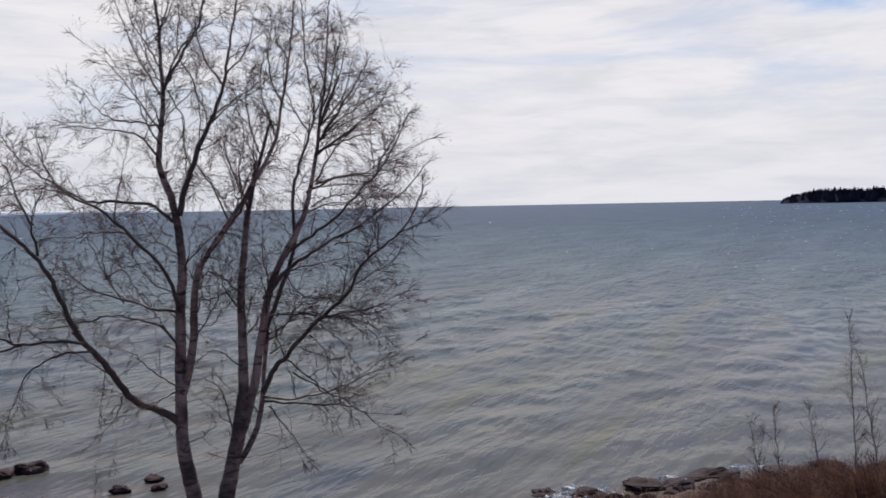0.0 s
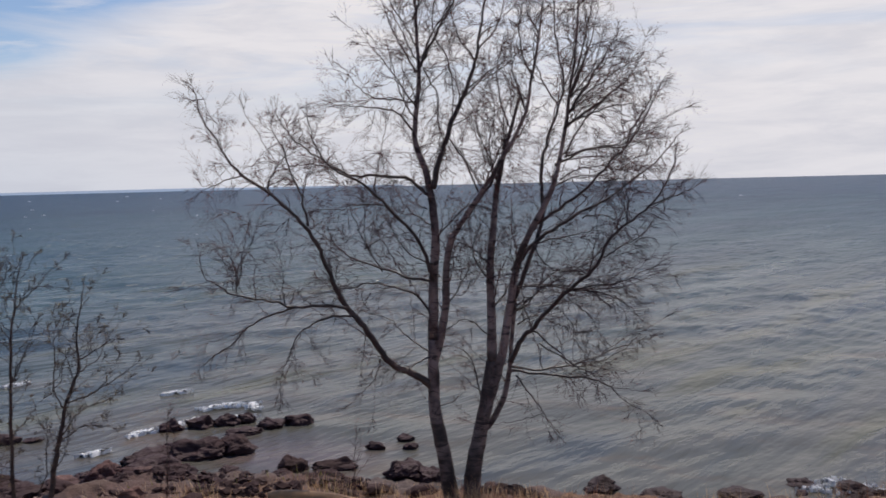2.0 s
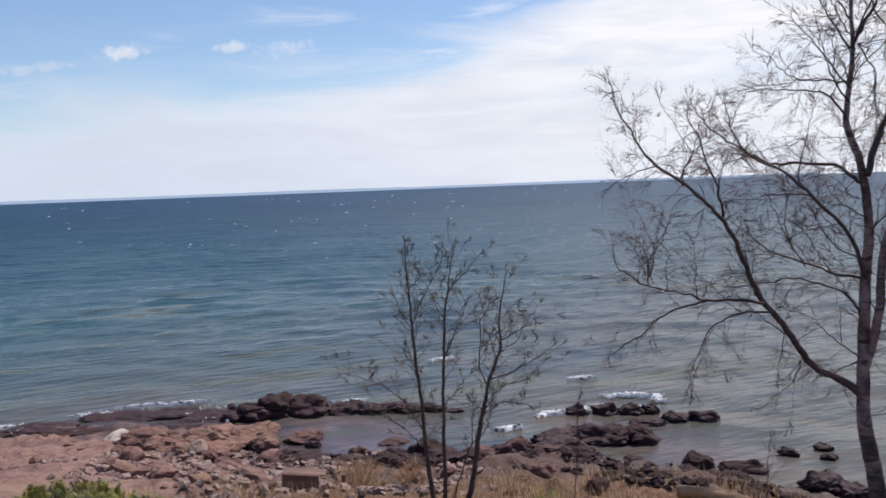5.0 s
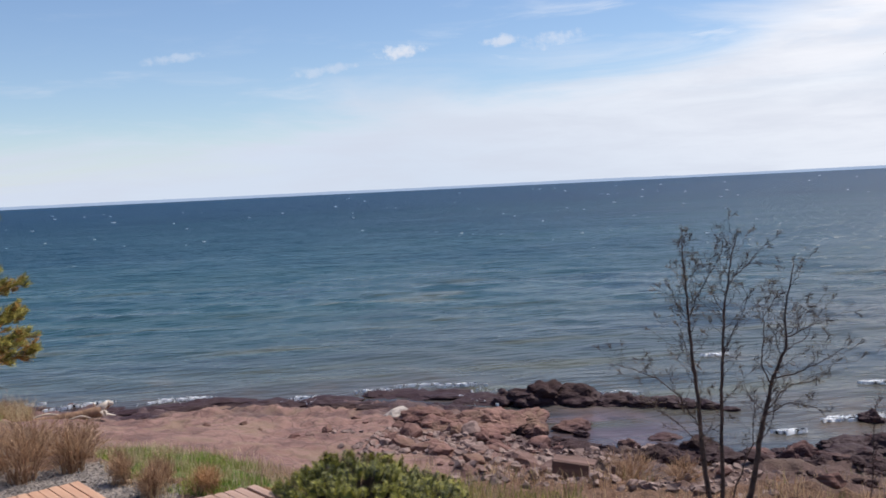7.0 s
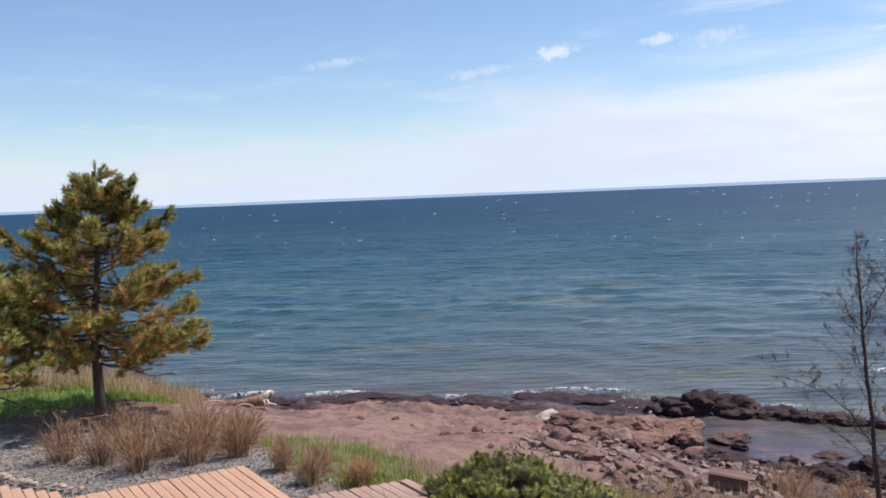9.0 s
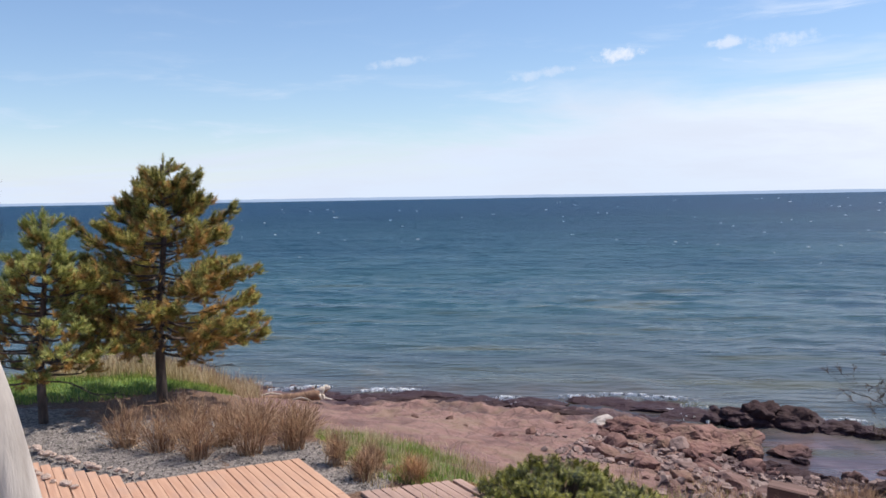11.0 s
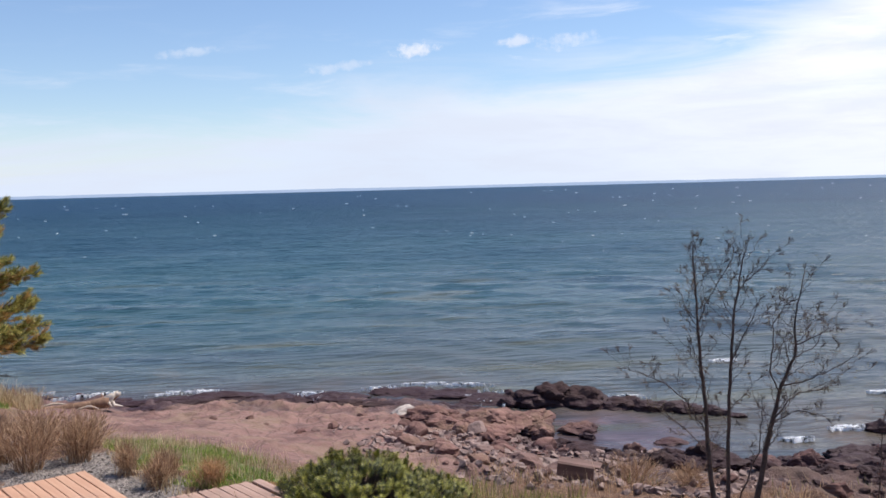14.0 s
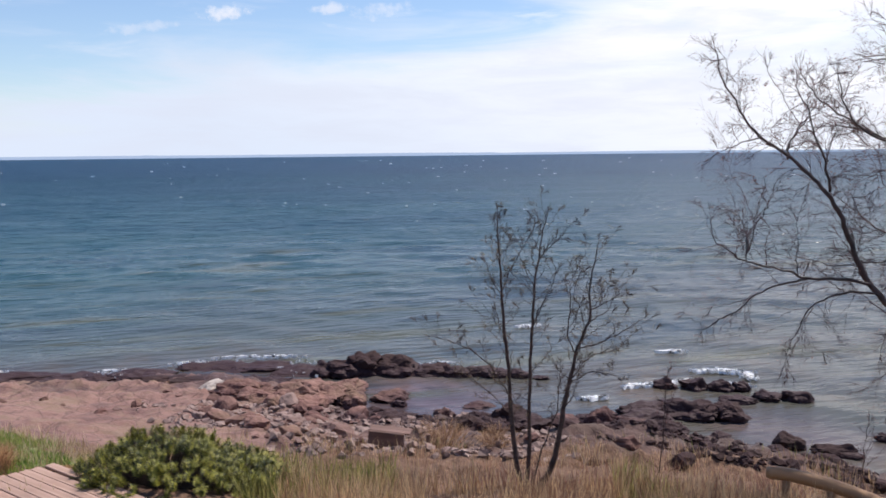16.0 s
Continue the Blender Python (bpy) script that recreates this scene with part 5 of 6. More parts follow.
def pine(name, at, tall, bare, spread, seed, label, colours, lush=1.0):
    """An open-grown pine: whorls of upswept limbs with needle brushes at the ends."""
    rng = random.Random(seed)
    ob = thing(name, at, label, "tree", "pines by the gravel bed")
    ob.matrix_world = ob.matrix_world @ Matrix.Rotation(radians(-2.4), 4, "X")      # leaning a little
    trunk = Geo()
    path = [Vector((0.03 * math.sin(i * 1.3), 0.03 * math.cos(i * 0.9), -0.15 + (tall + 0.1) * i / 10)) for i in range(11)]
    trunk.tube(path, [(0.088 * (1 - i / 11) ** 0.9 + 0.010) * (0.7 + 0.3 * lush) for i in range(11)], 9)
    part("trunk", trunk, "bark", ob, "", True)
    inner, outer = Geo(), Geo()
    z = bare
    while z < tall * 0.92:
        f = (z - bare) / (tall - bare)
        reach = spread * float(np.interp(f, PINE_F, PINE_R))
        count = rng.randint(4, 6) if f < 0.85 else 3
        a0 = rng.uniform(0, 6.28)
        for i in range(count):
            a = a0 + i * 6.283 / count + rng.uniform(-0.3, 0.3)
            ln = reach * rng.uniform(0.62, 1.0)
            out = Vector((math.cos(a), math.sin(a), 0))
            rise = 0.02 + 0.26 * f + 0.45 * f ** 3 + rng.uniform(-0.14, 0.14)
            base = Vector((0, 0, z + rng.uniform(-0.2, 0.2) * min(1.0, 0.4 + 3 * f)))

            def along(t):
                return base + out * ln * t + Vector((0, 0, ln * (rise * t + 0.34 * (t * t - 0.7 * t))))

            pts = [along(s / 5) + rand_dir(rng) * 0.03 * (s / 5) for s in range(6)]
            limbs, old, fresh = Geo(), Geo(), Geo()
            limbs.tube(pts, [0.024 * (1 - 0.8 * s / 5) * (0.6 + 0.5 * (1 - f)) for s in range(6)], 5, False)
            # side shoots, each with a candle at its end and short ones behind it
            for s in range(int((6 + ln * 17) * lush)):
                t = rng.uniform(0.22, 1.0) ** 0.7
                q = along(t)
                sd = out.cross(Vector((0, 0, 1))) * rng.choice((-1, 1))
                d = (out * rng.uniform(0.4, 1.0) + sd * rng.uniform(0.1, 0.9) + Vector((0, 0, rng.uniform(-0.35, 0.7)))).normalized()
                sl = rng.uniform(0.12, 0.38) * (1.2 - 0.6 * t) * (1.05 - 0.45 * f)
                e = q + d * sl
                limbs.tube([q, q + d * sl * 0.5 + Vector((0, 0, -0.01)), e], [0.007, 0.005, 0.003], 3, False)
                up = (d + Vector((0, 0, 0.45 + 0.9 * f))).normalized()
                brown = rng.random() < (0.75 if t < 0.7 else 0.34) * (1 - 0.75 * f)
                dest = old if brown else fresh
                tuft(dest, e + up * 0.09, up, rng.uniform(0.09, 0.13), rng, 40)
                for _ in range(2):
                    dd = (d + rand_dir(rng) * 0.6 + Vector((0, 0, 0.3))).normalized()
                    tuft(dest if rng.random() < 0.7 else old, q + d * sl * rng.uniform(0.3, 0.9) + dd * 0.08, dd, rng.uniform(0.08, 0.12), rng, 26)
            up = (out + Vector((0, 0, 0.5 + 0.8 * f))).normalized()
            for _ in range(5):
                dd = (up + rand_dir(rng) * 0.4).normalized()
                tuft(fresh, pts[-1] + rand_dir(rng) * 0.06 + dd * 0.1, dd, rng.uniform(0.09, 0.13), rng, 40)
            wood = part("limb", limbs, "bark", ob, "", True)
            for g, mat, words in ((old, colours[0], "browned winter needles"), (fresh, colours[1], "olive-green needles")):
                if g.f:
                    tagged(part("needle_spray", g, mat, wood, words), kind="stuff")
        for _ in range(int(10 * lush * (1 - 0.8 * f))):      # short shoots close to the trunk
            a = rng.uniform(0, 6.283)
            e = Vector((math.cos(a), math.sin(a), rng.uniform(0.1, 0.9))) * rng.uniform(0.15, 0.35) * (1.3 - f)
            tuft(inner if rng.random() < 0.7 else outer, Vector((0, 0, z + rng.uniform(-0.15, 0.15))) + e, (e.normalized() + Vector((0, 0, 0.4))).normalized(), rng.uniform(0.08, 0.12), rng, 26)
        z += (0.155 - 0.02 * f) * rng.uniform(0.85, 1.15)
    for i in range(9):      # the leader and its ring of candles
        d = (Vector((0, 0, 1)) + rand_dir(rng) * 0.2).normalized()
        tuft(outer, Vector((0, 0, tall - 0.2 + 0.04 * i)), d, 0.085, rng, 26)
    for i in range(7):
        a, low = i * 0.9 + rng.random() * 0.4, rng.uniform(0.3, 0.75)
        for s in range(5):
            e = Vector((math.cos(a), math.sin(a), 1.15)) * (0.06 + 0.07 * s)
            tuft(outer, Vector((0, 0, tall - low)) + e, (e.normalized() + Vector((0, 0, 0.5))).normalized(), 0.08, rng, 22)
    tagged(part("inner_needles", inner, colours[0], ob, "browned winter needles"), kind="stuff")
    tagged(part("outer_needles", outer, colours[1], ob), kind="stuff")
    dead = Geo()      # a dead bough hanging below the crown
    tip = Vector((0.25, 1.15, bare - 0.26))
    path = smooth_path([Vector((0, 0, bare - 0.1)), Vector((0.08, 0.4, bare - 0.12)), Vector((0.2, 0.8, bare - 0.3)), tip], 3)
    dead.tube(path, [0.016 - 0.0012 * i for i in range(len(path))], 5, False)
    for q in path[3:]:
        for _ in range(2):
            e = q + Vector((rng.uniform(-0.15, 0.15), rng.uniform(0.05, 0.3), rng.uniform(-0.15, 0.12)))
            dead.tube([q, q.lerp(e, 0.5) + rand_dir(rng) * 0.02, e], [0.005, 0.004, 0.002], 3, False)
    part("dead_bough", dead, "bark", ob, "bare dead bough")
    return ob


pine("pine_tree", (-16.12, 0.28, ground_z(Vector((-16.12, 0.28, 0)))), 4.1, 0.92, 2.0, 5, "young pine with olive needles browned inside, bare lower trunk", ("browned", "needle"))
pine("pine_tree", (-15.31, -1.5, ground_z(Vector((-15.31, -1.5, 0)))), 3.25, 0.75, 1.1, 9, "smaller greener pine standing in the gravel bed", ("browned", "greenneedle"), lush=0.42)


def low_bush(at, size, seed, label, mat):
    """A low dwarf pine: a dome of upright candles."""
    rng = random.Random(seed)
    ob = thing("dwarf_pine_bush", at, label, "bush", "dwarf pines by the boardwalk")
    stems, leaf = Geo(), Geo()
    for _ in range(int(560 * size[0] * size[1])):
        a, u = rng.uniform(0, 6.283), math.sqrt(rng.random())
        lump = 1 + 0.28 * noise.noise(Vector((math.cos(a) * 1.8 + seed, math.sin(a) * 1.8, u * 2)))
        top = Vector((math.cos(a) * u * size[0], math.sin(a) * u * size[1], size[2] * math.sqrt(max(0.03, 1 - u * u * 0.93)) * lump))
        top += rand_dir(rng) * 0.05
        d = (Vector((top.x * 0.7, top.y * 0.7, 0.55)) + rand_dir(rng) * 0.3).normalized()
        root = Vector((top.x * 0.35, top.y * 0.35, 0.02))
        stems.tube([root, root.lerp(top, 0.6) + Vector((0, 0, -0.03)), top], [0.010, 0.008, 0.005], 3, False)
        d = (d + Vector((0, 0, 0.6))).normalized()
        long, o = rng.uniform(0.10, 0.17), d.orthogonal().normalized()
        for _ in range(120):      # a bottle-brush candle
            a = rng.uniform(0, 6.283)
            out = o * math.cos(a) + d.cross(o) * math.sin(a)
            s = top + d * long * rng.uniform(-0.5, 0.5)
            t = (out + d * rng.uniform(0.2, 0.8)).normalized()
            leaf.needle(s, s + t * rng.uniform(0.04, 0.07), t.cross(out + Vector((0.01, 0.02, 0.03))).normalized() * 0.0035)
    tagged(part("inner_wood", stems, "bark", ob), kind="stuff")
    tagged(part("needles", leaf, mat, ob), kind="stuff")


b = spot(64.7, 10.2)
low_bush(Vector((b.x, b.y, ground_z(b) - 0.02)), (0.92, 0.85, 0.46), 21, "rounded dark green dwarf pine beside the boardwalk", "mugo")
b = spot(60.4, 10.3)
low_bush(Vector((b.x, b.y, ground_z(b) - 0.02)), (0.66, 0.6, 0.34), 22, "paler low dwarf pine among dry grass", "mugo")

# ---- rocks ----
def rock_mesh(name, size, seed, subdiv=3, planes=9, rough=0.10, mat="rock", craggy=0.0, depth=(0.52, 0.85), lumps=0.0):
    """A broken boulder: a ball cut by random planes, then roughened."""
    rng = random.Random(seed)
    bm = bmesh.new()
    bmesh.ops.create_icosphere(bm, subdivisions=subdiv, radius=1.0)
    cuts = [(rand_dir(rng), rng.uniform(*depth)) for _ in range(planes)]
    off = Vector((seed * 1.7, seed * 0.9, 0))
    for v in bm.verts:
        c = v.co.copy()
        for n, h in cuts:
            d = c.dot(n) - h
            if d > 0:
                c -= n * d * 0.92
        c *= 1 + rough * noise.fractal(c * 1.6 + off, 1.0, 2.0, 4)
        if craggy:      # stepped, splintered faces
            f = noise.noise(Vector((c.x * 2.2, c.y * 3.4, c.z * 1.5)) + off)
            c *= 1 + craggy * (math.floor(f * 5) / 5 + 0.6 * noise.turbulence(c * 3.2 + off, 3, True) - 0.3)
        v.co = Vector((c.x * size[0], c.y * size[1], c.z * size[2])) * 1.25
        if lumps:      # rounded knobs of about a hand's breadth
            k = min(size[0], size[1]) * lumps
            near = noise.voronoi(v.co * (1.1 / max(size[1], 0.1)) + off)[0][0]
            v.co += Vector((c.x, c.y, c.z * 0.8)).normalized() * k * (0.35 - near + 0.35 * noise.fractal(v.co * 5 + off, 1.0, 2.0, 3))
    return bm_mesh(name, bm, mat)


def outcrop(at, size, turn, seed, label, sink=0.35, subdiv=5, group="wet ledges along the shore", mat="wetshaderock"):
    ob = new("rock_outcrop", rock_mesh("rock_outcrop", (size[0] * 0.8, size[1] * 0.85, size[2] * 0.8), seed, subdiv, 13, 0.22, mat, 0.12, (0.58, 0.92), 0.22 if size[2] > 0.17 else 0.14))
    ob.matrix_world = Matrix.Translation((at[0], at[1], at[2] + size[2] * (1 - 2 * sink))) @ Matrix.Rotation(radians(turn), 4, "Z")
    return tagged(ob, label, "rock", group)


WET = "dark wet ledge of rock rising out of the shallows"
# low ridge that closes off the tide pool
for i, (x, y, sx, sy, sz, tu) in enumerate((
        (-17.0, 12.95, 0.8, 0.5, 0.36, 40), (-16.3, 13.6, 0.85, 0.5, 0.34, 44), (-15.55, 14.2, 0.6, 0.4, 0.22, 42), (-15.0, 14.5, 0.5, 0.3, 0.18, 20), (-14.7, 15.0, 0.46, 0.28, 0.18, 70), (-14.3, 15.1, 0.42, 0.26, 0.15, 46), (-13.9, 15.5, 0.4, 0.24, 0.15, 30), (-13.4, 15.7, 0.25, 0.16, 0.07, 40), (-16.2, 14.3, 0.3, 0.2, 0.1, 0), (-17.4, 12.5, 0.5, 0.4, 0.24, 30), (-16.75, 13.15, 0.5, 0.45, 0.42, 70),
        # point with two arms
        (-10.1, 15.0, 0.7, 0.5, 0.22, 50), (-9.4, 15.5, 0.65, 0.45, 0.28, 35), (-8.85, 15.95, 0.45, 0.4, 0.26, 30), (-9.7, 14.5, 0.6, 0.4, 0.2, 60), (-9.1, 14.2, 0.5, 0.35, 0.2, 20),
        (-10.9, 17.0, 0.3, 0.25, 0.18, 35), (-10.4, 17.35, 0.36, 0.3, 0.2, 20), (-9.95, 17.65, 0.3, 0.24, 0.19, 50), (-9.65, 17.9, 0.24, 0.2, 0.18, 10), (-8.85, 17.6, 0.3, 0.25, 0.2, 0), (-8.4, 18.0, 0.45, 0.28, 0.23, 30), (-9.2, 17.0, 0.5, 0.2, 0.12, 30),
        # small rocks standing in the pool
        (-13.25, 11.3, 0.34, 0.17, 0.16, 40), (-12.9, 11.55, 0.2, 0.12, 0.11, 30), (-12.3, 11.55, 0.15, 0.11, 0.13, 0), (-14.0, 11.9, 0.22, 0.13, 0.11, 20),
        # rocks of the next small bay
        (-7.2, 15.0, 0.32, 0.26, 0.2, 20), (-6.35, 15.25, 0.5, 0.2, 0.16, 22), (-6.25, 14.5, 0.3, 0.25, 0.18, 10), (-6.1, 16.6, 0.2, 0.12, 0.10, 10), (-5.65, 17.25, 0.22, 0.14, 0.12, 0), (-5.4, 16.75, 0.17, 0.11, 0.09, 30),
        (-4.9, 15.1, 0.45, 0.36, 0.25, 10), (-4.45, 15.0, 0.35, 0.3, 0.2, 30), (-1.5, 15.1, 0.4, 0.35, 0.3, 0), (-0.6, 15.0, 0.45, 0.3, 0.2, 0), (0.7, 15.25, 0.45, 0.3, 0.22, 20), (1.75, 15.95, 0.35, 0.22, 0.2, 0),
        (2.5, 15.8, 0.5, 0.35, 0.24, 0), (3.55, 16.25, 0.5, 0.35, 0.28, 10), (4.2, 16.2, 0.4, 0.3, 0.24, 0), (4.9, 16.75, 0.75, 0.3, 0.28, 15), (5.4, 16.2, 0.5, 0.35, 0.2, 0), (6.3, 17.0, 0.6, 0.3, 0.18, 0),
        (7.4, 17.3, 0.5, 0.3, 0.2, 0))):
    # right-hand rocks are lower and take the copy with backlit shade painted in
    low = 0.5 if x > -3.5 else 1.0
    outcrop((x, y, LAKE), (sx * (0.8 if x > -3.5 else 1), sy, sz * low), tu, 100 + i, WET, mat="backlitrock" if x > -3.5 else "wetshaderock")
# low shelves washed by the waves
for i, (a, r, sx, sy, sz) in enumerate(((55.5, 21.6, 1.1, 0.55, 0.16), (58.5, 22.4, 1.2, 0.6, 0.16), (61.5, 22.9, 0.9, 0.5, 0.13), (66.0, 22.4, 1.0, 0.5, 0.15), (69.5, 22.8, 0.9, 0.5, 0.12),
                                        (73.0, 23.3, 1.1, 0.5, 0.14), (76.5, 23.5, 1.0, 0.5, 0.12), (80.0, 24.0, 0.9, 0.5, 0.12), (58.5, 20.7, 0.9, 0.6, 0.18), (64.0, 21.6, 1.0, 0.5, 0.15), (84.0, 25.0, 0.9, 0.4, 0.12))):
    p = spot(a, r)
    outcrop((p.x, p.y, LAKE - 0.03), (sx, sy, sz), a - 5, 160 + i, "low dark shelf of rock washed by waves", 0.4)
# broken ledge behind the pool
for i, (a, r, sx, sy, sz) in enumerate(((74.5, 22.6, 0.6, 0.35, 0.10), (71.0, 22.0, 0.7, 0.35, 0.09), (68.2, 21.6, 0.4, 0.3, 0.10), (77.5, 22.9, 0.6, 0.3, 0.09), (62.8, 21.0, 0.7, 0.3, 0.10), (65.0, 20.8, 0.4, 0.25, 0.08))):
    p = spot(a, r)
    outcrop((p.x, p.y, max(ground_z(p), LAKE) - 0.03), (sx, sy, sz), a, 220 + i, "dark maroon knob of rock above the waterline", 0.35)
for i, (a, r, sx, sy, sz) in enumerate(((55.5, 18.5, 0.95, 0.7, 0.38), (53.8, 19.2, 0.75, 0.55, 0.34), (57.6, 18.7, 0.9, 0.65, 0.34), (59.6, 18.6, 0.6, 0.5, 0.26), (56.6, 17.2, 0.7, 0.5, 0.26), (52.6, 18.3, 0.32, 0.25, 0.2), (56.5, 17.8, 0.5, 0.4, 0.28),
                                        (59.0, 17.8, 0.45, 0.4, 0.22), (50.2, 18.9, 0.45, 0.3, 0.16), (46.8, 17.6, 0.24, 0.2, 0.16), (44.5, 18.3, 0.4, 0.22, 0.1), (39.0, 17.0, 0.4, 0.3, 0.2), (36.8, 17.0, 0.36, 0.3, 0.24), (35.0, 17.0, 0.4, 0.3, 0.22))):
    p = spot(a, r)
    outcrop((p.x, p.y, max(ground_z(p), LAKE) - 0.02), (sx, sy, sz), a + 20, 190 + i, "broken brown ledge at the edge of a still pool", 0.32, 5, "ledges by the pool", "rock")
# broken dark rock along the water between the small bays
rng = random.Random(41)
chunks = [rock_mesh("rock_outcrop", (1, 0.75, 0.5), 240 + i, 4, 8, 0.26, "wetshaderock", 0.0, (0.62, 0.92), 0.4) for i in range(9)]
black = [rock_mesh("rock_outcrop", (1, 0.75, 0.5), 260 + i, 4, 8, 0.26, "backlitrock", 0.0, (0.62, 0.92), 0.4) for i in range(5)]
for i in range(75):
    a = rng.uniform(21, 52) if i < 50 else rng.uniform(-16, 20)
    p = spot(a, shore_at(a) + rng.uniform(-2.1 if a < 37 else -0.9, 0.15))
    s = rng.uniform(0.14, 0.42) * (1.0 if a > 34 else 0.55)
    p.z = max(ground_z(p), LAKE - 0.08) + 0.06 * s
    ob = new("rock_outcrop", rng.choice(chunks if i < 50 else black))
    ob.matrix_world = Matrix.Translation(p) @ Euler((rng.uniform(-0.2, 0.2), rng.uniform(-0.2, 0.2), rng.uniform(0, 6.28))).to_matrix().to_4x4() @ Matrix.Diagonal((s, s, s * rng.uniform(0.7, 1.1), 1))
    tagged(ob, "dark maroon lump of rock at the water's edge", "rock", "dark rocks at the water's edge")

# loose boulders, one by one
rng = random.Random(77)
shapes = [rock_mesh("boulder", (1, 1, 0.72), 300 + i, 3, 11, 0.16, "rock", 0.14, (0.6, 0.92)) for i in range(14)]

dark_shapes = [rock_mesh("boulder", (1, 1, 0.72), 350 + i, 3, 10, 0.18, "wetshaderock", 0.1, (0.6, 0.92)) for i in range(6)]


def boulder(p, s, label, group="boulders on the beach", shape=None):
    ob = new("boulder", shape or rng.choice(shapes))
    ob.matrix_world = Matrix.Translation(p) @ Euler((rng.uniform(-0.3, 0.3), rng.uniform(-0.3, 0.3), rng.uniform(0, 6.28))).to_matrix().to_4x4() @ Matrix.Diagonal((s * rng.uniform(0.8, 1.2), s * rng.uniform(0.75, 1.1), s * rng.uniform(0.6, 0.9), 1))
    return tagged(ob, label, "boulder", group)


pale = rock_mesh("boulder", (1, 1, 0.72), 330, 3, 12, 0.16, "palestone", 0.1)
greyish = rock_mesh("boulder", (1, 1, 0.72), 331, 3, 12, 0.16, "stone", 0.1)
for a, r, s in ((61.2, 19.0, 0.3), (56.8, 15.5, 0.14), (55.0, 15.9, 0.10), (59.6, 15.3, 0.09), (57.8, 16.6, 0.09), (54.2, 14.9, 0.11), (53.2, 15.5, 0.08), (52.0, 14.4, 0.07), (55.8, 14.4, 0.08), (58.6, 17.6, 0.12)):
    p = spot(a, r)
    p.z = ground_z(p) + s * 0.35
    boulder(p, s, "pale grey boulder lying on red bedrock", "pale boulders", pale if s > 0.2 else greyish)
slab = random.Random(63)
for k in range(11):      # a few loose stones on the bare slab
    c = ((66.5, 17.2), (70.5, 18.2), (64.0, 18.6), (68.0, 19.8), (73.0, 19.0))[k % 5]
    p = spot(c[0] + slab.gauss(0, 0.7), c[1] + slab.gauss(0, 0.35))
    s = slab.uniform(0.04, 0.11)
    p.z = ground_z(p) + s * 0.2
    boulder(p, s, "small dark stone lying on the bare slab", "stones on the slab", slab.choice(shapes))
placed, i_dark = [], random.Random(9)
while len(placed) < 300:
    pick = rng.random()
    if pick < 0.72:
        a, r = rng.uniform(51, 64), rng.uniform(13.6, 19.5)
        if r > 14.2 + (64 - a) * 0.9 + 1.5 or (a > 60 and r < 15.5):
            continue
    elif pick < 0.9 and rng.random() < 0.6:
        a, r = rng.uniform(14, 52), rng.uniform(12.6, 17.6)
    else:
        a, r = rng.uniform(-26, 14), rng.uniform(13.5, 17.8)
    s = 0.045 + 0.2 * rng.random() ** 3.4
    p = spot(a, r)
    p.z = ground_z(p)
    if p.z < LAKE - 0.12 or any((p.x - q[0]) ** 2 + (p.y - q[1]) ** 2 < (0.75 * (s + q[2])) ** 2 for q in placed):
        continue
    placed.append((p.x, p.y, s))
    p.z += s * 0.3
    boulder(p, s, "dark maroon stone on the narrow shore", "dark stones on the shore", rng.choice(dark_shapes)) if a < 30 or (a < 46 and i_dark.random() < 0.65) else boulder(p, s, "rounded grey-pink cobble among the beach stones", "pale cobbles", greyish) if s < 0.12 and i_dark.random() < 0.2 else boulder(p, s, "angular red-brown boulder on the rocky beach" if s > 0.13 else "small red-brown stone among the beach cobbles")

# cobbles that nobody could count
cob, dark_cob, pale_cob = Geo(), Geo(), Geo()
for _ in range(9500):
    a = rng.uniform(-26, 66)
    lo = 12.4 if a < 58 else 14.5
    r = rng.uniform(lo, shore_at(a) + 0.4)
    if a > 56 and r > 17.5:
        continue
    p = spot(a, r)
    dens = noise.noise(p * 0.7) + (0.35 if 46 < a < 63 else 0.0)
    if dens < (-0.12 if a > 44 else 0.12):
        continue
    p.z = ground_z(p)
    s = 0.02 + 0.075 * rng.random() ** 1.6
    g = dark_cob if a < 38 + rng.gauss(0, 2) else pale_cob if rng.random() < 0.17 else cob
    b = len(g.v)
    rot = Euler((rng.uniform(0, 6), rng.uniform(0, 6), rng.uniform(0, 6))).to_matrix()
    for c in ((1, 0, 0), (-1, 0, 0), (0, 1, 0), (0, -1, 0), (0, 0, 1), (0, 0, -1), (0.75, 0.7, 0.3), (-0.7, 0.7, -0.4), (0.6, -0.75, -0.3), (-0.7, -0.6, 0.5)):
        v = rot @ (Vector(c) * s * rng.uniform(0.75, 1.2))
        v.z *= 0.7
        g.v.append(p + v + Vector((0, 0, s * 0.3)))
    g.f += [tuple(b + i for i in f) for f in ((0, 6, 4), (6, 2, 4), (2, 9, 4), (9, 3, 4) , (3, 0, 4), (0, 8, 5), (8, 3, 5), (3, 1, 5), (1, 7, 5), (7, 2, 5), (2, 6, 5), (6, 0, 5), (2, 7, 9), (7, 1, 9), (1, 3, 9), (3, 8, 0))]
tagged(new("cobbles", dark_cob.mesh("cobbles", MAT["wetshaderock"])), "dark maroon cobbles along the narrow shore", "cobbles", kind="stuff")
tagged(new("cobbles", pale_cob.mesh("cobbles", MAT["stone"])), "grey-pink pebbles scattered among the red stones", "cobbles", kind="stuff")
tagged(new("cobbles", cob.mesh("cobbles", MAT["rock"])), "scattered red-brown cobbles and shingle on the beach", "cobbles", kind="stuff")

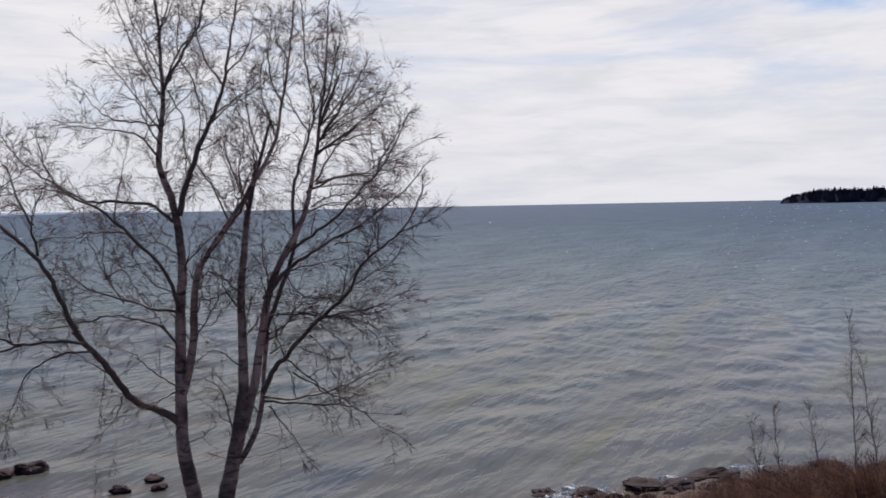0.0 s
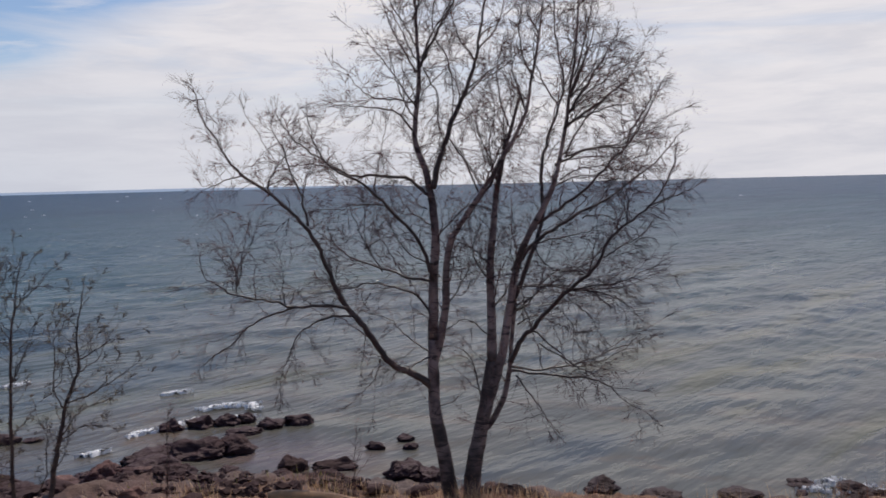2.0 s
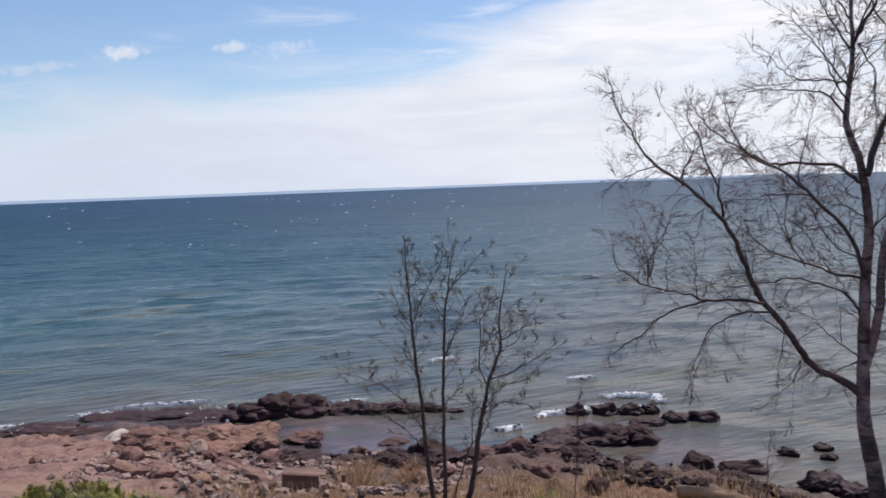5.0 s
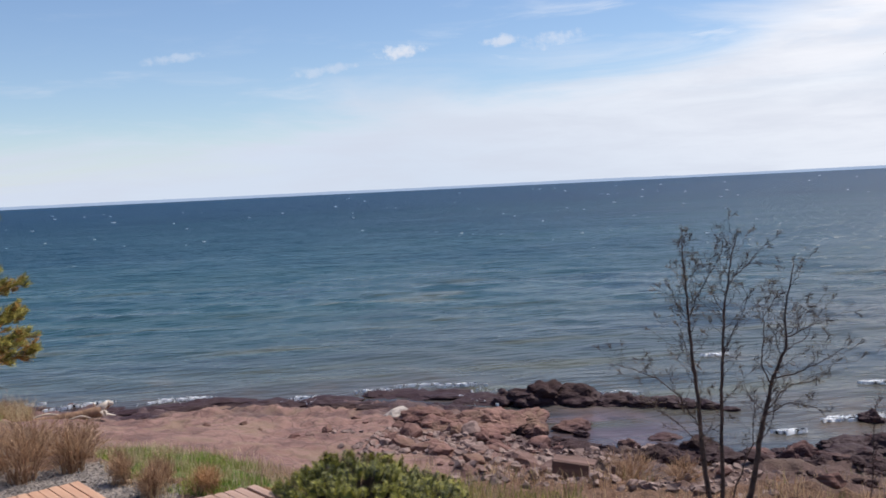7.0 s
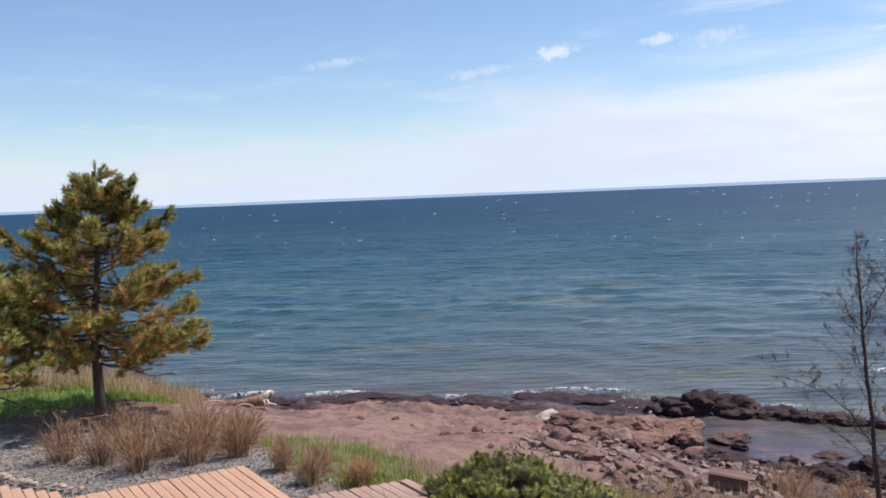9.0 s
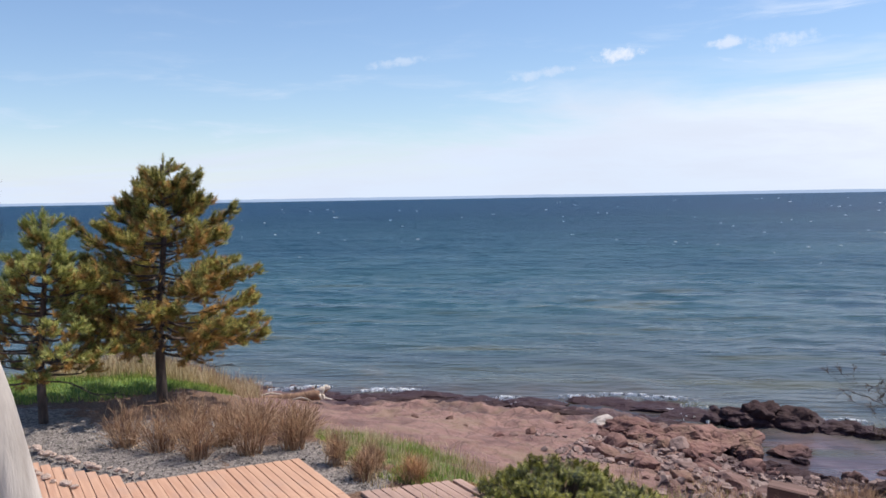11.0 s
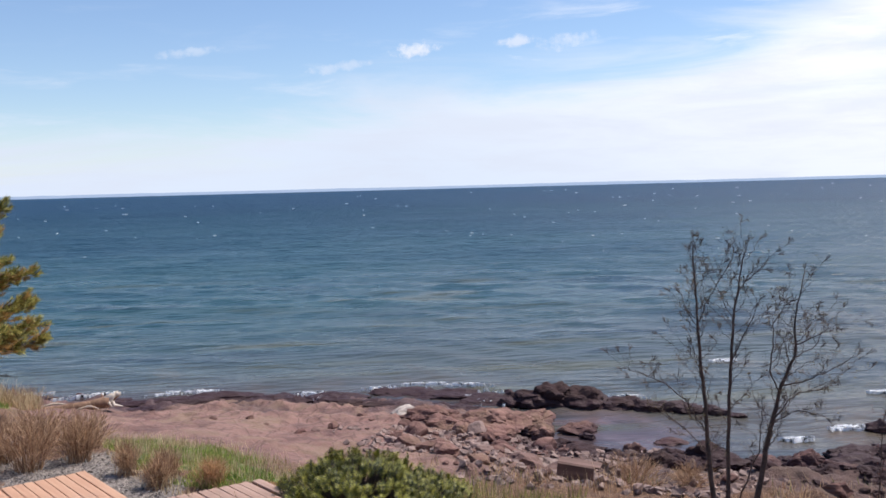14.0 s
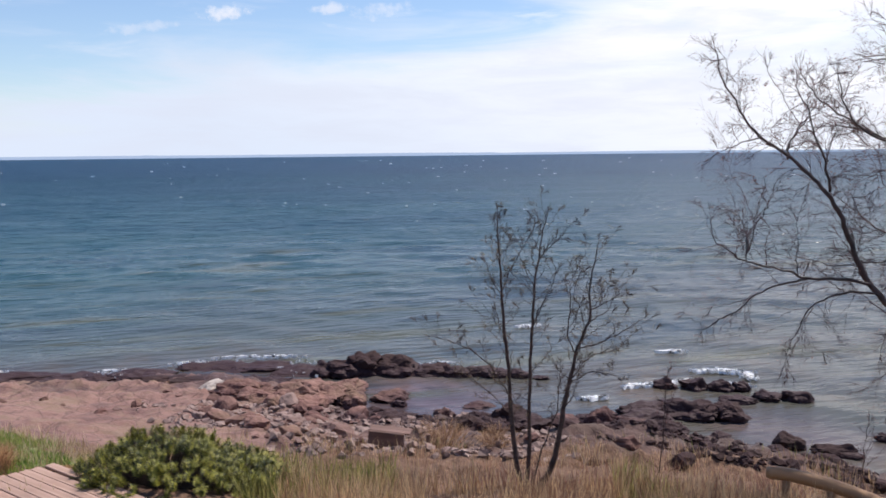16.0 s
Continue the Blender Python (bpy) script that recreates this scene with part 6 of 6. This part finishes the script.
# surf: broken foam where waves meet the rocks, whitecaps and modelled sun glints further out
def foam_patch(g, p, along, wide, deep, rng, z=0.03):
    """A torn raised lip of foam."""
    n = 9
    side = Vector((-along.y, along.x, 0))
    b = len(g.v)
    for i in range(n):
        t = i / (n - 1) * 2 - 1
        w = min(deep, wide * 0.3) * (1 - t * t) ** 0.5 * rng.uniform(0.5, 1.2) + 0.004
        c = p + along * wide * t + side * rng.uniform(-0.35, 0.35) * deep
        g.v += [c - side * w + Vector((0, 0, -0.05)), c - side * w * 0.3 + Vector((0, 0, z * rng.uniform(0.6, 1.5))), c + side * w * 0.4 + Vector((0, 0, z * rng.uniform(0.4, 1.2))), c + side * w + Vector((0, 0, -0.05))]
    for i in range(n - 1):
        q = b + 4 * i
        g.f += [(q + s, q + 1 + s, q + 5 + s, q + 4 + s) for s in range(3)]


rng = random.Random(5)
surf = Geo()
for a, r, wide, deep in ((75.2, 24.2, 0.75, 0.10), (73.8, 24.0, 0.4, 0.1), (67.3, 22.9, 0.4, 0.16), (66.7, 22.4, 0.25, 0.14), (59.8, 23.5, 0.8, 0.07), (57.6, 23.3, 0.7, 0.08), (62.6, 23.1, 0.4, 0.12), (56.2, 22.3, 0.35, 0.3), (55.6, 21.6, 0.45, 0.35),
                          (47.2, 22.0, 0.5, 0.08), 
                          (80.5, 24.9, 0.8, 0.08), (84.0, 25.8, 0.7, 0.08), (-8.5, 16.2, 0.5, 0.19), (-9.6, 16.1, 0.4, 0.19), (-7.9, 16.25, 0.3, 0.15), (-7.0, 15.8, 0.3, 0.12), (-14, 17.1, 0.4, 0.08), (-19, 18.2, 0.4, 0.08)):
    p = spot(a, r, LAKE + 0.07)
    along = spot(a + 90, 1)
    for _ in range(60 if deep < 0.2 else 26):
        u = rng.gauss(0, 0.5)
        q = p + along * u * wide + spot(a, rng.gauss(0, 0.7) * deep - 0.12 * u * u)
        foam_patch(surf, q, spot(a + 90 + rng.gauss(0, 14), 1), wide * 0.02 + 0.2 * wide * rng.random() ** 2.5, deep * rng.uniform(0.06, 0.3), rng, 0.016)


def surf_line(g, pts, wide, rng):
    """A torn line of foam along a breaking wave."""
    path = smooth_path([Vector((x, y, LAKE + 0.06)) for x, y in pts], 10)
    for i in range(len(path) - 1):
        d = (path[i + 1] - path[i]).normalized()
        side = Vector((-d.y, d.x, 0))
        for _ in range(4):
            q = path[i].lerp(path[i + 1], rng.random()) + side * rng.gauss(0, 0.55) * wide
            turn = Matrix.Rotation(rng.gauss(0, 0.3), 3, "Z")
            foam_patch(g, q, turn @ d, rng.uniform(0.06, 0.28), rng.uniform(0.01, 0.05), rng, 0.012)


SURF = ((((-11.5, 16.4), (-11.15, 17.0), (-10.85, 17.75)), 0.13), (((-11.15, 18.72), (-10.75, 19.12), (-10.25, 19.3), (-9.95, 18.95)), 0.13),
        (((-10.0, 18.2), (-9.7, 18.3)), 0.1), (((-17.8, 19.95), (-17.65, 20.35)), 0.09),
        (((-11.55, 14.95), (-11.35, 15.3)), 0.08), (((-12.9, 19.9), (-12.6, 20.25)), 0.1))
for pts, wide in SURF:
    surf_line(surf, pts, wide, rng)
tagged(new("surf_foam", surf.mesh("surf_foam", MAT["foam"])), "white surf breaking against the dark rocks", "surf", kind="stuff")
caps_glints = Geo()
for _ in range(150):
    a = rng.uniform(24, 112) if rng.random() < 0.93 else rng.uniform(-40, 24)
    r = math.exp(rng.uniform(math.log(70), math.log(900)))
    w = r * rng.uniform(0.0006, 0.0018) * (1.5 if rng.random() < 0.12 else 1)
    p = spot(a, r, LAKE + 0.05)
    along = spot(a + 90 + rng.uniform(-20, 20), 1)
    foam_patch(caps_glints, p, along, w, 0.0022 * r, rng, 0.01 + r * rng.uniform(0.0001, 0.0004))
for _ in range(170):      # white flecks standing in for sun glitter off the wooded point
    a, r = -29 + 12 * rng.random() ** 1.4, math.exp(rng.uniform(math.log(55), math.log(700)))
    foam_patch(caps_glints, spot(a, r, LAKE + 0.05), spot(a + 90 + rng.uniform(-20, 20), 1), r * rng.uniform(0.0004, 0.0013), 0.0016 * r, rng, 0.01 + r * 0.0002)
tagged(new("whitecaps", caps_glints.mesh("whitecaps", MAT["cap"])), "small whitecaps over the open lake and white sun-glint flecks", "whitecaps", kind="stuff")

# ---- boardwalk ----
U, V = Vector((0.986, 0.165, 0)), Vector((0.12, -0.993, 0))      # along the boards, across them
PITCH, THICK = 0.12, 0.04
CORNER = Vector((-11.76, 1.93, 0.02))


def board_mesh(length, mat="board", wide=PITCH - 0.008):
    bm = bmesh.new()
    bmesh.ops.create_cube(bm, size=1.0)
    for v in bm.verts:
        v.co = Vector((v.co.x * length, v.co.y * wide, v.co.z * THICK))
    bmesh.ops.bevel(bm, geom=list(bm.edges), offset=0.006, segments=1, affect="EDGES")
    return bm_mesh("board", bm, mat)


def board(parent, start, length, k, mat="board"):
    m = shared.setdefault((round(length, 1), mat), None) or board_mesh(round(length, 1), mat)
    shared[(round(length, 1), mat)] = m
    ob = new("board", m)
    ob.parent = parent
    c = start + U * length / 2
    j = random.Random(k)
    ob.matrix_world = Matrix.Translation(c + Vector((0, 0, j.uniform(-0.003, 0.003)))) @ Matrix.Rotation(math.atan2(U.y, U.x) + j.uniform(-0.004, 0.004), 4, "Z")


shared = {}
walkway = thing("boardwalk", (0, 0, 0), "reddish cedar boardwalk of parallel planks across the gravel", "boardwalk", kind="structure")
for i in range(41):
    s = CORNER + V * (PITCH * (i + 0.5))
    back = 0.0 if i < 18 else min(0.35 + 0.16 * (i - 18), 2.2)
    start, total = s - U * back, 4.6 + back
    cut = 1.6 + 0.8 * ((i * 7) % 3) + back
    board(walkway, start, cut, i)
    board(walkway, start + U * (cut + 0.008), total - cut, 90 + i)
low = Vector((-10.16, 2.36, 0.022))
for i in range(10):
    s = low - V * (PITCH * (i + 0.5) + (0.03 if i == 9 else 0)) + U * 0.015 * i
    board(walkway, s, 3.0, 200 + i, "oldboard")
# beam under the open edge
beam = Geo()
for o, e in ((CORNER - Vector((0, 0, 0.09)) - V * 0.01, CORNER + U * 4.4 - Vector((0, 0, 0.09)) - V * 0.01), (CORNER - Vector((0, 0, 0.09)), CORNER + V * 2.1 - Vector((0, 0, 0.09)))):
    beam.tube([o, o.lerp(e, 0.5), e], [0.05] * 3, 4)
part("edge_beam", beam, "oldplank", walkway)

# edging stones of the gravel bed
rng = random.Random(31)
MAT["edging"] = grainy("tan_stone", (0.28, 0.19, 0.145), (0.60, 0.46, 0.38), 7, 0.85, 0.6, 0.02)
edging = [rock_mesh("edging_stone", (1, 1, 0.75), 400 + i, 2, 9, 0.14, "edging") for i in range(6)]
for i in range(26):
    t = i / 25
    if t < 0.7:
        p = Vector((-13.55, -1.6, 0)).lerp(Vector((-11.62, -0.12, 0)), t / 0.7) + Vector((-0.10, 0.12, 0)) + Vector((0.08, -0.08, 0)) * math.sin(t / 0.7 * 3.1)
    else:
        p = Vector((-12.45, -1.35, 0)).lerp(Vector((-11.5, -0.78, 0)), (t - 0.7) / 0.3)
    s = rng.uniform(0.035, 0.065)
    ob = new("edging_stone", rng.choice(edging))
    ob.matrix_world = Matrix.Translation((p.x + rng.uniform(-0.04, 0.04), p.y + rng.uniform(-0.04, 0.04), 0.045 + s * 0.3)) @ Euler((0, 0, rng.uniform(0, 6.28))).to_matrix().to_4x4() @ Matrix.Diagonal((s, s * 0.8, s * 0.8, 1))
    tagged(ob, "rough pale edging stone along the boardwalk", "stone", "edging stones")

# gravel chips
chips = Geo()
for _ in range(5200):
    p = Vector((rng.uniform(-15.4, -10.2), rng.uniform(-2.8, 3.1), 0))
    if bump_fn(p.x, p.y, -13.2, -0.4, 1.9, 1.9) < 0.5 and bump_fn(p.x, p.y, -11.9, 1.9, 0.8, 0.9) < 0.5 and bump_fn(p.x, p.y, -10.9, 2.4, 0.7, 0.5) < 0.5:
        continue
    p.z = ground_z(p) + 0.004
    s = rng.uniform(0.012, 0.026)
    b = len(chips.v)
    for c in ((1, 0, 0), (-0.4, 0.9, 0), (-0.6, -0.8, 0), (0.1, 0.1, 0.9)):
        v = Vector(c) * s * rng.uniform(0.7, 1.3)
        t = rng.random() * 6
        chips.v.append(p + Vector((v.x * math.cos(t) - v.y * math.sin(t), v.x * math.sin(t) + v.y * math.cos(t), v.z)))
    chips.f += [(b, b + 1, b + 3), (b + 1, b + 2, b + 3), (b + 2, b, b + 3)]
MAT["gravel"] = grainy("gravel_chip", (0.10, 0.088, 0.082), (0.34, 0.30, 0.275), 20, 0.9, 0, island=1.2)
tagged(new("gravel", chips.mesh("gravel", MAT["gravel"])), "loose grey gravel chips round the dormant shrubs", "gravel", kind="stuff")


# ---- dormant shrubs in the gravel ----
def dormant_shrub(at, tall, wide, seed, label, mat="dryshrub", count=120):
    rng = random.Random(seed)
    ob = thing("dormant_shrub", at, label, "shrub", "dormant shrubs in the gravel bed")
    stems, tips = Geo(), Geo()
    for _ in range(count):
        a, u = rng.uniform(0, 6.283), rng.random() ** 0.6
        root = Vector((math.cos(a), math.sin(a), 0)) * 0.16 * u
        top = Vector((math.cos(a) * wide * u, math.sin(a) * wide * u, tall * rng.uniform(0.4, 1.05) * (1 - 0.3 * u * u)))
        top += rand_dir(rng) * 0.07
        mid = root.lerp(top, 0.5) + Vector((-math.cos(a), -math.sin(a), 0)) * 0.05 * u + rand_dir(rng) * 0.05
        stems.tube([root, mid, top], [0.0038, 0.003, 0.0016], 3, False)
        for _ in range(9):
            s = mid.lerp(top, rng.uniform(0.0, 1.0))
            e = s + ((top - mid).normalized() + rand_dir(rng) * 0.7).normalized() * rng.uniform(0.08, 0.22)
            tips.blade(s, e, rand_dir(rng) * 0.0026)
    tagged(part("brushwood", stems, mat, ob), kind="stuff")
    tagged(part("tip_spray", tips, mat, ob), kind="stuff")


for i, (x, y, tall, wide) in enumerate(((-13.4, -0.23, 0.72, 0.36), (-12.95, 0.25, 0.68, 0.40), (-12.36, 0.68, 0.82, 0.38), (-12.9, 1.05, 0.8, 0.38), (-12.32, 1.36, 0.85, 0.42), (-13.4, 1.6, 0.85, 0.5), (-12.37, 1.95, 0.8, 0.38), (-13.6, 0.6, 0.78, 0.45), (-12.9, 2.15, 0.65, 0.36))):
    dormant_shrub(Vector((x, y, ground_z(Vector((x, y, 0))))), tall * 0.8, wide * 0.95, 500 + i, "dormant tan shrub of upright bare twigs in gravel")
for i, (x, y, tall, wide) in enumerate(((-11.39, 2.36, 0.40, 0.12), (-10.75, 2.55, 0.36, 0.17), (-10.42, 3.1, 0.32, 0.17), (-11.05, 2.75, 0.34, 0.15))):
    dormant_shrub(Vector((x, y, ground_z(Vector((x, y, 0))))), tall, wide, 540 + i, "small dry clump of wiry reddish stems beside turf", "rust" if i == 2 else "dryshrub", 90)
p = spot(46.9, 13.9)
dormant_shrub(Vector((p.x, p.y, ground_z(p))), 0.52, 0.5, 560, "bushy tan shrub growing among the beach stones", "dryshrub", 130)
p = spot(43.5, 14.2)
dormant_shrub(Vector((p.x, p.y, ground_z(p))), 0.32, 0.36, 561, "low dry shrub growing among the beach stones", "dryshrub", 80)
for i in range(9):
    p = spot(-27.5 + i * 1.25, 12.7 + 0.9 * math.sin(i * 2.1))
    p.z = ground_z(p)
    dormant_shrub(p, 0.5 - 0.035 * i, 0.5, 570 + i, "tangled reddish bramble on the overgrown bank", "bramble", 220)


MAT["palestraw"] = grainy("pale_straw", (0.36, 0.26, 0.13), (0.70, 0.57, 0.36), 1.2, 0.8, 0, island=1.0, world_space=True, thin=0.4)
MAT["bleached"] = grainy("bleached_wood", (0.36, 0.29, 0.23), (0.72, 0.65, 0.57), 12, 0.8, 0.3, 0.01)
MAT["weed"] = grainy("weed_green", (0.12, 0.13, 0.03), (0.46, 0.42, 0.14), 1.5, 0.7, 0, island=0.9, world_space=True, thin=0.4)


# ---- grasses ----
def meadow(name, label, mat, count, pick, tall, lean, wide, seed, kind_name):
    rng = random.Random(seed)
    g = Geo()
    made = 0
    while made < count:
        p = pick(rng)
        made += 1
        if p is None:
            continue
        p.z = ground_z(p) - 0.02
        h = tall * rng.uniform(0.4, 1.1) * (1.0 + 0.55 * noise.noise(p * 1.7))
        d = Vector((rng.gauss(0, lean), rng.gauss(0, lean), 1)).normalized()
        tip = p + d * h
        mid = p + d * h * 0.5 + Vector((0, 0, 0.03 * h))
        side = Vector((rng.uniform(-1, 1), rng.uniform(-1, 1), 0)).normalized() * wide
        g.blade(p, tip, side, mid)
    tagged(new(name, g.mesh(name, MAT[mat])), label, kind_name, kind="stuff")


def strip(lo_az, hi_az, r0, r1, clump=0.0):
    def pick(rng):
        a = rng.uniform(lo_az, hi_az)
        p = spot(a, rng.uniform(r0(a), r1(a)))
        return p if noise.noise(p * 1.1) > clump else None
    return pick


def oval(cx, cy, rx, ry, patch=0.0):
    """Points in an oval; patch above or below 0 keeps only the one or the other kind of patches in it."""
    def pick(rng):
        a, u = rng.uniform(0, 6.283), math.sqrt(rng.random())
        p = Vector((cx + rx * u * math.cos(a), cy + ry * u * math.sin(a), 0))
        if patch and noise.noise(p * 1.5) * patch < -0.06:
            return None
        return None if cx < -10 and (p.x + 9.75) ** 2 + (p.y - 3.75) ** 2 < 0.35 else p
    return pick


bank_end = lambda a: float(np.interp(a, [-30, -15, 10, 30, 47, 58, 66], [14.3, 13.2, 12.2, 12.1, 12.0, 12.2, 12.6]))
meadow("dry_grass", "tall dry straw-coloured grass along the bank", "straw", 19000, strip(-4, 57.5, lambda a: 8.0, lambda a: 10.5, -0.25), 0.42, 0.22, 0.0042, 601, "dry grass")
meadow("dry_grass", "thin dry grass at the edge of the bare rock", "straw", 6500, strip(-26, 66, lambda a: bank_end(a) - 0.6, lambda a: bank_end(a) + 1.3, 0.1), 0.3, 0.25, 0.0035, 602, "dry grass")
meadow("red_undergrowth", "reddish dry undergrowth on the bank", "redshrub", 6000, strip(0, 45, lambda a: 9.0, lambda a: 10.9, 0.05), 0.36, 0.25, 0.004, 603, "undergrowth")
meadow("red_undergrowth", "dark tangled undergrowth on the bank", "bramble", 5000, strip(-30, 2, lambda a: 9.0, lambda a: 10.9 if a > -8 else bank_end(a), 0.0), 0.34, 0.3, 0.004, 616, "undergrowth")
meadow("dry_grass", "dry straw grass fringing the lawn patch", "palestraw", 4600, oval(-12.2, 3.5, 2.9, 1.2, -1), 0.22, 0.25, 0.004, 604, "dry grass")
meadow("green_grass", "fresh green grass patch between rock and gravel", "grass", 15500, oval(-12.6, 3.35, 2.5, 0.95, 1), 0.12, 0.3, 0.0045, 605, "grass")
meadow("green_grass", "fresh green grass under the pines", "grass", 8000, oval(-18.3, -0.9, 1.7, 2.6), 0.15, 0.3, 0.0055, 606, "grass")
meadow("dry_grass", "pale dry grass behind the pines along the shore", "palestraw", 9000, oval(-20.9, 0.3, 2.2, 2.2), 0.5, 0.25, 0.006, 607, "dry grass")
meadow("red_undergrowth", "reddish dry brush at the lake's edge behind the pines", "redshrub", 4500, oval(-21.6, 0.5, 1.7, 2.0), 0.5, 0.25, 0.006, 608, "undergrowth")
meadow("green_grass", "yellow-green tufts between the beach stones", "bud", 700, strip(22, 58, lambda a: 12.5, lambda a: 15.0, 0.28), 0.3, 0.3, 0.005, 609, "grass")
meadow("green_grass", "fresh green grass beside the pines", "grass", 3500, oval(-19.3, -4.2, 2.2, 2.3), 0.25, 0.3, 0.0055, 610, "grass")


meadow("dry_grass", "low dry grass and weeds between the beach rocks", "dryshrub", 2600, strip(8, 55, lambda a: 10.8, lambda a: 14.8, 0.0), 0.2, 0.35, 0.004, 612, "dry grass")
meadow("red_undergrowth", "low rusty weeds between the beach rocks", "redshrub", 2600, strip(-20, 55, lambda a: 10.8, lambda a: 14.6, 0.05), 0.2, 0.4, 0.004, 613, "undergrowth")
meadow("needle_litter", "orange-brown fallen needles beside the dwarf pine", "rust", 4500, oval(-9.7, 3.78, 0.65, 0.3), 0.07, 1.5, 0.006, 611, "needle litter")

meadow("green_grass", "yellow-green weeds standing in the dry grass", "weed", 1100, strip(32, 36, lambda a: 8.6, lambda a: 11.2, -0.1), 0.36, 0.2, 0.004, 614, "grass")
meadow("green_grass", "yellow-green grass growing round the dwarf pine", "weed", 2600, strip(50, 60, lambda a: 9.2, lambda a: 12.0, -0.3), 0.36, 0.2, 0.004, 615, "grass")


# ---- wood ----
def log(name, at, pts, radii, label, category, mat, sides=10, turn=0.0):
    ob = thing(name, at, label, category, turn=turn)
    g = Geo()
    path = smooth_path([Vector(p) for p in pts], 4)
    rad = np.interp(np.linspace(0, 1, len(path)), np.linspace(0, 1, len(radii)), radii)
    rad = [float(r) * (1 + 0.12 * noise.noise(p * 4.0)) for r, p in zip(rad, path)]
    g.tube(path, rad, sides)
    part("trunk", g, mat, ob, "", True)
    return ob


d0 = Vector((-20.6, 3.65, 0))
d0.z = ground_z(d0)
drift = log("driftwood_log", d0, ((-0.28, -1.7, 0.12), (-0.18, -1.0, 0.13), (-0.05, -0.4, 0.15), (0.08, 0.2, 0.2)), (0.05, 0.085, 0.11, 0.13), "bleached driftwood trunk with root stump on the rock", "driftwood", "driftwood")
rng = random.Random(12)
for i in range(12):
    d = (Vector((0.1, 0.3, 0.25)) + rand_dir(rng) * 0.9).normalized()
    d.z *= 0.55
    s = Vector((0.08, 0.2, 0.2))
    roots = Geo()
    roots.tube([s, s + d * 0.15 + rand_dir(rng) * 0.06, s + d * rng.uniform(0.25, 0.38)], [0.05, 0.032, 0.012], 6)
    part("root", roots, "bleached" if i % 2 else "driftwood", drift, "splayed pale root", True)

knob = Geo()
knob.tube([Vector((0.02, 0.05, 0.22)), Vector((0.09, 0.24, 0.31)), Vector((0.10, 0.36, 0.36)), Vector((0.12, 0.44, 0.33))], [0.06, 0.085, 0.075, 0.03], 8)
part("root_stump", knob, "bleached", drift, "bone-white broken root stump", True)

# bleached branches lying along the log
for i, (x, y, tu, ln) in enumerate(((-21.1, 2.2, 70, 0.5), (-21.0, 1.7, 110, 0.4), (-21.2, 2.8, 85, 0.6), (-20.2, 3.35, 60, 0.45))):
    b = Vector((x, y, 0))
    b.z = ground_z(b)
    log("driftwood_branch", b, ((-ln / 2, 0, 0.05), (0, 0.05, 0.10), (ln / 2, 0, 0.06)), (0.02, 0.03, 0.012), "small bleached branch washed up beside the log", "driftwood", "bleached", 6, radians(tu))

# weathered plank crate on the beach
c0 = spot(49.9, 13.3)
c0.z = ground_z(c0) - 0.12
crate = thing("plank_bench", c0, "weathered low plank bench half sunk among stones", "bench", turn=radians(50.6 - 12))


def plank(name, parent, c, size, tilt=0.0):
    bm = bmesh.new()
    bmesh.ops.create_cube(bm, size=1.0)
    for v in bm.verts:
        v.co = Vector((v.co.x * size[0], v.co.y * size[1], v.co.z * size[2]))
    bmesh.ops.bevel(bm, geom=list(bm.edges), offset=0.008, segments=1, affect="EDGES")
    ob = new(name, bm_mesh(name, bm, "oldplank"))
    ob.parent = parent
    ob.matrix_local = Matrix.Translation(c) @ Matrix.Rotation(tilt, 4, "Y")
    return ob


plank("front_plank", crate, (-0.12, -0.2, 0.27), (0.54, 0.045, 0.23), 0.08)
plank("seat_plank", crate, (-0.08, -0.05, 0.375), (0.62, 0.26, 0.03), 0.08)
side = plank("side_plank", crate, (0.36, -0.06, 0.235), (0.46, 0.045, 0.21), 0.12)
side.matrix_local = side.matrix_local @ Matrix.Rotation(radians(20), 4, "Z")
for x, y in ((-0.34, -0.17), (0.10, -0.16), (0.46, 0.12), (-0.32, 0.06)):
    plank("leg", crate, (x, y, 0.12), (0.06, 0.05, 0.3))

# rustic log seat on the bank: a bowed back rail on posts
r0 = spot(23.6, 9.9)
r0.z = ground_z(r0)
seat = thing("log_bench", r0, "rustic peeled-log bench with a bowed back rail", "bench", turn=radians(23.6))
rail = Geo()
rail.tube(smooth_path([Vector(q) for q in ((-0.58, 0, 0.45), (-0.3, 0.02, 0.44), (0.1, 0.03, 0.37), (0.5, 0.02, 0.26), (0.8, 0, 0.15))], 4), [0.055] + [0.07] * 15 + [0.055], 10)
part("back_rail", rail, "lograil", seat, "bowed peeled log", True)
for x, h in ((-0.38, 0.43), (0.05, 0.37), (0.5, 0.25)):
    g = Geo()
    g.tube([Vector((x, 0.02, -0.15)), Vector((x, 0.02, h * 0.5)), Vector((x, 0.02, h))], [0.05, 0.047, 0.045], 8)
    part("post", g, "lograil", seat, "", True)

# leaning grey log beside the view
l0 = Vector((-3.06, 0.225, 0.0))
log("leaning_log", l0, ((0, 0.01, -0.05), (0.01, -0.19, 0.9), (-0.01, -0.37, 1.8), (0, -0.55, 2.67), (0, -0.66, 3.15)), (0.10, 0.097, 0.094, 0.09, 0.085), "grey weathered log leaning close beside the viewer", "log", "greywood", 14)
